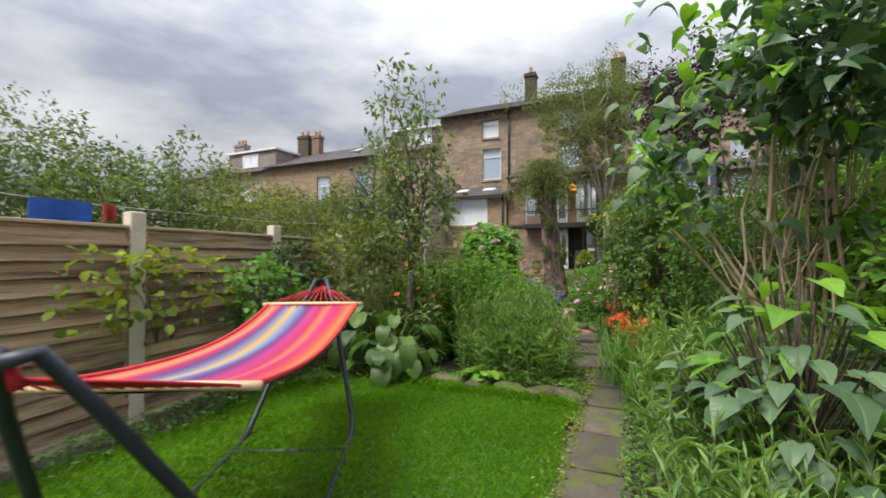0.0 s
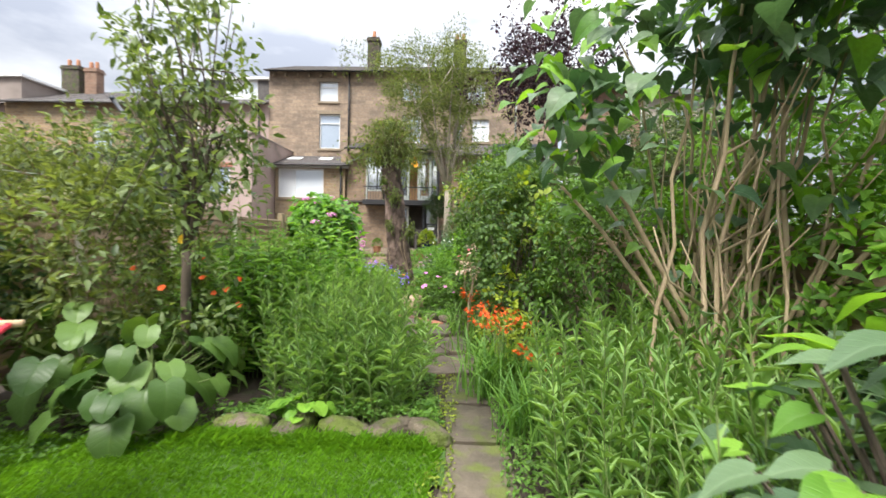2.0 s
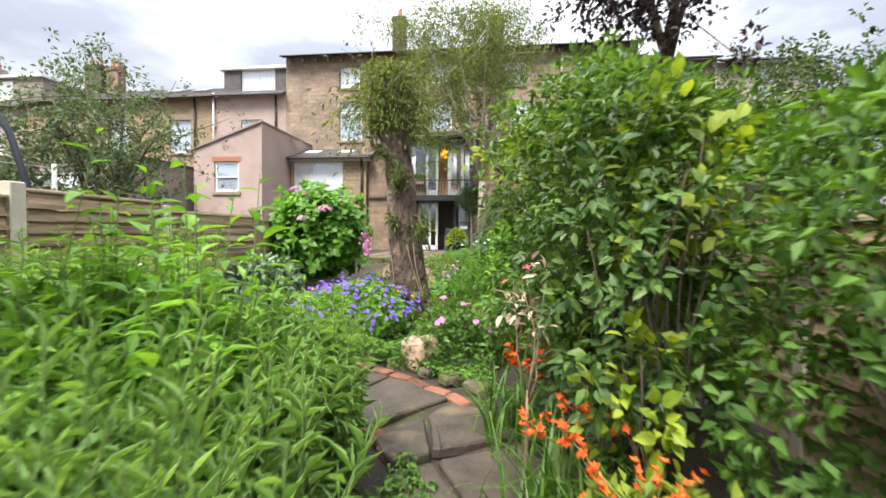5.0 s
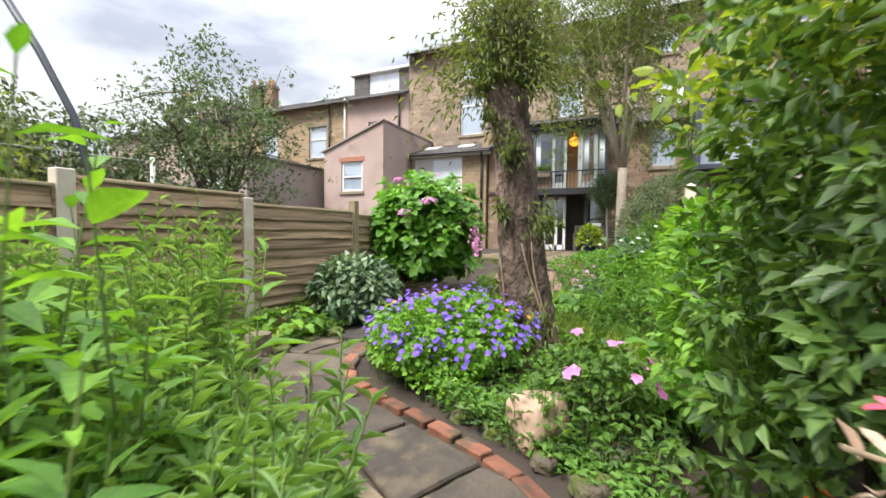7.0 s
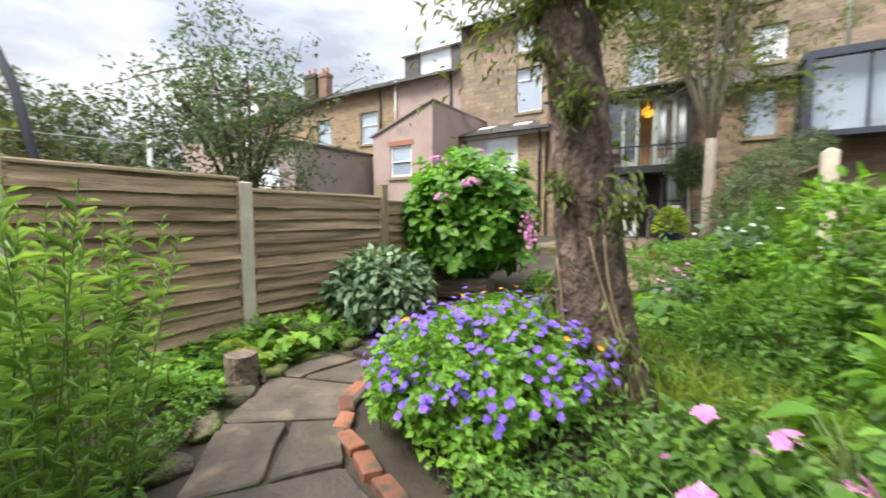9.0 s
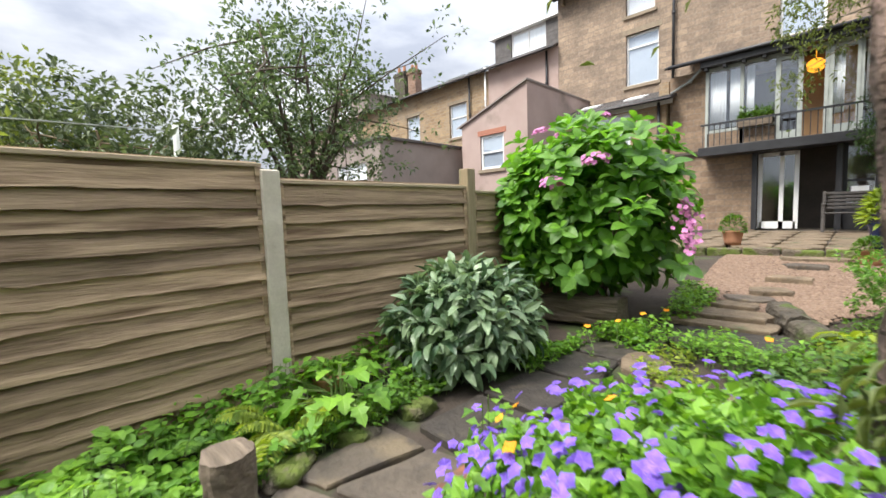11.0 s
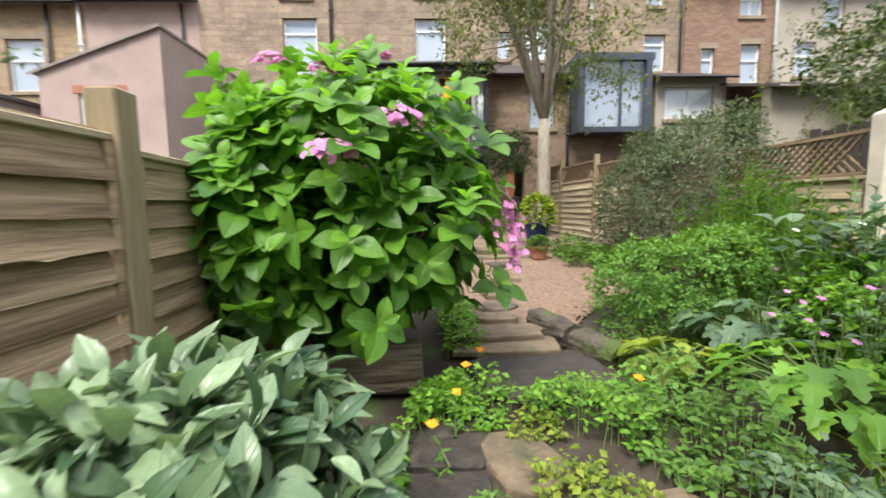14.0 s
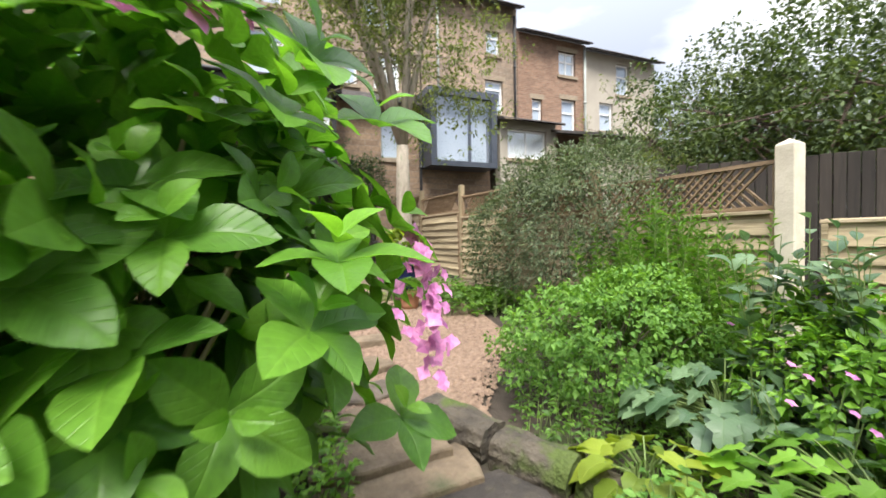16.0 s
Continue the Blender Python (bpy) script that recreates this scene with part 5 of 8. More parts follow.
# ---- lawn end of the garden ----
def build_lawn():
    xs, ys = np.arange(-2.95, 0.27, 0.12), np.arange(-6.0, 0.42, 0.12)

    def edge(x, y):
        return x < 0.24 + 0.03 * math.sin(y * 5) and y < 0.36 + 0.06 * math.sin(x * 4) - 0.12 * max(0, -1.3 - x) and x > -2.75 + 0.08 * math.sin(y * 3)
    b = Build()
    for x in xs:
        for y in ys:
            if edge(x + 0.06, y + 0.06):
                b.quad([(x + dx, y + dy, land(0, y + dy) + 0.012 + 0.012 * noise.noise(Vector((x + dx, y + dy, 0)) * 1.5)) for dx, dy in ((0, 0), (0.12, 0), (0.12, 0.12), (0, 0.12))])
    turf = b.thing("lawn", [LAWN])
    n = 70000
    px, py = rng.uniform(-2.8, 0.26, n), rng.uniform(-3.6, 0.42, n)
    keep = np.array([edge(x, y) for x, y in zip(px, py)])
    px, py = px[keep], py[keep]
    n = len(px)
    pos = np.stack([px, py, np.full(n, -0.168)], 1)
    pos[:, 2] = [land(0, y) + 0.008 for y in py]
    a = rng.uniform(0, 6.28, n)
    along = np.stack([np.cos(a) * 0.55, np.sin(a) * 0.55, np.ones(n)], 1)
    up = np.stack([-np.cos(a), -np.sin(a), np.full(n, 0.3)], 1)
    patch = np.array([0.5 + 0.8 * noise.noise(Vector((x * 1.3, y * 1.3, 5))) for x, y in zip(px, py)])
    leaves_on(turf, pos, along, up, rng.uniform(0.03, 0.058, n), 0.004, BLADE, "plain", "blades", tone=np.clip(patch + rng.normal(size=n) * 0.15, 0, 1))
    m = 3000
    ex, ey = rng.uniform(-1.5, 0.2, m), 0.34 - np.abs(rng.normal(size=m)) * 0.07
    ea = rng.uniform(0, 6.28, m)
    tall = np.stack([np.cos(ea) * 0.5, np.sin(ea) * 0.5 - 0.2, np.ones(m)], 1)
    leaves_on(turf, np.stack([ex, ey, [land(0, y) for y in ey]], 1), tall, np.stack([-np.cos(ea), -np.sin(ea), np.full(m, 0.3)], 1), rng.uniform(0.05, 0.12, m), 0.005, BLADE, "plain", "edge_grass")
    tagged(turf, "bright green short-mown lawn with soft edges", "lawn", kind="structure")


def edging_stones():
    for i, x in enumerate((-1.15, -0.78, -0.42, -0.1, 0.16)):
        boulder((x, 0.46 + 0.03 * math.sin(i * 3), land(x, 0.46) - 0.02), (0.2, 0.1, 0.075), ROCK, i, "mossy buff edging stone beside the lawn", "lawn edging stones", rough=0.08)


def boulder(at, size, mat, seed, label, group="", name="edging_stone", rough=0.28):
    me = bpy.data.meshes.new(name)
    bm = bmesh.new()
    bmesh.ops.create_icosphere(bm, subdivisions=3, radius=1)
    for v in bm.verts:
        d = v.co.normalized()
        k = 1 / max(abs(d.x), abs(d.y), abs(d.z)) * 0.55 + 0.45
        k *= 1 + rough * noise.noise(d * 1.4 + Vector((seed * 3.1, seed, 0))) + 0.1 * noise.noise(d * 5 + Vector((seed, 0, seed * 2.0)))
        v.co = Vector((d.x * size[0], d.y * size[1], d.z * size[2])) * k
    bm.to_mesh(me)
    bm.free()
    me.materials.append(mat)
    me.polygons.foreach_set("use_smooth", [True] * len(me.polygons))
    ob = new(name, me)
    ob.matrix_world = pose(at[0], at[1], at[2] + size[2] * 0.5, 0, 0, (seed * 77) % 360)
    tagged(ob, label, "stone", group)
    return ob


def stripes():
    """Woven cloth in bands of colour across its width."""
    m, n, l, p = nodes_of("striped_cloth")
    tc = n.new("ShaderNodeUVMap")
    sep = n.new("ShaderNodeSeparateXYZ")
    l.new(tc.outputs["UV"], sep.inputs[0])
    cr = n.new("ShaderNodeValToRGB")
    cr.color_ramp.interpolation = "LINEAR"
    bands = [(0.0, (0.42, 0.012, 0.03)), (0.06, (0.7, 0.2, 0.05)), (0.12, (0.62, 0.07, 0.06)), (0.19, (0.5, 0.015, 0.09)), (0.26, (0.55, 0.03, 0.16)), (0.32, (0.7, 0.17, 0.07)), (0.38, (0.48, 0.02, 0.09)),
             (0.46, (0.5, 0.035, 0.2)), (0.53, (0.13, 0.03, 0.16)), (0.59, (0.16, 0.13, 0.32)), (0.645, (0.2, 0.3, 0.42)), (0.7, (0.68, 0.38, 0.1)), (0.755, (0.22, 0.24, 0.36)), (0.81, (0.14, 0.05, 0.2)),
             (0.86, (0.52, 0.02, 0.12)), (0.91, (0.7, 0.28, 0.12)), (0.95, (0.66, 0.12, 0.06)), (1.0, (0.4, 0.01, 0.02))]
    el = cr.color_ramp.elements
    el[0].position, el[0].color = bands[0][0], (*bands[0][1], 1)
    el[1].position, el[1].color = bands[-1][0], (*bands[-1][1], 1)
    for pos, c in bands[1:-1]:
        e = el.new(pos)
        e.color = (*(0.72 * q for q in c), 1)
    l.new(sep.outputs["Y"], cr.inputs["Fac"])
    wv = n.new("ShaderNodeTexNoise")
    wv.inputs["Scale"].default_value = 220
    l.new(tc.outputs["UV"], wv.inputs["Vector"])
    hs = n.new("ShaderNodeHueSaturation")
    mr = n.new("ShaderNodeMapRange")
    mr.inputs["To Min"].default_value, mr.inputs["To Max"].default_value = 0.75, 1.25
    l.new(wv.outputs["Fac"], mr.inputs["Value"])
    l.new(mr.outputs[0], hs.inputs["Value"])
    l.new(cr.outputs["Color"], hs.inputs["Color"])
    l.new(hs.outputs["Color"], p.inputs["Base Color"])
    p.inputs["Roughness"].default_value = 0.9
    bp = n.new("ShaderNodeBump")
    bp.inputs["Strength"].default_value, bp.inputs["Distance"].default_value = 0.3, 0.004
    l.new(wv.outputs["Fac"], bp.inputs["Height"])
    l.new(bp.outputs["Normal"], p.inputs["Normal"])
    return m


def build_hammock():
    """Local x runs from the far bar to the near one, y across."""
    A, B = Vector((-1.81, -0.925, 0)), Vector((-0.76, -2.95, 0))
    L = (B - A).length
    turn = math.degrees(math.atan2(B.y - A.y, B.x - A.x))
    place = pose(A.x, A.y, 0, 0, 0, turn)
    z0, hook, w = 0.815, 0.98, 0.38
    bed = Build()
    n, k = 30, 18
    uv = []

    def at(s, c):
        sag = 4 * s * (1 - s)
        return (s * L, c * w * (1 - 0.06 * sag), z0 - 0.12 * sag - 0.03 * (1 - c * c) * (0.4 + sag) + 0.012 * math.sin(c * 9 + s * 4) * sag)
    for dz in (0.0, -0.006):
        for i in range(n + 1):
            for j in range(k + 1):
                p = at(i / n, j / k * 2 - 1)
                bed.v.append((p[0], p[1], p[2] + dz))
    off = (n + 1) * (k + 1)
    for i in range(n):
        for j in range(k):
            q = [i * (k + 1) + j, (i + 1) * (k + 1) + j, (i + 1) * (k + 1) + j + 1, i * (k + 1) + j + 1]
            bed.f.append(tuple(q))
            bed.f.append(tuple(off + e for e in reversed(q)))
    for i in range(n):
        for j in (0, k):
            a, c = i * (k + 1) + j, (i + 1) * (k + 1) + j
            bed.f.append((a, c, off + c, off + a))
    bed.m = [0] * len(bed.f)
    ham = bed.thing("hammock", [stripes()], smooth=True)
    me = ham.data
    layer = me.uv_layers.new(name="weave")
    coords = np.array([((i % off) // (k + 1) / n, 1 - (i % off) % (k + 1) / k) for i in range(2 * off)])
    li = np.empty(len(me.loops), int)
    me.loops.foreach_get("vertex_index", li)
    layer.data.foreach_set("uv", coords[li].ravel())
    ham.matrix_world = place
    tagged(ham, "striped red, orange, pink and blue woven hammock strung on its stand", "hammock")
    for s, e in ((0, -0.36), (1, 0.36)):
        bar = Build()
        bar.tube([(s * L, -0.42, z0), (s * L, -0.2, z0 + 0.004), (s * L, 0.2, z0 + 0.004), (s * L, 0.42, z0)], 0.016, 0.016, 8)
        tagged(bar.thing("spreader_bar", [BARWOOD], ham, True), "pale varnished wooden bar")
        c = Build()
        for i in range(13):
            y = -0.37 + 0.74 * i / 12
            c.tube([(s * L, y, z0), (s * L + e * 0.5, y * 0.55, z0 + 0.07), (s * L + e, 0, hook - 0.03)], 0.005, 0.005, 5)
            c.tube([(s * L - e * 0.16, y, at(s + (0.02 if s == 0 else -0.02), y / w)[2]), (s * L, y, z0)], 0.004, 0.004, 4)
        c.tube([(s * L + e, 0, hook - 0.05), (s * L + e * 1.05, 0, hook + 0.01)], 0.018, 0.012, 6)
        tagged(c.thing("cord", [ROPE], ham, True), "fanned red cords")
    hem = Build()
    for c in (-1, 1):
        hem.tube([at(i / n, c) for i in range(n + 1)], 0.013, 0.013, 6)
    tagged(hem.thing("hem", [ROPE], ham, True), "thick red hem cord")
    st = Build()
    g = -0.16
    for y in (-0.4, 0.4):
        st.tube([(-0.36, 0.02 * y, hook + 0.02), (-0.3, y * 0.12, hook + 0.03), (-0.22, y * 0.3, hook - 0.15), (0.26, y * 0.95, g + 0.12), (0.36, y, g + 0.03), (0.5, y, g), (L / 2, y, g), (L - 0.5, y, g),
                 (L - 0.36, y, g + 0.03), (L - 0.26, y * 0.95, g + 0.12), (L + 0.26, y * 0.3, hook - 0.15), (L + 0.36, y * 0.12, hook + 0.03), (L + 0.42, 0.02 * y, hook + 0.02)], 0.021, 0.021, 10)
    for x in (0.62, L - 0.62):
        st.tube([(x, -0.4, g), (x, 0.4, g)], 0.018, 0.018, 8)
    stand = st.thing("hammock_stand", [STEEL], smooth=True)
    stand.matrix_world = place
    tagged(stand, "dark navy tubular steel hammock stand on the lawn", "hammock stand")


def build_washing_line():
    b = Build()
    b.tube([(-4.4, -4.5, 1.93), (-4.6, -1.5, 1.8), (-4.9, 1.5, 1.82), (-5.2, 5.0, 1.98)], 0.006, 0.006, 5)
    for x, y, top in ((-4.4, -4.5, 1.98), (-5.2, 5.0, 2.03)):
        b.tube([(x, y, -0.3), (x, y, top)], 0.03, 0.025, 8)
    tagged(b.thing("washing_line", [LINE], smooth=True), "thin pale washing line stretched between two poles", "washing line")
    for y0, w, h, mat, lab in ((-1.75, 0.52, 0.28, BLUECLOTH, "blue cotton top hanging on the washing line"), (-1.12, 0.12, 0.2, REDCLOTH, "small dark red cloth hanging on the washing line")):
        c = Build()
        n = 12
        for i in range(n + 1):
            s = i / n
            for dx, dz in ((0.012, 0.0), (0.03 * math.sin(s * 9), -h * (1 - 0.12 * math.sin(s * 3.1))), (-0.012 + 0.03 * math.sin(s * 9), -h * (1 - 0.12 * math.sin(s * 3.1))), (-0.012, 0.0)):
                c.v.append((-4.59 + dx - (y0 + s * w + 1.5) * 0.03, y0 + s * w, 1.812 + dz))
        for i in range(n):
            for j in range(4):
                c.f.append((i * 4 + j, i * 4 + (j + 1) % 4, (i + 1) * 4 + (j + 1) % 4, (i + 1) * 4 + j))
        c.f += [(0, 1, 2, 3), (n * 4 + 3, n * 4 + 2, n * 4 + 1, n * 4)]
        c.m = [0] * len(c.f)
        tagged(c.thing("laundry", [mat]), lab, "clothes")


def build_bent_pole():
    b = Build()
    b.tube([(-4.06, 3.84, -0.2), (-4.06, 3.84, 0.8), (-4.08, 3.83, 1.6), (-4.2, 3.78, 2.1), (-4.48, 3.67, 2.66), (-4.75, 3.57, 3.1)], 0.03, 0.03, 10)
    b.tube([(-4.74, 3.574, 3.08), (-4.77, 3.563, 3.13)], 0.034, 0.034, 10)
    tagged(b.thing("garden_pole", [STEEL], smooth=True), "dark bent metal pole beyond the wooden fence", "pole")


def fern_clump(at, n, length, mat, label):
    """Arching fronds, each with pairs of leaflets that shorten to the tip."""
    b = Build()
    P, A, U, S = [], [], [], []
    for i in range(n):
        a = i * 2.4 + rng.normal() * 0.3
        L = length * rng.uniform(0.7, 1.1)
        d, side = Vector((math.cos(a), math.sin(a), 0)), Vector((-math.sin(a), math.cos(a), 0))
        rise = rng.uniform(0.5, 0.95)

        def on(q):
            return d * (L * 0.85 * q) + Vector((0, 0, L * (rise * q * 1.5 - q * q * 1.0)))
        b.tube([on(q / 5) for q in range(6)], 0.003, 0.001, 4)
        for k in range(3, 20):
            q = k / 20
            for e in (-1, 1):
                P.append(tuple(on(q)))
                A.append(tuple(side * e + d * 0.35))
                U.append((rng.normal() * 0.15, rng.normal() * 0.15, 1.0))
                S.append(L * 0.26 * math.sin(math.pi * min(1.0, 0.18 + 0.8 * q)) + 0.008)
    body = b.thing("fern", [STEM])
    body.location = at
    S = np.array(S)
    leaves_on(body, P, A, U, S, S * 0.3, mat, "plain", "leaflets")
    tagged(body, label, "fern")


# ---- trees ----
def tree(name, at, height, trunk, radii, centre, count, size, aspect, mat, bark, label, limbs=7, twigs=5, shape="plain", lean=(0, 0), fork=0.4, droop=0.25, twig=10, seed=1, hang=0.0, category="tree", inner=0.3):
    """A tapered trunk that forks into limbs and twigs, with sprays of leaves about the twig ends. centre: the crown's, over the foot."""
    r = np.random.default_rng(seed * 31 + 5)
    b = Build()
    c, R = np.array(centre, float), np.array(radii, float)
    top = np.array([lean[0], lean[1], height * fork])
    b.tube([(0, 0, -0.1), (lean[0] * 0.3, lean[1] * 0.3, height * fork * 0.35), (lean[0] * 0.6, lean[1] * 0.6, height * fork * 0.7), tuple(top)], trunk, trunk * 0.72, 10, bump=0.2)
    ends = []
    for i in range(limbs):
        a = 2 * math.pi * (i + r.random() * 0.7) / limbs
        d = np.array([math.cos(a), math.sin(a), r.uniform(-0.2, 1.0)])
        d /= np.linalg.norm(d)
        e = c + d * R * r.uniform(0.55, 0.85)
        m = top + (e - top) * 0.45 + np.array([0, 0, 0.12 * height * 0.3]) + r.normal(size=3) * 0.05
        b.tube([tuple(top - np.array([0, 0, 0.1 * i / limbs])), tuple((top + m) / 2 + r.normal(size=3) * 0.03), tuple(m), tuple(e)], trunk * 0.5, trunk * 0.12, 7)
        for j in range(twigs):
            s = r.uniform(0.35, 0.95)
            p = m + (e - m) * s if s > 0.5 else top + (m - top) * (s + 0.3)
            q = p + r.normal(size=3) * R * 0.42
            ends.append((p, q))
            b.tube([tuple(p), tuple((p + q) / 2 + r.normal(size=3) * 0.04), tuple(q)], trunk * 0.14, 0.004, 5)
    body = b.thing(name, [bark], smooth=True)
    body.location = at
    n = max(count // twig, 1)
    d = r.normal(size=(n, 3))
    d /= np.linalg.norm(d, axis=1, keepdims=True)
    rr = np.array([1 + 0.45 * noise.noise(Vector(q) * 1.9 + Vector((seed * 2.0, 0, 1))) for q in d]) * np.where(r.random(n) < inner, r.uniform(0.3, 0.8, n), r.uniform(0.75, 1.05, n))
    cl = c + d * rr[:, None] * R
    near = np.array([q for _, q in ends])
    if len(near):
        pick = r.integers(0, len(near), n)
        cl = np.where(r.random(n)[:, None] < 0.45, near[pick] + r.normal(size=(n, 3)) * R * 0.13, cl)
    pos = np.repeat(cl, twig, 0)
    m = len(pos)
    j = r.normal(size=(m, 3))
    j /= np.linalg.norm(j, axis=1, keepdims=True)
    along = j + np.array([0, 0, -hang])
    pos = pos + j * size * 0.8 + np.stack([np.zeros(m), np.zeros(m), -hang * size * 2.2 * r.random(m)], 1)
    up = np.array([0, 0, 1.0]) + r.normal(size=(m, 3)) * 0.45
    ln = size * r.uniform(0.6, 1.25, m)
    leaves_on(body, pos, along, up, ln, ln * aspect, mat, shape, droop=droop)
    tagged(body, label, category)
    return body


def build_stump_tree():
    """The lopped trunk with bark in plates, ivy tufts and willowy shoots from its head."""
    b = Build()
    n, sides = 90, 64
    for i in range(n + 1):
        s = i / n
        z = -0.1 + s * 2.72
        cx, cy = -0.3 * s ** 1.1, -0.03 * s
        r = 0.2 + 0.16 * (1 - s) ** 4 - 0.03 * s - (0.1 * ((s - 0.93) / 0.07) ** 2 if s > 0.93 else 0)
        for k in range(sides):
            a = 2 * math.pi * k / sides
            e = Vector((math.cos(a), math.sin(a), 0))
            q = r * (1 + 0.14 * noise.noise(e * 1.3 + Vector((0, 0, z * 0.9))) + 0.13 * noise.noise(e * 4 + Vector((3, 0, z * 1.6))) + 0.12 * noise.noise(e * 9 + Vector((0, 7, z * 4.2))) + 0.06 * noise.noise(e * 20 + Vector((0, 7, z * 9))))
            b.v.append((cx + math.cos(a) * q, cy + math.sin(a) * q, z))
    for i in range(n):
        for k in range(sides):
            j = (k + 1) % sides
            b.f.append((i * sides + k, i * sides + j, (i + 1) * sides + j, (i + 1) * sides + k))
    b.f.append(tuple(n * sides + k for k in range(sides)))
    b.m = [0] * len(b.f)
    for i in range(60):
        a, z = rng.uniform(0, 6.28), 2.55 + rng.normal() * 0.08
        x, y = -0.3 + math.cos(a) * 0.2, math.sin(a) * 0.2
        h = rng.uniform(0.35, 0.95)
        b.tube([(x, y, z), (x + math.cos(a) * 0.18, y + math.sin(a) * 0.18, z + h * 0.7), (x + math.cos(a) * rng.uniform(0.3, 0.7), y + math.sin(a) * rng.uniform(0.3, 0.7), z + h * rng.uniform(0.5, 1.0))], 0.008, 0.003, 4, 1)
    for i in range(3):
        a = rng.uniform(3.3, 6.0)
        pts = [(-0.3 * (z / 2.6) + math.cos(a + 0.25 * math.sin(z * 3 + i)) * (0.235 + 0.13 * (1 - z / 2.6) ** 4), math.sin(a + 0.25 * math.sin(z * 3 + i)) * (0.235 + 0.13 * (1 - z / 2.6) ** 4), z) for z in np.linspace(0, rng.uniform(0.9, 2.1), 9)]
        b.tube(pts, 0.012, 0.006, 5, 1)
    t = b.thing("tree", [BARK, TWIG], smooth=True)
    t.location = (-0.72, 5.75, 0.0)
    n = 6500
    a, rad = rng.uniform(0, 6.28, n), np.abs(rng.normal(size=n)) * 0.36
    z = 2.66 + rng.uniform(-0.1, 0.75, n) - np.maximum(rad - 0.3, 0) * rng.uniform(0.2, 1.3, n)
    pos = np.stack([-0.32 + np.cos(a) * rad, np.sin(a) * rad, z], 1)
    along = np.stack([np.cos(a) * 0.6, np.sin(a) * 0.6, rng.uniform(-1.2, 0.4, n)], 1) + rng.normal(size=(n, 3)) * 0.35
    leaves_on(t, pos, along, rng.normal(size=(n, 3)) * 0.4 + np.array([0, 0, 1.0]), rng.uniform(0.05, 0.1, n), 0.014, L_OLIVE, "plain", "shoot_leaves")
    for (az, zz, sp, cnt, mt) in ((4.9, 1.95, 0.12, 150, L_OLIVE), (4.3, 2.25, 0.09, 80, L_OLIVE), (5.7, 1.3, 0.13, 130, L_OLIVE), (4.4, 1.4, 0.07, 60, L_OLIVE), (3.6, 0.5, 0.14, 160, L_OLIVE), (5.2, 0.35, 0.16, 180, L_OLIVE)):
        cx = -0.3 * zz / 2.6 + math.cos(az) * 0.27
        cy = math.sin(az) * 0.27
        p = np.array([cx, cy, zz]) + rng.normal(size=(cnt, 3)) * sp * np.array([0.5, 0.5, 0.75])
        al = rng.normal(size=(cnt, 3)) * 0.6 + np.array([math.cos(az) * 0.7, math.sin(az) * 0.7, -0.8])
        leaves_on(t, p, al, rng.normal(size=(cnt, 3)) * 0.4 + np.array([0, 0, 1.0]), rng.uniform(0.05, 0.12, cnt), 0.018, mt, "plain", "tuft")
    tagged(t, "thick lopped tree trunk with peeling bark and ivy tufts", "tree")


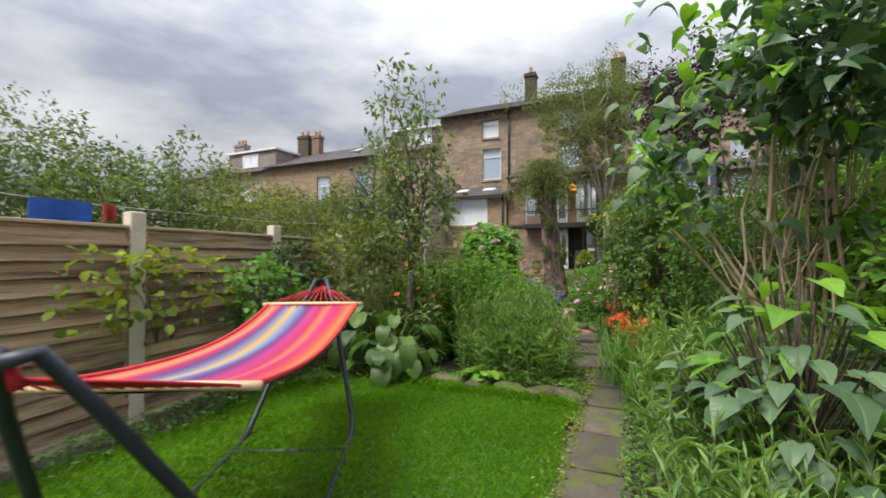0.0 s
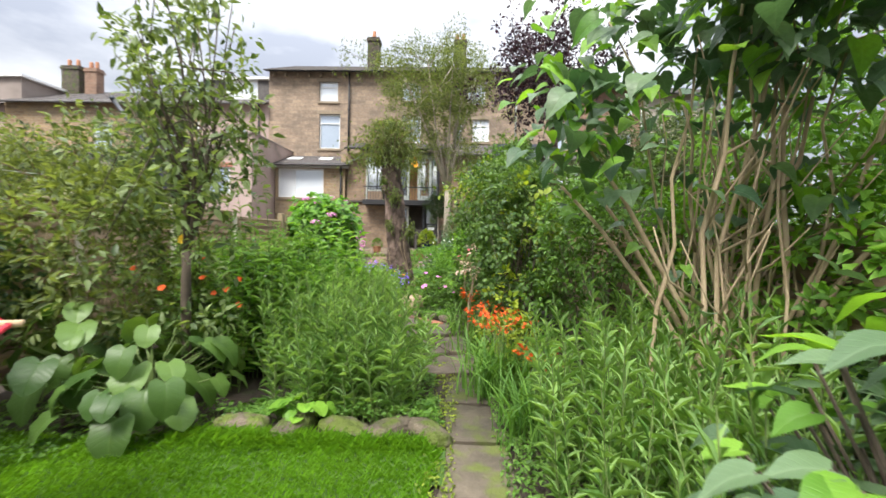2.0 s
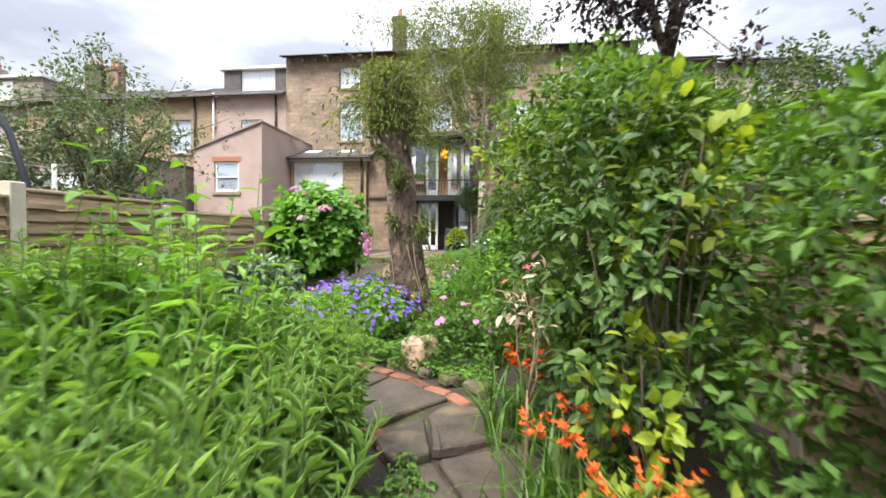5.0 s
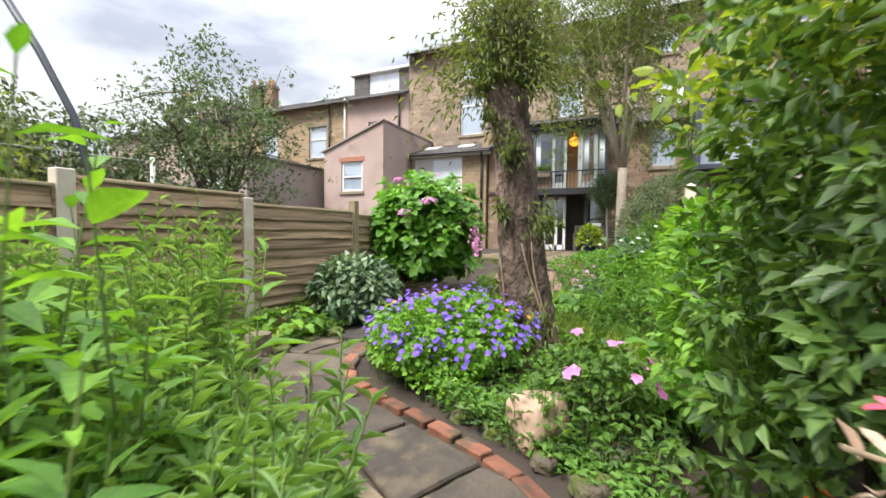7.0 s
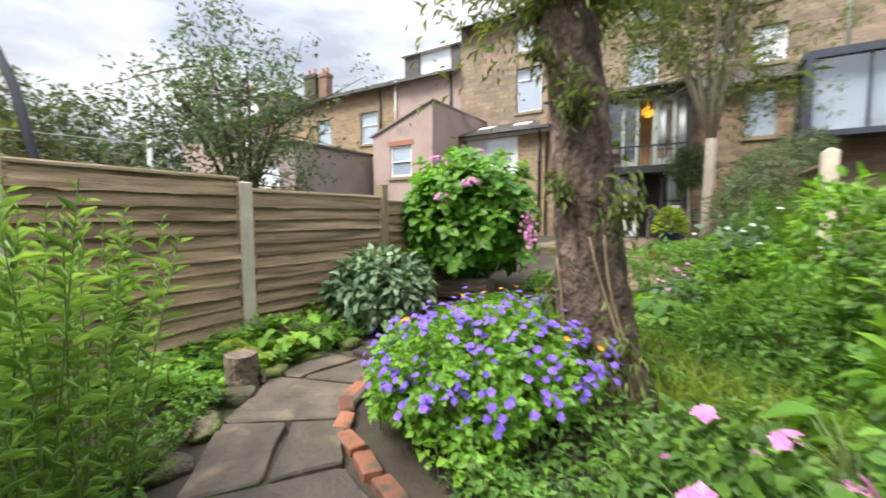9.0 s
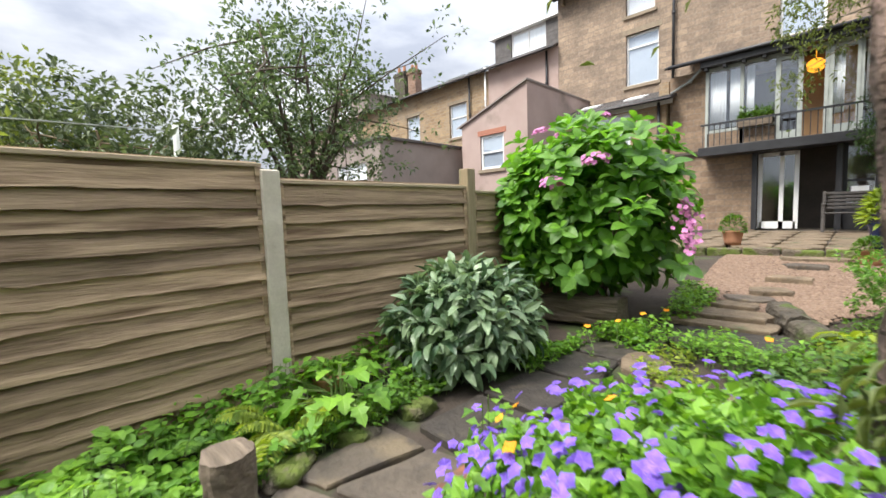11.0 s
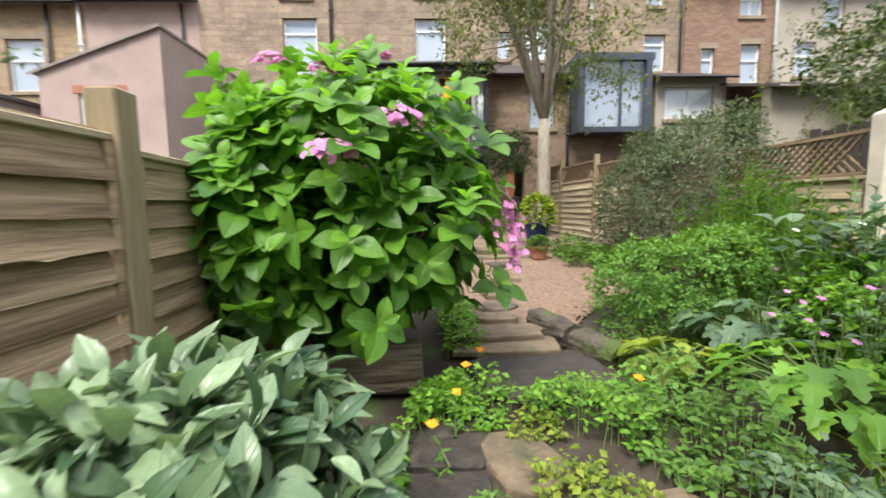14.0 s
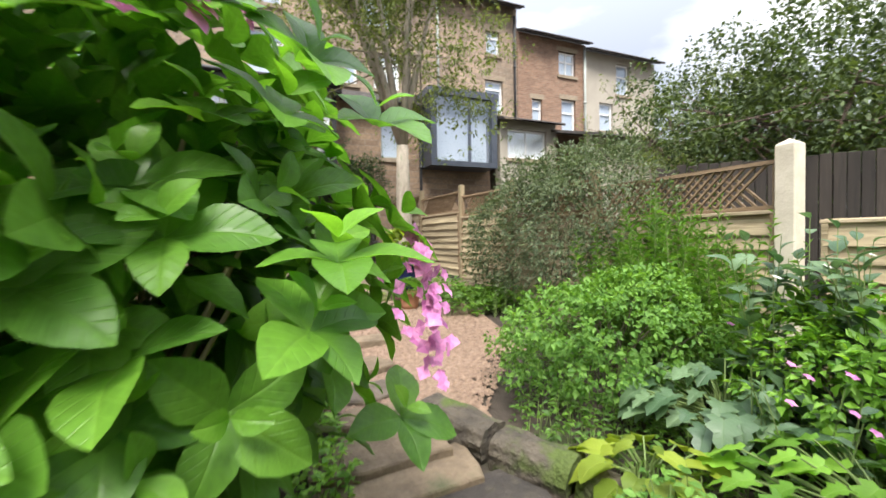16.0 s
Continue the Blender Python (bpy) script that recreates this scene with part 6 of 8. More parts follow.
# ---- shrubs and flowers ----
def build_hydrangea():
    x, y, z = -3.22, 8.42, 0.1
    C, R = np.array([0, 0, 1.0]), np.array([0.97, 0.88, 0.98])
    b = Build()
    for i in range(26):
        d = unit(1)[0]
        d[2] = abs(d[2])
        e = C + d * R * 0.86
        b.tube([(rng.normal() * 0.12, rng.normal() * 0.12, -0.1), (e[0] * 0.45, e[1] * 0.45, e[2] * 0.4), tuple(e)], 0.014, 0.006, 6)
    for dx, dy, dz in ((-0.75, -0.78, 0.35), (-0.85, -0.6, 0.85), (-0.55, -0.85, 0.2)):
        b.tube([(0, -0.2, 0.0), (dx * 0.6, dy * 0.7, dz * 0.8), (dx, dy, dz)], 0.014, 0.008, 6)
    h = b.thing("hydrangea", [TWIG], smooth=True)
    h.location = (x, y, z)
    tpl = [leaf_mesh("leaf", [(0, 0, 0)], [(1, 0, 0)], [(0, 0, 1)], 1.0, wd, L_HYD, "ovate", 0.22, dr, tone=np.array([tn])) for wd, dr, tn in ((0.6, 0.2, 0.2), (0.64, 0.3, 0.5), (0.6, 0.14, 0.75), (0.66, 0.24, 1.0), (0.58, 0.3, 0.35), (0.62, 0.16, 0.9))]
    n = 430
    k = np.arange(n) + 0.5
    ph, th = np.arccos(1 - 1.72 * k / n), math.pi * (1 + 5 ** 0.5) * k
    d = np.stack([np.cos(th) * np.sin(ph), np.sin(th) * np.sin(ph), np.cos(ph)], 1) + rng.normal(size=(n, 3)) * 0.05
    rr = lumpy(d, 0.3, 2.4, 4.0)
    lobe = unit(95)
    lobe[:, 1] = -np.abs(lobe[:, 1])
    C2, R2 = np.array([-0.36, -0.5, 0.98]), np.array([0.3, 0.42, 0.68])
    d = np.concatenate([d, lobe])
    P, A, U, S, T, single = [], [], [], [], [], []
    for i in range(len(d)):
        c = C + d[i] * rr[i] * R * rng.uniform(0.84, 1.06) if i < n else C2 + d[i] * R2 * rng.uniform(0.8, 1.05)
        if c[0] < -0.66:
            c[0] = -0.66 - (abs(c[0]) - 0.66) * 0.3
        if c[2] < 0.44 and c[1] < 0.1 and c[0] > -0.5:
            continue
        nn = Vector(d[i] * 0.62 + np.array([0, 0, 0.55]) + rng.normal(size=3) * 0.3).normalized()
        e = nn.orthogonal().normalized()
        g = nn.cross(e)
        a0 = rng.random() * 6.28
        front = c[1] < -0.25 and c[2] > 0.2
        for q in range(6):
            ring = q // 4
            a = a0 + (q % 4) * math.pi / (1 if ring else 2) + ring * 0.78 + rng.normal() * 0.12
            out = e * math.cos(a) + g * math.sin(a)
            rise = 0.8 if ring else 0.16
            al = out * 0.9 + nn * rise + Vector(d[i]) * 0.25
            P.append(c + np.array(nn) * (0.05 if ring else 0.0))
            A.append(tuple(al))
            U.append(tuple(nn - out * rise * 0.8))
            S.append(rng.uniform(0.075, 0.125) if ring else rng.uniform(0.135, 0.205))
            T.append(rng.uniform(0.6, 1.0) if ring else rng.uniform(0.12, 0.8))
            single.append(front)
    ids = [i for i in range(len(P)) if single[i]]
    random.Random(3).shuffle(ids)
    ids = set(ids[:300])
    order = [0, 4, 1, 2, 5, 3]
    for i in sorted(ids):
        al, up = Vector(A[i]).normalized(), Vector(U[i])
        sd = up.cross(al).normalized()
        m = Matrix((al, sd, al.cross(sd))).transposed().to_4x4()
        ob = new("leaf", tpl[order[min(int(T[i] * 6), 5)]])
        ob.parent = h
        ob.matrix_basis = Matrix.Translation(P[i]) @ m @ Matrix.Scale(S[i], 4)
    rest = [i for i in range(len(P)) if i not in ids]
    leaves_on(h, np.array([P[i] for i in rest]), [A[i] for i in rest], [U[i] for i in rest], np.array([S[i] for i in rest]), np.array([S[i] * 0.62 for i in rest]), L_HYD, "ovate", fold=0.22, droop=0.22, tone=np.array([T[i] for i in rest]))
    m = 2600
    d2 = unit(m)
    p2 = C + d2 * R * rng.uniform(0.4, 0.85, m)[:, None]
    p2[:, 0] = np.where(p2[:, 0] < -0.62, -0.62 + (p2[:, 0] + 0.62) * 0.35, p2[:, 0])
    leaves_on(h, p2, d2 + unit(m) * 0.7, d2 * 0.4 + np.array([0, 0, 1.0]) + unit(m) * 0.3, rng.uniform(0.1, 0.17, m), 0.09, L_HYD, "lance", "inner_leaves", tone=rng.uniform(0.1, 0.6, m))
    heads = [(0.45, -0.74, 1.55, 0.13), (0.14, -0.94, 1.36, 0.12), (0.05, -0.55, 1.85, 0.09), (-0.3, -0.4, 1.95, 0.1), (0.3, -0.3, 2.02, 0.08), (0.55, 0.1, 1.95, 0.08), (-0.6, -0.3, 1.75, 0.07)]
    fl = []
    for hx, hy, hz, r in heads:
        out = Vector((hx * 0.4, hy * 0.6, 0.6)).normalized()
        for q in range(32):
            dd = Vector(unit(1)[0])
            if dd.dot(out) < -0.2:
                dd = -dd
            fl.append((hx + dd.x * r, hy + dd.y * r, hz + dd.z * r * 0.45, *(dd * 0.6 + out)))
    for q in range(64):
        s = q / 63
        wide = 0.02 + 0.022 * math.sin(s * 3.1)
        fl.append((1.07 + 0.06 * s ** 0.6 + rng.normal() * wide, -0.4 + rng.normal() * wide, 1.16 - 0.42 * s + rng.normal() * 0.02, 0.5 + rng.normal() * 0.4, -0.9, 0.5 + rng.normal() * 0.4))
    petals(h, fl, 0.027, P_PINK, 4, "flower_heads", 0.1, "plain", 1.1)
    tagged(h, "large green hydrangea bush with pink lacecap flower heads", "hydrangea")


def big_leaf_plant(name, at, n, size, spread, height, mat, shape, label, tilt=0.5, stem_mat=None, aspect=0.95, category="plant", lowest=0.5, fall=0.25):
    """Separate broad leaves on arching stalks."""
    b = Build()
    P, A, U, S = [], [], [], []
    for i in range(n):
        a = i * 2.4 + rng.normal() * 0.3
        rad = spread * math.sqrt((i + 0.6) / n)
        hz = height * rng.uniform(lowest, 1.0) * (1.05 - 0.4 * rad / spread)
        tip = (math.cos(a) * rad, math.sin(a) * rad, hz)
        b.tube([(math.cos(a) * 0.05, math.sin(a) * 0.05, -0.03), (tip[0] * 0.4, tip[1] * 0.4, hz * 0.7), tip], 0.007, 0.004, 5)
        P.append(tip)
        A.append((math.cos(a), math.sin(a), -fall + rng.normal() * 0.2))
        U.append((math.cos(a) * tilt + rng.normal() * 0.15, math.sin(a) * tilt + rng.normal() * 0.15, 1.0))
        S.append(size * rng.uniform(0.65, 1.15))
    body = b.thing(name, [stem_mat or STEM])
    body.location = at
    tpl = [leaf_mesh("leaf", [(0, 0, 0)], [(1, 0, 0)], [(0, 0, 1)], 1.0, aspect, mat, shape, 0.25, dr, tone=np.array([tn])) for dr, tn in ((0.25, 0.2), (0.4, 0.6), (0.15, 0.95), (0.5, 0.4))]
    for i in range(n):
        al, up = Vector(A[i]).normalized(), Vector(U[i])
        sd = up.cross(al).normalized()
        m = Matrix((al, sd, al.cross(sd))).transposed().to_4x4()
        ob = new("leaf", tpl[i % 4])
        ob.parent = body
        ob.matrix_basis = Matrix.Translation(P[i]) @ m @ Matrix.Scale(S[i], 4)
    tagged(body, label, category)
    return body


def strap_clump(name, at, n, length, width, mat, label, flowers=0, petal=None, spread=0.12, category="flower"):
    """A clump of arching strap leaves, with flower spikes."""
    b = Build()
    v, f, tones = [], [], []
    for i in range(n):
        a = rng.uniform(0, 6.28)
        L = length * rng.uniform(0.6, 1.15)
        out = rng.uniform(0.25, 0.75)
        x0, y0 = rng.normal() * spread, rng.normal() * spread
        seg = 6
        k = len(v)
        sx, sy = -math.sin(a), math.cos(a)
        for j in range(seg + 1):
            s = j / seg
            h = L * (s - out * s * s * 0.75)
            d = L * out * s * s * 1.0
            w = width * (1 - s ** 3) * 0.5
            for q in (-1, 1):
                v.append((x0 + math.cos(a) * d + sx * w * q, y0 + math.sin(a) * d + sy * w * q, h))
        f += [(k + 2 * j, k + 2 * j + 1, k + 2 * j + 3, k + 2 * j + 2) for j in range(seg)]
        tones += [rng.random()] * (2 * seg + 2)
    me = bpy.data.meshes.new("blades")
    me.from_pydata(v, [], f)
    at_ = me.attributes.new("tone", "FLOAT", "POINT")
    at_.data.foreach_set("value", tones)
    me.materials.append(mat)
    me.polygons.foreach_set("use_smooth", [True] * len(f))
    heads = []
    for i in range(max(flowers, 1)):
        a = rng.uniform(0, 6.28)
        h = length * rng.uniform(0.7, 1.0)
        d = length * rng.uniform(0.15, 0.45)
        p0, p2 = Vector((0, 0, 0)), Vector((math.cos(a) * d, math.sin(a) * d, h))
        p1 = Vector((math.cos(a) * d * 0.2, math.sin(a) * d * 0.2, h * 0.85))
        b.tube([p0, p1, p2], 0.004, 0.002, 4)
        for q in range(4):
            s = 0.78 + 0.07 * q
            c = (1 - s) ** 2 * p0 + 2 * s * (1 - s) * p1 + s * s * p2
            heads.append((c.x + rng.normal() * 0.012, c.y + rng.normal() * 0.012, c.z + 0.02, rng.normal() * 0.6, rng.normal() * 0.6, 1))
    body = b.thing(name, [STEM])
    body.location = at
    bl = new("blades", me)
    bl.parent = body
    tagged(bl, kind="stuff")
    if flowers:
        petals(body, heads, 0.027, petal, 5, "flowers", 0.7, "plain", 0.55)
    tagged(body, label, category)
    return body


def dome_heads(n, R, centre, seed=0, jitter=0.08, low=0.0):
    out = []
    for _ in range(n):
        d = unit(1)[0]
        d[2] = abs(d[2]) * (1 - low) + low * 0.3
        s = rng.uniform(0.95, 1.12)
        p = np.array(centre) + d * np.array(R) * s + rng.normal(size=3) * jitter * 0.3
        out.append((*p, d[0] * 0.6 + rng.normal() * 0.3, d[1] * 0.6 - 0.3, d[2] * 0.6 + 0.6))
    return out


def ground_cover(name, poly, n, leaf, aspect, mat, label, h=0.12, seed=0, shape="plain"):
    s = spots_in(poly, n, land, seed)
    P = np.array(s)
    x0, y0 = P[:, 0].mean(), P[:, 1].mean()
    z0 = P[:, 2].min()
    P = P - np.array([x0, y0, z0])
    b = Build()
    r = np.random.default_rng(seed)
    hh = np.array([max(0.1, 0.55 + 0.9 * noise.noise(Vector((p[0] * 2.2, p[1] * 2.2, seed)))) for p in P]) * h
    for p, q in list(zip(P, hh))[::9]:
        b.tube([(p[0], p[1], p[2] - 0.02), (p[0] + r.normal() * 0.02, p[1] + r.normal() * 0.02, p[2] + q)], 0.003, 0.002, 3)
    P[:, 2] += hh * r.uniform(0.2, 1.1, n)
    a = r.uniform(0, 6.28, n)
    A = np.stack([np.cos(a), np.sin(a), r.uniform(-0.2, 0.7, n)], 1)
    U = np.stack([r.normal(size=n) * 0.35, r.normal(size=n) * 0.35, np.ones(n)], 1)
    body = b.thing(name, [STEM])
    body.location = (x0, y0, z0)
    ln = leaf * r.uniform(0.5, 1.2, n)
    leaves_on(body, P, A, U, ln, ln * aspect, mat, shape)
    tagged(body, label, "ground cover", kind="stuff")
    return body


# ---- put the garden together ----
build_lawn()
edging_stones()
build_hammock()
build_washing_line()
build_bent_pole()
build_path()

# beds beside the lawn
tree("apple_tree", (-1.85, 0.9, -0.15), 4.0, 0.045, (0.6, 0.5, 1.5), (0, 0, 1.95), 3300, 0.085, 0.45, L_APPLE, DARKTWIG, "slim young apple tree with upright leafy shoots", limbs=9, twigs=6, shape="lance", seed=3, fork=0.3)
bush("shrub", (-2.75, 1.2, -0.15), (0.75, 0.7, 1.0), 5200, 0.085, 0.4, L_OLIVE, "lance", "loose olive-green shrub leaning on the fence", seed=2, stem_mat=TWIG)
bush("ivy", (-3.1, 0.1, 0.25), (0.22, 0.75, 0.55), 1700, 0.06, 0.85, L_DARK, "plain", "dark glossy ivy covering the wooden fence", "ivy", seed=5)
bush("vine", (-2.98, -1.5, 0.55), (0.16, 0.75, 0.38), 300, 0.085, 0.85, L_LIME, "lobed", "yellow-green climbing vine on the fence", "vine", stems=8, seed=7, twig=4)
bush("vine", (-2.75, -0.55, 0.35), (0.25, 0.5, 0.45), 500, 0.08, 0.7, L_FERN, "heart", "light green climbing vine trailing along the fence", "vine", seed=8, twig=4)
ground_cover("weeds", [(-2.95, -3.6), (-2.6, -3.6), (-2.55, -0.4), (-1.2, 0.42), (-1.2, 0.8), (-3.2, 0.6)], 2600, 0.05, 0.55, L_GREEN, "low weeds along the foot of the fence", 0.16, 4)
big_leaf_plant("burdock", (-1.85, 0.55, -0.16), 52, 0.22, 0.55, 0.74, L_SHRUB, "round", "large-leaved green burdock beside the lawn", 1.1, fall=0.9, lowest=0.35)
big_leaf_plant("burdock", (-2.5, 0.7, -0.16), 44, 0.2, 0.5, 0.88, L_SHRUB, "round", "dark green broad-leaved plant beside the lawn", 1.1, fall=0.9, lowest=0.35)
big_leaf_plant("lettuce", (-0.75, 0.6, -0.16), 22, 0.11, 0.16, 0.22, L_BRIGHT, "round", "small bright green leafy plant at the lawn edge", 0.5)
stalks("aster", spots_in([(-1.15, 0.8), (-0.05, 0.72), (-0.22, 1.4), (-0.5, 2.0), (-1.2, 2.1)], 210, land, 11), 0.92, 0.125, 0.1, L_ASTER, "dense stand of blue-green feathery-leaved stems", per=36, angle=0.75, droop=0.08, twirl=2.4, lean=0.2)
stalks("aster", spots_in([(-0.8, 0.62), (0.0, 0.62), (-0.15, 1.4), (-0.7, 1.4)], 110, land, 12), 0.62, 0.15, 0.1, L_ASTER, "bushy green narrow-leaved perennial stems", per=26, angle=0.65, droop=0.08, lean=0.25)
stalks("phlox", spots_in([(-1.2, 1.6), (-0.45, 1.6), (-0.55, 2.1), (-1.2, 2.4)], 60, land, 13), 1.22, 0.11, 0.3, L_BRIGHT, "tall bright green phlox stems in bud", per=20, angle=0.3)
ground_cover("weeds", [(-1.3, 0.58), (0.24, 0.56), (0.2, 0.95), (-1.3, 0.95)], 2400, 0.05, 0.5, L_FERN, "low weeds among the lawn edging stones", 0.17, 5)
ground_cover("weeds", [(0.2, -4.2), (0.33, -4.2), (0.35, 1.9), (0.12, 1.9)], 1500, 0.035, 0.55, L_LIME, "mossy yellow-green weeds creeping over the path edge", 0.06, 41)
ground_cover("weeds", [(0.64, -4.2), (0.8, -4.2), (0.82, 1.9), (0.62, 1.9)], 1700, 0.04, 0.5, L_FERN, "low weeds creeping over the path edge", 0.1, 42)

bush("shrub", (0.85, 1.55, -0.1), (0.3, 0.4, 0.3), 900, 0.06, 0.6, L_LIME, "plain", "low lime green leafy shrub beside the path", seed=51, twig=6)

DAHLIAS = stalks("dahlia", spots_in([(-2.2, 0.85), (-1.5, 0.85), (-1.5, 1.3), (-2.2, 1.3)], 14, land, 66), 0.95, 0.1, 0.5, L_GREEN, "leafy dahlia stems with orange flowers", per=14, shape="oval")
petals(DAHLIAS, [(rng.normal() * 0.25, -0.15 + rng.normal() * 0.12, 0.93 + rng.normal() * 0.1, 0.1, -0.8, 0.6) for _ in range(9)], 0.032, P_ORANGE, 8, "flowers", 0.2)
petals(DAHLIAS, [(-0.05, -0.1, 1.32, 0.1, -0.9, 0.4), (0.0, -0.12, 1.3, 0.2, -0.9, 0.4)], 0.05, P_YELLOW, 9, "yellow_flowers", 0.1)

# right of the path, lawn end
ground_cover("weeds", [(0.76, -4.2), (1.2, -4.2), (1.2, 1.5), (0.72, 1.5), (0.74, 0)], 3200, 0.05, 0.5, L_GREEN, "weeds and seedlings beside the flagstone path", 0.14, 6)
stalks("lily", spots_in([(0.95, -2.6), (1.7, -2.6), (1.75, 0.3), (0.95, 0.55), (0.85, -0.4)], 230, land, 14), 0.88, 0.12, 0.15, L_LILY, "upright green lily stems with narrow leaves", per=34, angle=0.7, droop=0.08)
stalks("lily", spots_in([(1.1, -1.1), (1.9, -1.1), (1.9, 0.4), (1.15, 0.5)], 90, land, 64), 1.12, 0.12, 0.16, L_LILY, "tall light green narrow-leaved lily stems", per=40, angle=0.7, droop=0.08, lean=0.18)
stalks("lily", spots_in([(0.9, -2.3), (1.6, -2.3), (1.6, -1.5), (0.92, -1.2)], 70, land, 65), 0.85, 0.11, 0.16, L_LILY, "upright grey-green lily stems with narrow leaves", per=34, angle=0.7, droop=0.08, lean=0.15)
strap_clump("crocosmia", (0.72, 1.15, -0.13), 230, 0.72, 0.016, L_FERN, "clump of strap leaves with orange crocosmia flowers", 14, P_ORANGE)
strap_clump("crocosmia", (0.92, 0.5, -0.16), 130, 0.6, 0.016, L_FERN, "clump of strap leaves with orange crocosmia flowers", 12, P_ORANGE)
strap_clump("crocosmia", (1.0, -2.75, -0.18), 50, 0.42, 0.016, L_GREEN, "clump of strap leaves with orange crocosmia flowers", 10, P_ORANGE)
strap_clump("crocosmia", (0.62, 2.25, -0.08), 120, 0.6, 0.016, L_GREEN, "clump of strap leaves with orange crocosmia flowers", 18, P_ORANGE)
strap_clump("crocosmia", (0.5, 2.95, -0.03), 100, 0.55, 0.016, L_GREEN, "clump of strap leaves with orange crocosmia flowers", 16, P_ORANGE)
strap_clump("crocosmia", (0.74, 1.7, -0.1), 100, 0.6, 0.016, L_GREEN, "clump of strap leaves with orange crocosmia flowers", 12, P_ORANGE)


def build_stem_shrub():
    """Bare pale stems rising in a sheaf, forked above, to a high canopy of broad heart-shaped leaves."""
    b = Build()
    tips = []
    for i in range(27):
        a, o, h = rng.uniform(0, 6.28), rng.uniform(0.1, 0.62), rng.uniform(2.1, 2.75)
        fx, fy = rng.normal() * 0.17, rng.normal() * 0.2
        dx, dy = math.cos(a) * o, math.sin(a) * o
        pts = []
        for j in range(8):
            q = j / 7
            pts.append((fx + dx * (0.35 * q + 0.65 * q ** 2.2) + rng.normal() * 0.03, fy + dy * (0.35 * q + 0.65 * q ** 2.2) + rng.normal() * 0.03, -0.05 + h * q))
        r = rng.uniform(0.008, 0.021)
        b.tube(pts, r, r * 0.4, 7, bump=0.15)
        tips.append(pts[-1])
        for k in (3, 4, 5):
            if rng.random() < 0.55:
                p, t = pts[k], rng.uniform(0, 6.28)
                w = rng.uniform(0.2, 0.45)
                e = (p[0] + math.cos(t) * w, p[1] + math.sin(t) * w, p[2] + rng.uniform(0.25, 0.6))
                b.tube([p, ((p[0] + e[0]) / 2 + rng.normal() * 0.03, (p[1] + e[1]) / 2 + rng.normal() * 0.03, p[2] + (e[2] - p[2]) * 0.35), e], r * 0.5, 0.003, 5)
    for q in ((-0.86, 0.3, 1.68), (-0.64, 0.36, 1.66), (-0.75, 0.1, 1.85), (0.4, -0.45, 1.5), (0.42, 0.2, 1.4)):
        b.tube([(0, 0, 0.35), (q[0] * 0.35, q[1] * 0.4, q[2] * 0.55), (q[0] * 0.75, q[1] * 0.75, q[2] * 0.85), q], 0.019, 0.009, 7, bump=0.15)
    t = b.thing("shrub", [STEMWOOD], smooth=True)
    t.location = (1.82, -0.1, -0.15)
    n = 1350
    tips = np.array(tips)
    c = tips[rng.integers(0, len(tips), n)] + rng.normal(size=(n, 3)) * np.array([0.27, 0.38, 0.26]) + np.array([0.0, -0.25, 0.3])
    floor = np.where(c[:, 0] < -0.45, 1.6, 1.95)
    c = c[c[:, 2] > floor]
    c = np.concatenate([c, np.array([-0.8, 0.05, 2.05]) + rng.normal(size=(190, 3)) * np.array([0.17, 0.25, 0.24])])
    c = np.concatenate([c, np.array([0.05, 0.1, 1.45]) + rng.normal(size=(60, 3)) * np.array([0.3, 0.3, 0.3])])
    n = len(c)
    a = rng.uniform(0, 6.28, n)
    A = np.stack([np.cos(a), np.sin(a), rng.uniform(-0.9, 0.1, n)], 1)
    U = np.stack([np.cos(a) * 0.5, np.sin(a) * 0.5 - 0.3, np.full(n, 0.8)], 1) + rng.normal(size=(n, 3)) * 0.25
    ln = rng.uniform(0.07, 0.16, n)
    old = np.where(c[:, 0] < -0.4, rng.random(n) < 0.55, rng.random(n) < 0.88)
    leaves_on(t, c[old], A[old], U[old], ln[old], ln[old] * 0.85, L_BLUE, "heart", droop=0.35)
    young = ~old
    leaves_on(t, c[young], A[young], U[young], ln[young], ln[young] * 0.75, L_BRIGHT, "heart", "young_leaves", droop=0.35)
    tagged(t, "tall multi-stemmed shrub with pale bare stems and heart-shaped leaves", "shrub")


build_stem_shrub()
big_leaf_plant("broad_leaved_shrub", (1.3, -1.62, -0.15), 130, 0.125, 0.46, 1.36, L_BLUE, "heart", "broad heart-leaved blue-green shrub beside the path", 0.6, DARKTWIG, category="shrub", lowest=0.66, aspect=0.85)
big_leaf_plant("broad_leaved_shrub", (1.36, -1.5, -0.15), 26, 0.14, 0.4, 1.42, L_BRIGHT, "heart", "fresh green top shoots of a broad heart-leaved shrub", 0.35, DARKTWIG, category="shrub", lowest=0.9, aspect=0.85)
bush("climber", (2.08, 0.2, -0.1), (0.2, 1.5, 0.85), 3600, 0.08, 0.6, L_BRIGHT, "plain", "leafy green climber covering the wooden fence", "climber", seed=61, twig=8)
tree("elder_tree", (3.7, 0.9, -0.1), 4.2, 0.07, (1.15, 2.4, 1.6), (0, 0, 2.35), 12000, 0.1, 0.5, L_FERN, TWIG, "loose green bushy tree beyond the fence", limbs=9, seed=62, fork=0.25)
bush("shrub", (2.0, -1.6, -0.15), (0.28, 1.2, 0.75), 1500, 0.1, 0.8, L_BLUE, "heart", "blue-green heart-leaved shrub along the fence", stem_mat=TWIG, seed=12, twig=6)
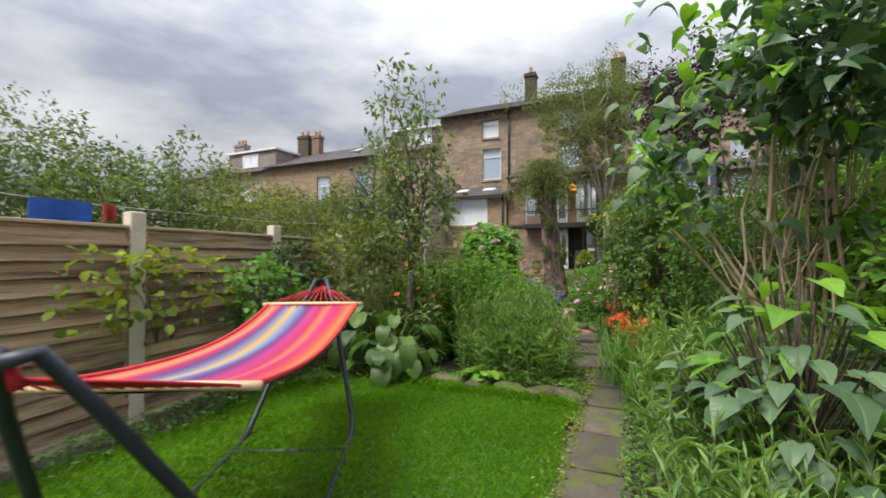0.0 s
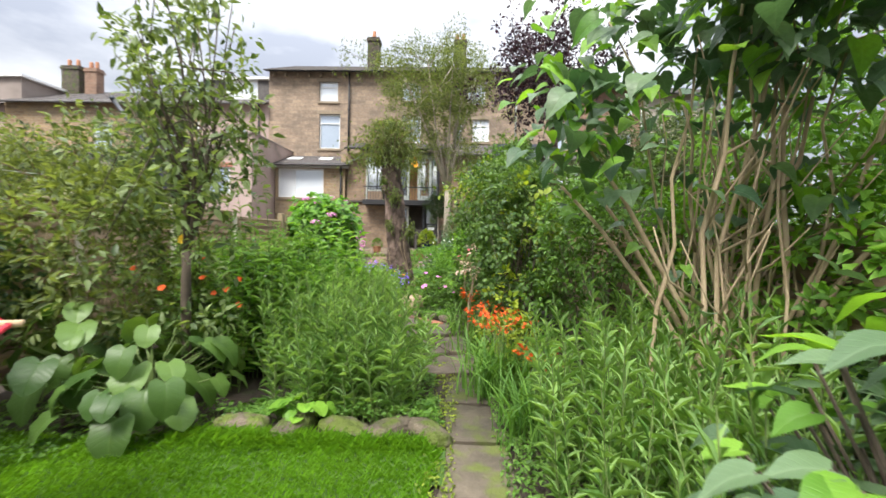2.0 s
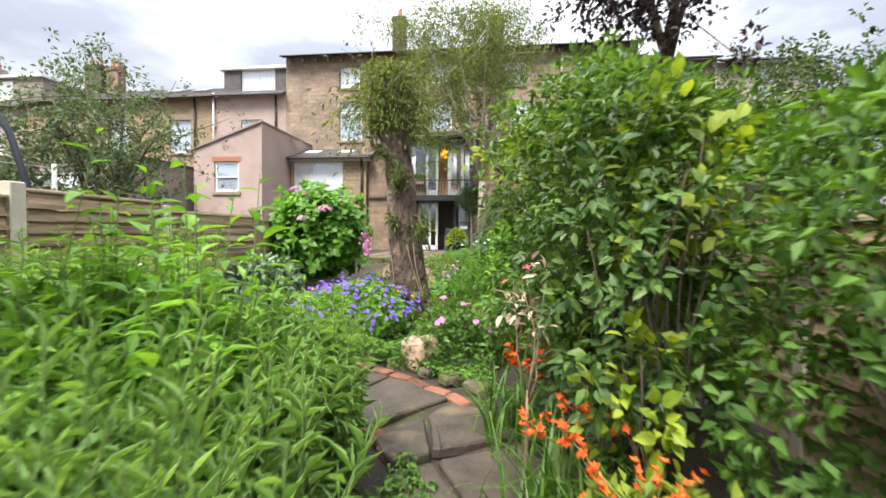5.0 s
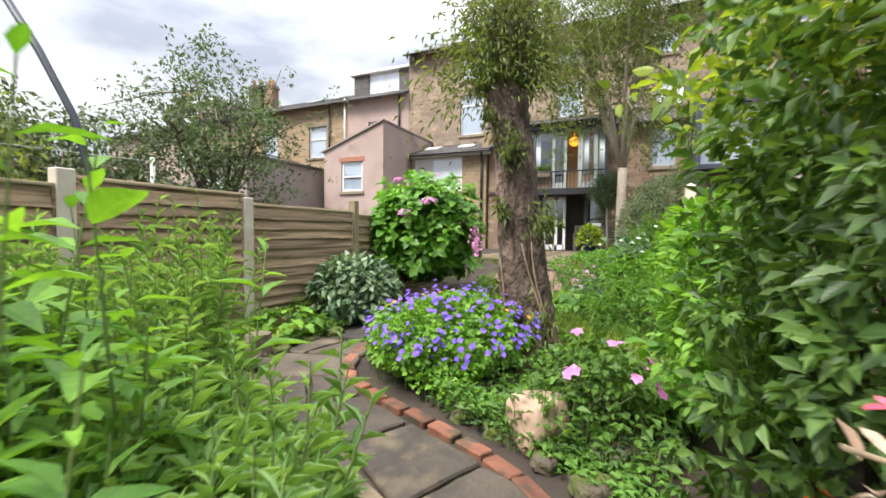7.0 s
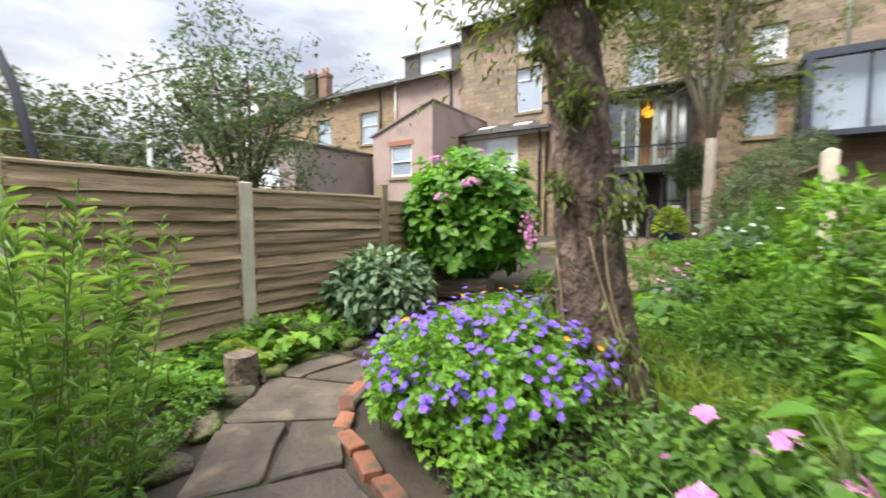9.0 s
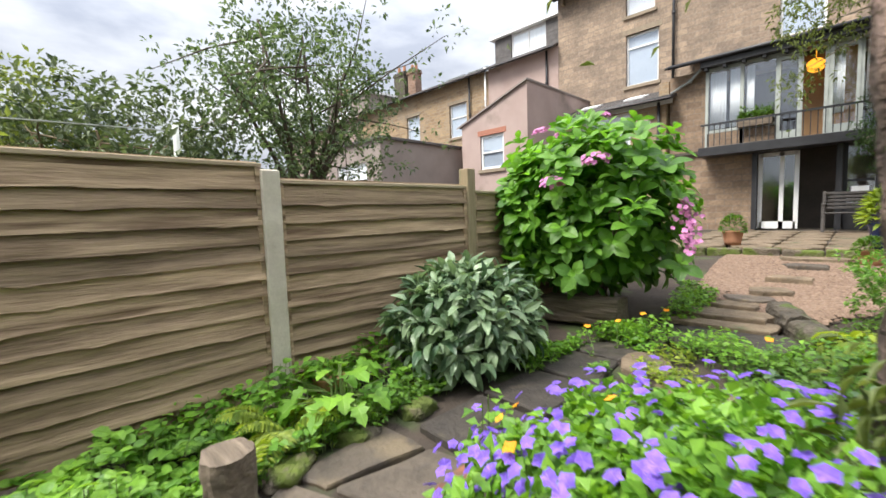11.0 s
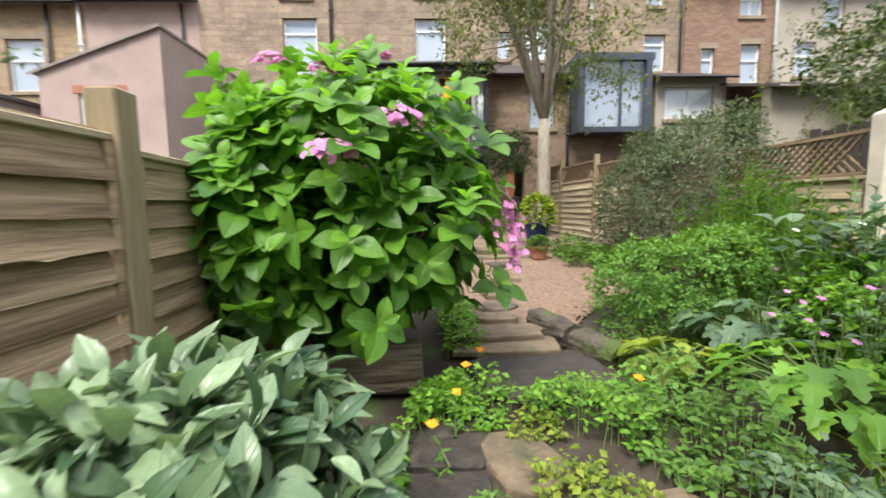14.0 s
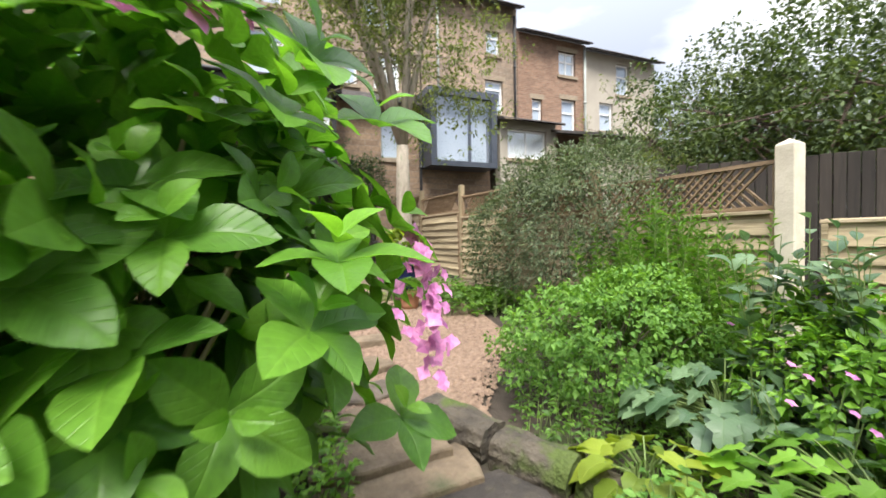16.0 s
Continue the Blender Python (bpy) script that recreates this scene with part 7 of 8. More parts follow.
bush("shrub", (1.12, 3.35, -0.05), (0.9, 1.0, 1.3), 15000, 0.065, 0.5, L_SHRUB, "plain", "dense dark green small-leaved evergreen shrub", seed=9, stems=20, amount=0.38)
bush("shrub", (1.0, 2.55, 0.0), (0.5, 0.55, 1.02), 3200, 0.065, 0.5, L_SHRUB, "lance", "dark green shrub overhanging the path", seed=31, stems=10, amount=0.4)
bush("shrub", (1.75, 1.7, -0.1), (0.65, 0.8, 1.05), 7000, 0.06, 0.5, L_GREEN, "plain", "mixed green shrub beside the path", seed=10)
bush("shrub", (1.25, 4.4, 0.0), (0.6, 0.6, 1.45), 8000, 0.05, 0.5, L_GREEN, "plain", "tall green small-leaved shrub", seed=15, stems=16)
bush("golden_shrub", (0.92, 2.15, 0.2), (0.2, 0.2, 0.3), 95, 0.085, 0.62, L_YELLOW, "lobed", "spray of lime-yellow lobed leaves among dark shrubs", seed=13, twig=5, stem_mat=DARKTWIG, stems=4)
bush("golden_shrub", (1.12, 2.45, 0.0), (0.34, 0.35, 0.98), 420, 0.09, 0.62, L_LIME, "oval", "arching lime green branch tops over dark shrubs", seed=14, twig=5, stem_mat=DARKTWIG, stems=5, low=0.35)
tree("plum_tree", (1.9, 4.6, 0.0), 4.8, 0.07, (0.9, 0.9, 0.85), (-0.15, -0.2, 3.85), 6500, 0.065, 0.55, L_PURPLE, BARK, "dark purple-leaved plum tree above the shrubs", limbs=8, seed=6, fork=0.6)


def build_variegated():
    s = tree("variegated_shrub", (0.48, 2.44, -0.05), 1.0, 0.012, (0.14, 0.15, 0.15), (0, 0, 0.96), 45, 0.062, 0.42, L_CREAM, TWIG, "slender shrub with cream and pink variegated leaves", limbs=5, twigs=3, shape="oval", fork=0.5, twig=5, category="shrub")
    petals(s, dome_heads(4, (0.1, 0.12, 0.12), (0, 0, 1.0)), 0.025, P_ROSE, 4, "pink_leaves", 0.3, "oval", 0.5)


build_variegated()
tree("hazel_shrub", (1.3, 4.25, 0.0), 2.6, 0.02, (0.48, 0.65, 0.42), (-0.5, 0.25, 2.0), 1100, 0.085, 0.6, L_LIME, TWIG, "loose light green shrub arching above the border", limbs=8, twigs=5, shape="oval", seed=29, fork=0.5, twig=5, category="shrub", lean=(-0.12, 0.05))
stalks("phlox", spots_in([(-0.62, 1.5), (-0.75, 2.3), (-1.7, 2.5), (-1.8, 1.1)], 46, land, 27), 1.42, 0.14, 0.36, L_BRIGHT, "very tall broad-leaved green phlox stems", per=26, angle=0.25)
stalks("sunflower", [(-0.8, 2.2, -0.08), (-0.98, 2.1, -0.08), (-1.3, 2.5, -0.08)], 1.6, 0.15, 0.5, L_BRIGHT, "tall stems with broad bright green leaves", per=16, angle=0.2, shape="oval", lean=0.03)

bush("shrub", (0.3, 6.5, 0.0), (0.6, 0.55, 0.36), 5200, 0.06, 0.3, L_FERN, "plain", "light green feathery mound behind the tree", seed=33)
bush("shrub", (0.75, 7.3, 0.0), (0.42, 0.65, 0.7), 1900, 0.09, 0.6, L_BRIGHT, "oval", "bright yellow-green leafy shrub against the pale fence", seed=34, twig=6)
bush("shrub", (0.95, 6.0, 0.0), (0.5, 0.7, 0.7), 3400, 0.075, 0.5, L_GREEN, "oval", "mid-green leafy shrub against the pale fence", seed=35, twig=6)

# middle of the garden, left of the path
stalks("fern", spots_in([(-0.5, 1.3), (-0.36, 2.0), (-0.46, 2.6), (-1.2, 2.7), (-1.5, 1.5)], 280, land, 21), 0.9, 0.1, 0.15, L_ASTER, "feathery light green stems leaning over the path", per=44, angle=0.5)
stalks("phlox", spots_in([(-0.62, 2.1), (-0.85, 2.55), (-1.4, 2.55), (-2.2, 2.4), (-2.4, 1.2), (-0.6, 1.4)], 120, land, 22), 1.14, 0.145, 0.32, L_BRIGHT, "tall broad-leaved green phlox stems", per=24, angle=0.3)
stalks("goldenrod", spots_in([(-1.75, 2.75), (-1.85, 3.3), (-2.3, 3.75), (-3.3, 3.6), (-3.4, 2.2), (-2.4, 2.2)], 170, land, 23), 1.12, 0.1, 0.12, L_ASTER, "tall feathery goldenrod stems beside the fence", per=48, angle=0.65)
bush("shrub", (-1.0, 1.75, -0.1), (0.5, 0.6, 0.5), 3400, 0.09, 0.22, L_FERN, "lance", "billowing light green feathery foliage beside the path", seed=41, stem_mat=STEM)
bush("shrub", (-1.75, 2.2, -0.1), (0.55, 0.7, 0.52), 3000, 0.1, 0.25, L_GREEN, "lance", "billowing green leafy border plant", seed=42, stem_mat=STEM)
bush("shrub", (-0.72, 2.3, -0.1), (0.42, 0.42, 0.42), 5200, 0.07, 0.2, L_ASTER, "lance", "soft feathery blue-green foliage billowing over the path", seed=63, stem_mat=STEM, twig=12)
WHITES = stalks("daisy", spots_in([(-1.0, 1.6), (-1.0, 2.4), (-1.9, 2.4), (-1.9, 1.6)], 26, land, 24), 1.02, 0.1, 0.3, L_GREEN, "green stems with small white flowers", per=16)
petals(WHITES, [(rng.normal() * 0.32, rng.normal() * 0.28, 0.95 + rng.normal() * 0.09, 0.2, -0.4, 1) for _ in range(26)], 0.016, P_WHITE, 7, "flowers", 0.2)
ground_cover("weeds", [(-0.45, 2.6), (-0.95, 3.3), (-1.9, 3.55), (-2.6, 3.5), (-2.5, 3.2), (-0.5, 2.2)], 1800, 0.055, 0.5, L_FERN, "pale seedy weeds along the path edge", 0.26, 7)
ground_cover("weeds", [(-0.25, 0.6), (0.2, 0.6), (0.12, 2.3), (-0.2, 2.7), (-0.4, 1.2)], 1700, 0.05, 0.5, L_GREEN, "weeds and seedlings beside the flagstone path", 0.12, 8)
ground_cover("weeds", [(-3.95, 3.9), (-2.85, 3.9), (-3.0, 4.6), (-3.1, 6.4), (-3.8, 7.0)], 3200, 0.07, 0.75, L_BRIGHT, "bright green leafy plants along the fence foot", 0.32, 9, "oval")
big_leaf_plant("geum", (-3.35, 5.35, 0.0), 34, 0.15, 0.36, 0.36, L_BRIGHT, "lobed", "bright green broad-leaved plant at the fence foot", 0.5)


def build_peony():
    bush("peony", (-3.27, 6.46, 0.0), (0.47, 0.6, 0.39), 2300, 0.132, 0.42, L_PEONY, "ovate", "grey-green peony bush with long pointed leaves", "peony", STEM, seed=16, twig=5, droop=0.4, spread=0.3, amount=0.18)


build_peony()
fern_clump((-3.3, 5.0, land(-3.3, 5.0)), 17, 0.42, L_LIME, "yellow-green fern at the foot of the fence")
fern_clump((-3.6, 4.6, land(-3.6, 4.6)), 13, 0.36, L_FERN, "light green fern at the foot of the fence")
build_hydrangea()


def clustered(heads):
    """Flower heads thinned to uneven drifts."""
    return [q for q in heads if noise.noise(Vector(q[:3]) * 4.5) + 0.7 * noise.noise(Vector(q[:3]) * 11) > rng.uniform(-0.45, 0.35)]


def build_geranium():
    s = bush("geranium", (-1.34, 5.3, 0.0), (0.68, 0.8, 0.3), 9000, 0.05, 0.9, L_BRIGHT, "plain", "mound of violet cranesbill geranium flowers over green leaves", "geranium", STEM, seed=17, amount=0.2, low=-0.95)
    petals(s, clustered(dome_heads(620, (0.69, 0.82, 0.34), (0, 0, 0.28), jitter=0.14)), 0.025, P_VIOLET, 5, "violet_flowers", 0.15, "plain", 1.1)
    petals(s, dome_heads(9, (0.69, 0.82, 0.32), (0, 0, 0.28)), 0.026, P_AMBER, 4, "amber_flowers", 0.5, "plain", 1.1)
    return s


build_geranium()
SKIRT = ground_cover("geranium_leaves", [(-0.95, 4.36), (-1.45, 4.5), (-1.82, 4.7), (-2.08, 5.0), (-2.2, 5.4), (-2.15, 5.95), (-1.5, 6.05), (-0.8, 5.4)], 4200, 0.052, 0.9, L_BRIGHT, "low spreading cranesbill leaves inside the brick edging", 0.42, 45)
petals(SKIRT, [(x - SKIRT.location.x, y - SKIRT.location.y, z - SKIRT.location.z + rng.uniform(0.22, 0.44), rng.normal() * 0.4, rng.normal() * 0.4 - 0.3, 1) for x, y, z in spots_in([(-1.0, 4.4), (-1.5, 4.52), (-1.85, 4.7), (-2.12, 5.0), (-2.24, 5.5), (-2.0, 5.6), (-1.75, 5.0), (-1.2, 4.7)], 105, land, 46)], 0.025, P_VIOLET, 5, "violet_flowers", 0.15, "plain", 1.1)
build_stump_tree()
ground_cover("weeds", [(-1.1, 4.35), (-0.3, 3.95), (0.3, 4.0), (0.6, 5.0), (0.4, 6.0), (-0.6, 5.4)], 2600, 0.065, 0.55, L_GREEN, "leafy green groundcover round the tree foot", 0.3, 10)
for gx, gy, gl in ((-0.2, 5.75, 0.5), (0.15, 5.5, 0.55), (-0.45, 6.3, 0.5), (0.3, 6.9, 0.6), (0.0, 6.1, 0.45), (-0.75, 6.75, 0.4)):
    strap_clump("grass", (gx, gy, land(gx, gy)), 110, gl, 0.008, L_LIME, "loose clump of pale yellow-green grass", 0, spread=0.14, category="grass")
ground_cover("weeds", [(-1.2, 4.4), (-0.3, 3.95), (0.3, 4.0), (0.6, 5.2), (-0.2, 5.4)], 2200, 0.045, 0.5, L_DARK, "dark green creeping groundcover in the border", 0.14, 19)
ground_cover("weeds", [(-0.5, 5.9), (0.6, 5.6), (0.9, 7.4), (-0.4, 7.4), (-1.3, 6.6)], 4200, 0.06, 0.35, L_FERN, "light green fern-like groundcover", 0.34, 11)
big_leaf_plant("hosta", (0.35, 5.0, 0.0), 40, 0.17, 0.4, 0.5, L_BRIGHT, "oval", "bright broad-leaved green plant in the border", 0.6, aspect=0.6)
bush("shrub", (0.66, 4.6, 0.0), (0.42, 0.5, 0.68), 2000, 0.09, 0.55, L_BRIGHT, "oval", "bright green broad-leaved border shrub", seed=43, twig=6, stem_mat=STEM)
PINKS = bush("geranium", (-0.04, 4.45, 0.0), (0.32, 0.26, 0.26), 900, 0.05, 0.9, L_GREEN, "plain", "low cranesbill geranium with pink flowers", "geranium", STEM, seed=19)
petals(PINKS, dome_heads(14, (0.32, 0.26, 0.3), (0, 0, 0.26)), 0.04, P_PINK, 5, "pink_flowers", 0.1, "plain", 1.1)
boulder((-0.36, 4.2, 0.02), (0.16, 0.14, 0.15), PINKROCK, 3, "rounded pale pink stone in the border", name="stone")
for i, (x, y) in enumerate(((-0.02, 3.85), (-0.28, 4.02), (-0.56, 4.2), (-0.85, 4.36), (0.2, 3.68), (0.05, 4.2))):
    boulder((x, y, land(x, y) - 0.03), (0.12, 0.08, 0.06), ROCK, i + 5, "dark mossy border stone beside the path", "border stones")
for i, (x, y) in enumerate(((-2.35, 3.78), (-2.62, 4.12), (-2.86, 4.45), (-3.0, 4.85), (-3.05, 5.25), (-3.02, 5.7))):
    boulder((x, y, land(x, y) - 0.03), (0.13, 0.09, 0.055), ROCK, i + 15, "dark mossy border stone beside the path", "border stones")

ground_cover("weeds", [(0.3, 3.6), (0.35, 3.9), (-0.85, 4.6), (-0.95, 4.36)], 1300, 0.05, 0.6, L_FERN, "leafy seedlings among the border stones", 0.16, 43)
ground_cover("weeds", [(-2.2, 3.6), (-3.0, 4.6), (-3.05, 6.0), (-3.25, 6.0), (-3.2, 4.4), (-2.4, 3.6)], 1500, 0.05, 0.6, L_GREEN, "leafy weeds among the border stones", 0.16, 44)


def cut_log(name, p, q, r, mat, label, flat=0.75):
    """A weathered length of timber with checked, uneven faces."""
    b = Build()
    p, q = Vector(p), Vector(q)
    d = (q - p).normalized()
    up = Vector((0, 0, 1))
    if abs(d.z) > 0.9:
        up = Vector((1, 0, 0))
    s = d.cross(up).normalized()
    u = s.cross(d)
    n, sides = 14, 28
    for i in range(n + 1):
        c = p + (q - p) * (i / n)
        for k in range(sides):
            a = 2 * math.pi * k / sides
            e = Vector((math.cos(a), math.sin(a), 0))
            m = 0.8 / max(abs(e.x), abs(e.y)) * flat + 1 - flat
            w = r * m * (1 + 0.14 * noise.noise(Vector((e.x * 2.2 + p.x * 9, e.y * 2.2 + p.y * 9, i * 0.22))) + 0.05 * noise.noise(Vector((e.x * 5, e.y * 5, i * 0.25))) + 0.05 * noise.noise(Vector((e.x * 14, e.y * 14, i * 0.1))))
            b.v.append(tuple(c + (s * e.x + u * e.y) * w))
    for i in range(n):
        for k in range(sides):
            j = (k + 1) % sides
            b.f.append((i * sides + k, i * sides + j, (i + 1) * sides + j, (i + 1) * sides + k))
    b.f += [tuple(k for k in range(sides - 1, -1, -1)), tuple(n * sides + k for k in range(sides))]
    b.m = [0] * len(b.f)
    tagged(b.thing(name, [mat]), label, "timber")


cut_log("log", (-3.5, 8.05, 0.16), (-2.68, 8.06, 0.2), 0.17, LOG, "weathered split grey timber log below the hydrangea")
cut_log("stump", (-2.98, 4.58, -0.05), (-2.98, 4.58, 0.22), 0.11, LOG, "short weathered timber stump beside the path", 0.3)
cut_log("kerb_stone", (-1.62, 9.3, 0.12), (-1.42, 8.84, 0.08), 0.13, DARKROCK, "rough dark mossy stone edging the steps", 0.55)
cut_log("kerb_stone", (-1.4, 8.8, 0.06), (-1.2, 8.42, 0.03), 0.14, DARKROCK, "rough dark mossy stone edging the steps", 0.5)
cut_log("kerb_stone", (-1.18, 8.38, 0.02), (-1.02, 7.98, 0.0), 0.12, DARKROCK, "rough dark mossy stone edging the steps", 0.5)

# steps, gravel and terrace
STEPS = empty("steps")
tagged(STEPS, "worn buff stone garden steps", "steps", kind="structure")
for x, y, w, d, z, a, mt in ((-2.2, 7.32, 0.34, 0.52, 0.03, 0.3, PALE), (-1.75, 6.85, 0.5, 0.4, 0.02, 0.2, PALE), (-2.2, 6.6, 0.36, 0.5, 0.02, 0.1, WETSLAB), (-1.86, 8.25, 0.98, 0.8, 0.04, 0.1, WETSLAB), (-1.98, 8.76, 0.86, 0.34, 0.075, 0.02, PALE), (-2.0, 8.98, 0.76, 0.36, 0.125, 0.05, PALE), (-1.98, 9.36, 0.42, 0.24, 0.15, 0.02, PALE),
                             (-1.93, 9.75, 0.46, 0.34, 0.155, 0.2, SLAB), (-1.8, 10.3, 0.42, 0.34, 0.185, 0.3, PALE), (-1.66, 10.85, 0.44, 0.32, 0.27, 0.1, PALE), (-1.55, 11.4, 0.46, 0.32, 0.37, 0.1, SLAB), (-1.5, 11.9, 0.75, 0.3, 0.425, 0.1, PALE)):
    slab_object("step", ragged(x, y, w, d, a, 11, 0.085), z, 0.05 if z < 0.12 else 0.075, mt, STEPS, 0.016)


def build_gravel():
    n = 9000
    pts = spots_in([(-2.2, 9.2), (-1.7, 9.0), (-1.3, 9.15), (-0.6, 10.0), (-0.3, 11.4), (-0.5, 12.2), (-2.6, 12.2), (-2.6, 10.2)], n, land, 31)
    v, f = [], []
    r = np.random.default_rng(8)
    base = np.array([(1, 0, 0), (-1, 0, 0), (0, 1, 0), (0, -1, 0), (0, 0, 0.6), (0, 0, -0.6)], float)
    faces = [(0, 2, 4), (2, 1, 4), (1, 3, 4), (3, 0, 4), (2, 0, 5), (1, 2, 5), (3, 1, 5), (0, 3, 5)]
    for i, (x, y, z) in enumerate(pts):
        a, s = r.uniform(0, 6.28), r.uniform(0.012, 0.027)
        c, q = math.cos(a), math.sin(a)
        for p in base * r.uniform(0.6, 1.2, (6, 1)):
            v.append((x + (p[0] * c - p[1] * q) * s, y + (p[0] * q + p[1] * c) * s, z + p[2] * s + 0.004))
        f += [tuple(6 * i + k for k in t) for t in faces]
    me = bpy.data.meshes.new("gravel")
    me.from_pydata(v, [], f)
    me.materials.append(GRAVEL)
    tagged(new("gravel", me), "pinkish buff stone chippings on the upper path", "gravel", kind="stuff")
    b = Build()
    xs, ys = np.arange(-2.6, -0.3, 0.15), np.arange(9.15, 12.2, 0.15)
    for x in xs:
        for y in ys:
            if x > -2.3 and x < -1.35 + (y - 9.15) * 0.55 or y > 10.2:
                b.quad([(x + dx, y + dy, land(0, y + dy) + 0.004) for dx, dy in ((0, 0), (0.15, 0), (0.15, 0.15), (0, 0.15))])
    tagged(b.thing("gravel_bed", [GRAVEL]), "pinkish buff fine gravel bed", "gravel", kind="structure")


build_gravel()


def build_terrace():
    t = empty("terrace")
    tagged(t, "grey stone-flagged terrace behind the house with a low edge", "terrace", kind="structure")
    for j in range(6):
        for i in range(7):
            x, y = -3.9 + i * 0.62 + 0.3, 12.75 + j * 0.92
            slab_object("slab", ragged(x, y, 0.6, 0.9, 0, 8, 0.004), 0.525, 0.07, PALE, t, 0.002)
    b = Build()
    for i in range(9):
        b.box(-3.9 + i * 0.5, 12.2, 0.2, -3.42 + i * 0.5, 12.38, 0.5 + 0.02 * (i % 2), bev=0.02)
    b.thing("kerb", [ROCK], t)


build_terrace()


def build_bench(x, y, z, w):
    h = empty("bench", x, y, z)
    for i in range(5):
        b = Build()
        b.box(-w / 2, -0.22 + i * 0.09, 0.42, w / 2, -0.15 + i * 0.09, 0.445, bev=0.006)
        b.thing("seat_slat", [BENCH], h)
    for i in range(5):
        b = Build()
        b.box(-w / 2, 0.23 + i * 0.016, 0.52 + i * 0.085, w / 2, 0.25 + i * 0.016, 0.575 + i * 0.085, bev=0.006)
        b.thing("back_slat", [BENCH], h)
    for s in (-1, 1):
        b = Build()
        b.box(s * w / 2 - 0.03, -0.22, 0, s * w / 2 + 0.03, -0.16, 0.62, bev=0.006)
        b.box(s * w / 2 - 0.03, 0.2, 0, s * w / 2 + 0.03, 0.27, 0.95, bev=0.006)
        b.box(s * w / 2 - 0.035, -0.24, 0.62, s * w / 2 + 0.035, 0.24, 0.66, bev=0.006)
        b.thing("leg", [BENCH], h)
    tagged(h, "dark weathered slatted wooden bench on the terrace", "bench")


build_bench(-0.85, 17.1, 0.53, 1.6)


def pot(name, at, r, h, mat, label, leaf_mat, n, lh, leaf=0.07):
    b = Build()
    prof = [(0.72, 0), (0.8, 0.3), (0.92, 0.8), (1.0, 0.92), (1.02, 1.0), (0.9, 1.0), (0.86, 0.9), (0, 0.88)]
    sides = 24
    for q, z in prof:
        for k in range(sides):
            a = 2 * math.pi * k / sides
            b.v.append((math.cos(a) * r * q, math.sin(a) * r * q, z * h))
    for i in range(len(prof) - 1):
        for k in range(sides):
            j = (k + 1) % sides
            b.f.append((i * sides + k, i * sides + j, (i + 1) * sides + j, (i + 1) * sides + k))
    b.f.append(tuple(range(sides - 1, -1, -1)))
    b.m = [0] * len(b.f)
    p = b.thing(name, [mat], smooth=True)
    p.location = at
    tagged(p, label, "pot")
    d = unit(n)
    d[:, 2] = np.abs(d[:, 2])
    leaves_on(p, np.array([0, 0, h]) + d * np.array([r, r, lh]), d + unit(n) * 0.5, np.array([0, 0, 1.0]) + unit(n) * 0.5, leaf, leaf * 0.4, leaf_mat, "lance", "plant")


pot("flower_pot", (-0.78, 12.5, 0.53), 0.22, 0.36, POTBLUE, "glazed dark blue pot with a spiky pale green plant", L_LIME, 260, 0.42, 0.16)
pot("flower_pot", (-0.95, 11.75, land(0, 11.75) - 0.01), 0.15, 0.2, CLAY, "terracotta pot with low green plants", L_GREEN, 300, 0.14)
pot("flower_pot", (-3.55, 5.38, 0.0), 0.11, 0.17, CLAY, "small terracotta pot half hidden by leaves", L_GREEN, 60, 0.08, 0.05)
pot("flower_pot", (-2.6, 12.6, 0.53), 0.16, 0.24, CLAY, "terracotta pot with green plants", L_GREEN, 300, 0.25)

def window_box():
    b = Build()
    b.box(-3.62, 18.6, 3.42, -2.82, 18.82, 3.66, bev=0.01)
    w = b.thing("window_box", [LOG])
    tagged(w, "wooden window box with green plants on the glazed room", "window box")
    n = 500
    q = np.stack([rng.uniform(-3.6, -2.84, n), rng.uniform(18.62, 18.8, n), 3.66 + np.abs(rng.normal(size=n)) * 0.12], 1)
    leaves_on(w, q, unit(n) + np.array([0, -0.3, 0.4]), np.array([0, 0, 1.0]) + unit(n) * 0.5, 0.09, 0.04, L_GREEN, "lance", "plant")


window_box()
tree("rowan_tree", (-0.12, 14.5, 0.5), 9.0, 0.16, (2.2, 1.9, 2.1), (-0.4, 0, 6.7), 30000, 0.1, 0.34, L_OLIVE, PALEBARK, "pale-barked forked tree with fine drooping olive foliage", limbs=9, twigs=7, seed=11, fork=0.28, hang=0.5, inner=0.45)
tree("bay_tree", (-0.55, 16.4, 0.53), 2.6, 0.04, (0.62, 0.55, 0.62), (0.0, 0, 2.05), 5200, 0.07, 0.35, L_DARK, PALEBARK, "dark clipped round bay tree on a thin stem", limbs=7, seed=12, lean=(-0.05, 0), fork=0.62)
tree("lilac_tree", (-6.3, 6.7, 0.0), 4.4, 0.1, (1.2, 1.25, 1.4), (0, 0, 2.7), 11500, 0.07, 0.5, L_LILAC, DARKTWIG, "loose grey-green tree beyond the wooden fence", limbs=11, twigs=6, shape="lance", seed=13, fork=0.25)
tree("elder_tree", (-5.4, 2.4, -0.1), 3.0, 0.07, (1.2, 1.4, 0.95), (0, 0, 1.75), 7500, 0.085, 0.42, L_OLIVE, TWIG, "loose olive-green bushy tree beyond the fence", limbs=9, shape="lance", seed=14, fork=0.25)
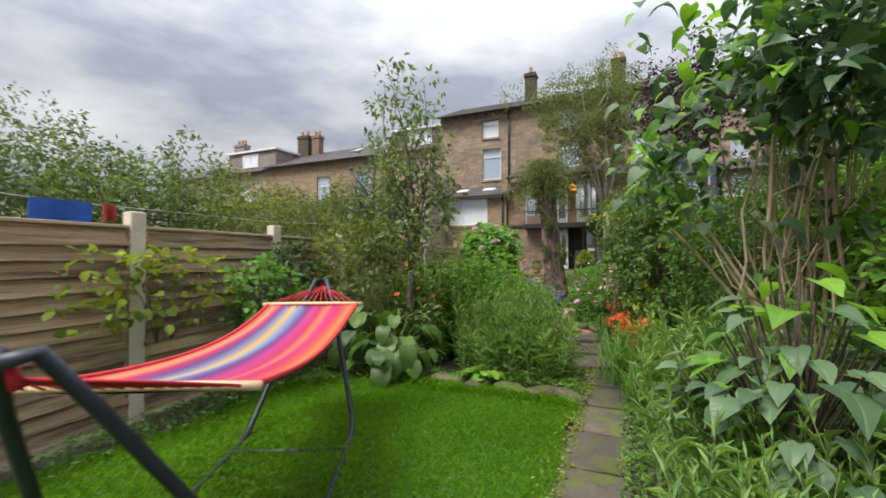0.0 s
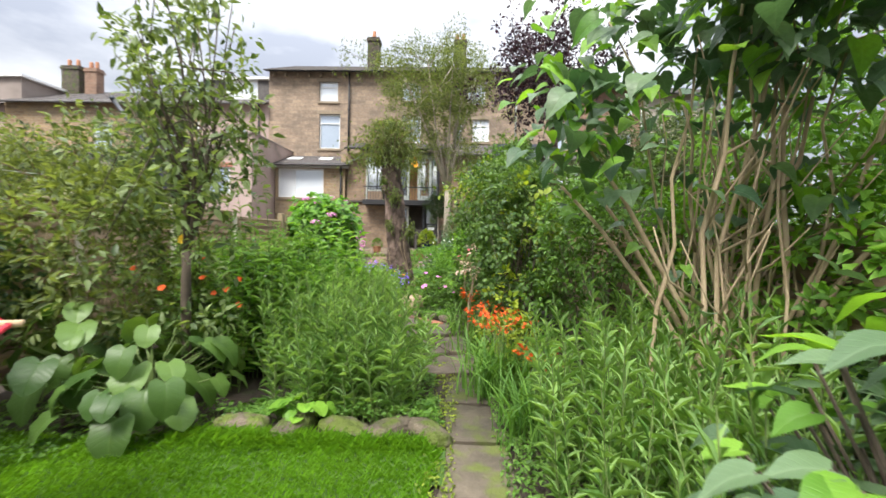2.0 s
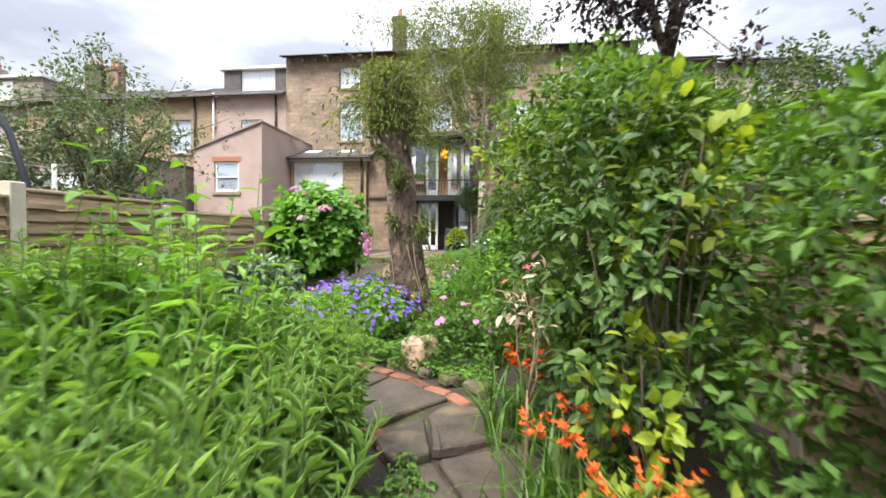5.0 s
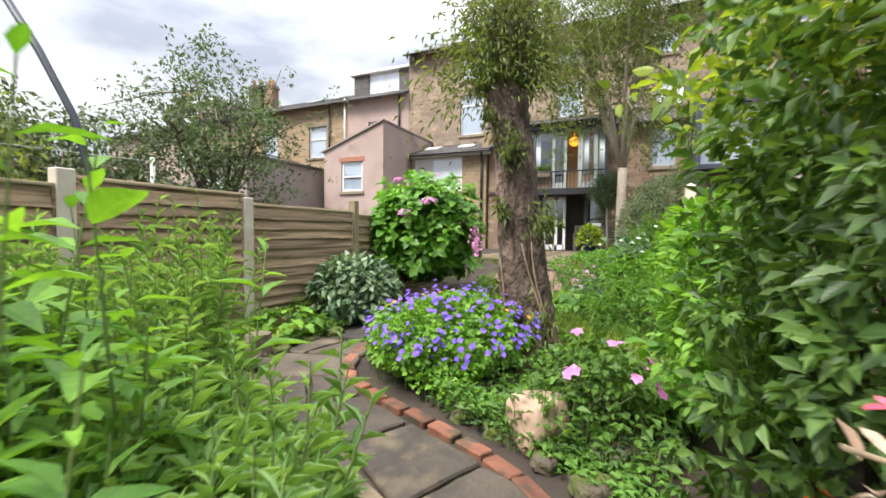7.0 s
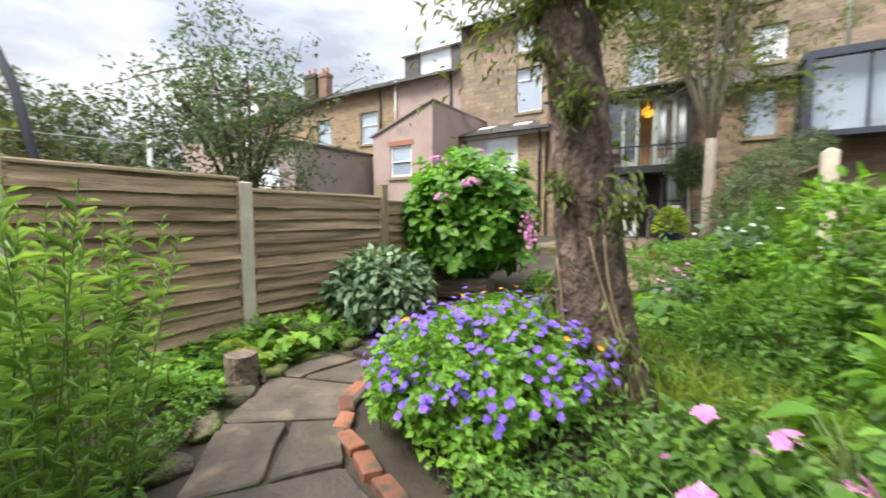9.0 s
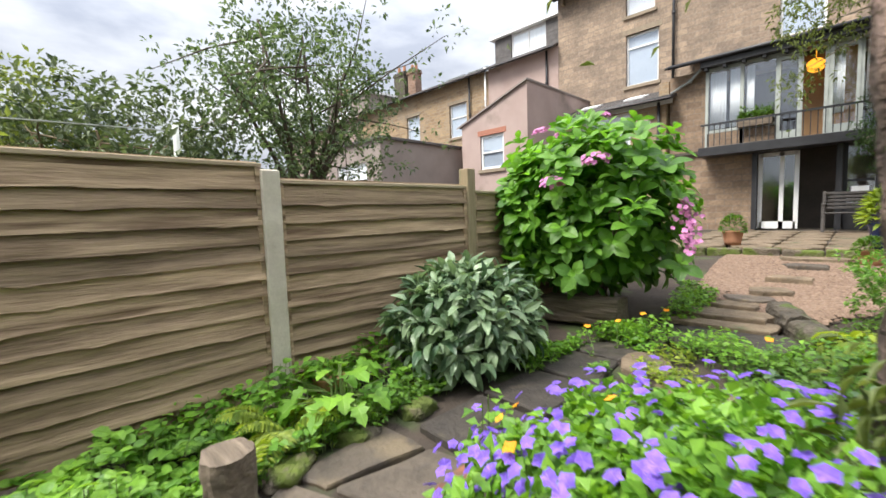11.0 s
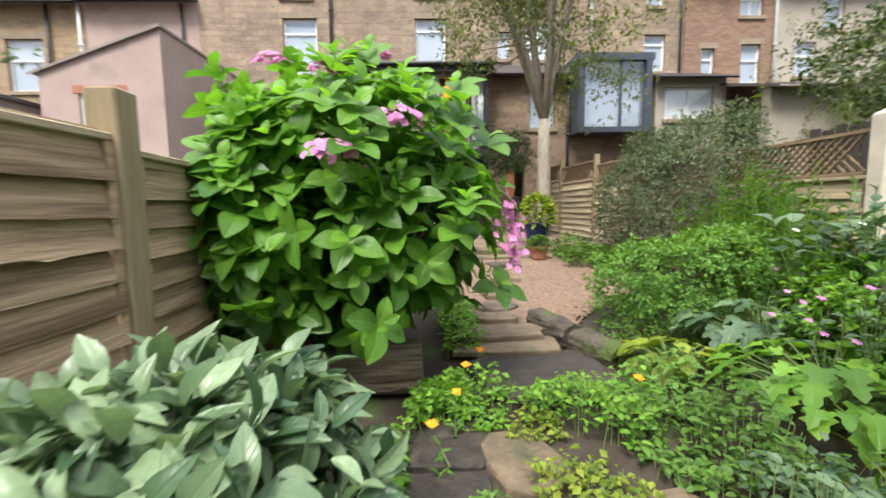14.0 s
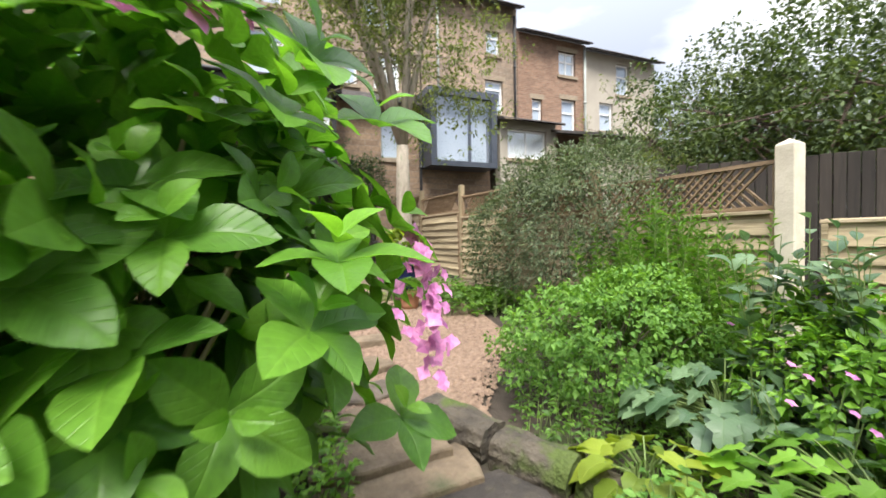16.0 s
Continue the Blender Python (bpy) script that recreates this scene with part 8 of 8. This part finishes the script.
tree("elder_tree", (-5.9, -0.2, -0.1), 3.4, 0.08, (1.3, 1.1, 1.1), (0, 0, 1.8), 10000, 0.08, 0.42, L_SYC, DARKTWIG, "dark olive bushy tree beyond the fence", limbs=9, shape="lance", seed=15, fork=0.25)
tree("elder_tree", (-7.5, -1.1, -0.1), 3.8, 0.09, (1.4, 1.3, 1.35), (0, 0, 2.2), 12000, 0.08, 0.42, L_SYC, DARKTWIG, "dense dark green bushy tree beyond the fence", limbs=10, shape="lance", seed=23, fork=0.25)
tree("elder_tree", (-8.0, 3.4, -0.1), 3.6, 0.09, (1.4, 1.6, 1.2), (0, 0, 2.0), 13000, 0.09, 0.42, L_OLIVE, TWIG, "pale green bushy tree beyond the fence", limbs=9, shape="lance", seed=16, fork=0.25)
tree("elder_tree", (-7.0, 4.9, -0.1), 3.0, 0.08, (1.2, 1.2, 0.95), (0, 0, 1.9), 11000, 0.09, 0.45, L_GREY, TWIG, "grey-green bushy tree beyond the fence", limbs=9, seed=19, fork=0.25)
tree("sycamore_tree", (6.6, 11.0, 0.2), 5.6, 0.2, (2.4, 2.4, 2.0), (0, 0, 3.0), 44000, 0.09, 0.6, L_TREE, BARK, "large dark green tree beyond the garden fence", limbs=11, twigs=7, seed=17, fork=0.3)
tree("willow_tree", (9.3, 15.2, 0.2), 6.4, 0.18, (1.9, 1.8, 2.1), (0, 0, 3.8), 9000, 0.12, 0.22, L_OLIVE, BARK, "drooping olive-green tree in a neighbouring garden", limbs=10, twigs=6, seed=18, fork=0.3, hang=0.8)
bush("cotoneaster", (0.7, 11.0, 0.3), (0.8, 1.5, 1.0), 26000, 0.048, 0.45, L_GREY, "plain", "arching grey-green cotoneaster sprawling over the trellis fence", seed=21, stems=12, twig=12, spread=1.1, amount=0.5)
bush("shrub", (-0.12, 9.2, 0.05), (1.0, 0.72, 0.46), 10000, 0.045, 0.6, L_FERN, "plain", "mounded light green shrub beside the steps", seed=22, amount=0.35)
bush("shrub", (0.25, 7.9, 0.05), (0.55, 0.6, 0.42), 4200, 0.06, 0.55, L_BRIGHT, "plain", "bright green leafy shrub beside the fence", seed=23)
stalks("goldenrod", spots_in([(0.3, 8.6), (0.75, 8.6), (0.7, 9.9), (0.2, 9.9)], 120, land, 25), 1.3, 0.09, 0.14, L_FERN, "tall feathery goldenrod stems beside the trellis fence", per=46, angle=0.6)
big_leaf_plant("mallow", (-0.2, 8.35, 0.02), 110, 0.15, 0.5, 0.55, L_BLUE, "lobed", "blue-green lobed mallow leaves beside the steps", 0.5)
big_leaf_plant("mallow", (-0.5, 7.55, 0.02), 90, 0.15, 0.5, 0.45, L_BRIGHT, "lobed", "bright green lobed leaves in the border", 0.5)
big_leaf_plant("rhubarb", (-0.98, 8.2, 0.02), 30, 0.13, 0.28, 0.28, L_LIME, "round", "lime green ribbed broad leaves beside the path", 0.6)
LIMES = big_leaf_plant("begonia", (0.72, 7.95, 0.02), 60, 0.13, 0.32, 0.78, L_LIME, "oval", "lime green broad-leaved plant with small red flowers", 0.6, aspect=0.6, lowest=0.6)
petals(LIMES, [(-0.12, -0.2, 0.62, 0, -0.6, 1), (-0.02, -0.26, 0.58, 0, -0.6, 1), (0.1, -0.24, 0.66, 0, -0.6, 1)], 0.045, P_ROSE, 6, "flowers", 0.3)
CRANES = stalks("cranesbill", spots_in([(-0.6, 7.4), (0.3, 7.2), (0.4, 8.0), (-0.5, 8.2)], 30, land, 67), 0.62, 0.08, 0.6, L_BLUE, "thin cranesbill stems with pink flowers", per=7, shape="oval")
petals(CRANES, [(rng.normal() * 0.28, rng.normal() * 0.22, 0.6 + rng.normal() * 0.08, 0, -0.5, 1) for _ in range(13)], 0.026, P_PINK, 5, "flowers", 0.2)
ANEM = stalks("anemone", spots_in([(-0.1, 7.7), (0.35, 7.7), (0.4, 8.4), (0.0, 8.4)], 26, land, 26), 1.1, 0.14, 0.7, L_BLUE, "tall thin anemone stems with white flowers", per=14, shape="oval")
petals(ANEM, [(rng.normal() * 0.22, rng.normal() * 0.25, 1.12 + rng.normal() * 0.12, 0.1, -0.5, 1) for _ in range(7)], 0.028, P_WHITE, 6, "flowers", 0.2)
ground_cover("weeds", [(-3.05, 6.7), (-2.75, 6.6), (-2.75, 8.0), (-2.4, 8.05), (-2.4, 7.7), (-2.9, 7.4)], 1500, 0.05, 0.75, L_BRIGHT, "bright leafy weeds below the log", 0.2, 13)
ground_cover("weeds", [(-1.0, 8.2), (-0.2, 7.6), (0.8, 8.3), (0.6, 11.0), (-0.5, 9.9), (-1.2, 9.0)], 4500, 0.055, 0.5, L_GREEN, "leafy green groundcover beside the steps", 0.25, 16)
ground_cover("weeds", [(0.6, 4.6), (1.6, 4.9), (1.2, 7.2), (0.6, 8.4), (0.3, 6.2)], 5000, 0.07, 0.5, L_BRIGHT, "leafy green groundcover along the fence", 0.5, 17)
ground_cover("weeds", [(-2.5, 8.6), (-2.2, 8.7), (-2.2, 9.6), (-2.6, 9.8)], 700, 0.06, 0.7, L_BRIGHT, "bright green weeds beside the steps", 0.28, 14)
ground_cover("weeds", [(-0.7, 11.2), (0.5, 11.0), (0.5, 12.2), (-0.6, 12.2)], 1600, 0.09, 0.5, L_GREEN, "leafy green plants beside the gravel", 0.4, 15)
for i, (x, y, r, n, leaf, asp, mt, h) in enumerate(((-2.36, 7.72, 0.2, 330, 0.05, 0.7, L_BRIGHT, 0.24), (-1.72, 7.72, 0.34, 900, 0.05, 0.6, L_BRIGHT, 0.34), (-1.98, 7.05, 0.2, 240, 0.045, 0.7, L_LIME, 0.14),
                                                   (-1.3, 7.3, 0.36, 900, 0.055, 0.6, L_GREEN, 0.32), (-1.55, 6.5, 0.24, 260, 0.05, 0.7, L_FERN, 0.14), (-1.1, 6.75, 0.3, 520, 0.06, 0.6, L_BLUE, 0.3),
                                                   (-2.05, 7.55, 0.14, 160, 0.04, 0.7, L_LIME, 0.12), (-1.15, 7.85, 0.25, 420, 0.055, 0.6, L_FERN, 0.26), (-2.42, 6.95, 0.1, 90, 0.04, 0.7, L_FERN, 0.1))):
    ground_cover("weeds", ragged(x, y, r * 2, r * 2, i, 9, 0.15), n, leaf, asp, mt, "clump of leafy weeds between the flagstones", h, 70 + i, ("plain", "lobed")[i % 2])
for x, y in ((-2.42, 7.85), (-2.5, 7.5), (-2.3, 8.1), (-2.62, 7.2), (-1.5, 7.6)):
    poppy = stalks("poppy", [(x, y, land(x, y))], 0.24, 0.06, 0.4, L_FERN, "small orange welsh poppy between the flagstones", per=8, group="orange poppies", lean=0.02)
    petals(poppy, [(0, 0, 0.24, 0, -0.3, 1)], 0.035, P_AMBER, 4, "flower", 0.5, "plain", 1.2)


def build_brick_edge():
    """Brick edging along the outer bend of the path."""
    e = empty("path_edging")
    tagged(e, "row of worn orange bricks edging the path", "edging", kind="structure")
    runs = [[(0.15, 3.35), (-0.2, 3.64), (-0.55, 3.9), (-1.0, 4.13), (-1.45, 4.3), (-1.9, 4.52), (-2.2, 4.85), (-2.36, 5.3), (-2.36, 5.8)],
            [(-0.18, 2.62), (-0.5, 2.98), (-0.95, 3.2), (-1.5, 3.42)]]
    b = Build()
    b.box(-0.105, -0.05, -0.035, 0.105, 0.05, 0.035, bev=0.008)
    me = b.mesh("brick", [BRICK])
    for (x1, y1), (x2, y2) in [q for pts in runs for q in zip(pts, pts[1:])]:
        d = math.dist((x1, y1), (x2, y2))
        n = max(round(d / 0.225), 1)
        for i in range(n):
            s = (i + 0.5) / n
            x, y = x1 + (x2 - x1) * s, y1 + (y2 - y1) * s
            ob = new("brick", me)
            ob.parent = e
            ob.matrix_basis = pose(x, y, land(x, y) - 0.018, rng.normal() * 3, rng.normal() * 3, math.degrees(math.atan2(y2 - y1, x2 - x1)) + rng.normal() * 4)


build_brick_edge()
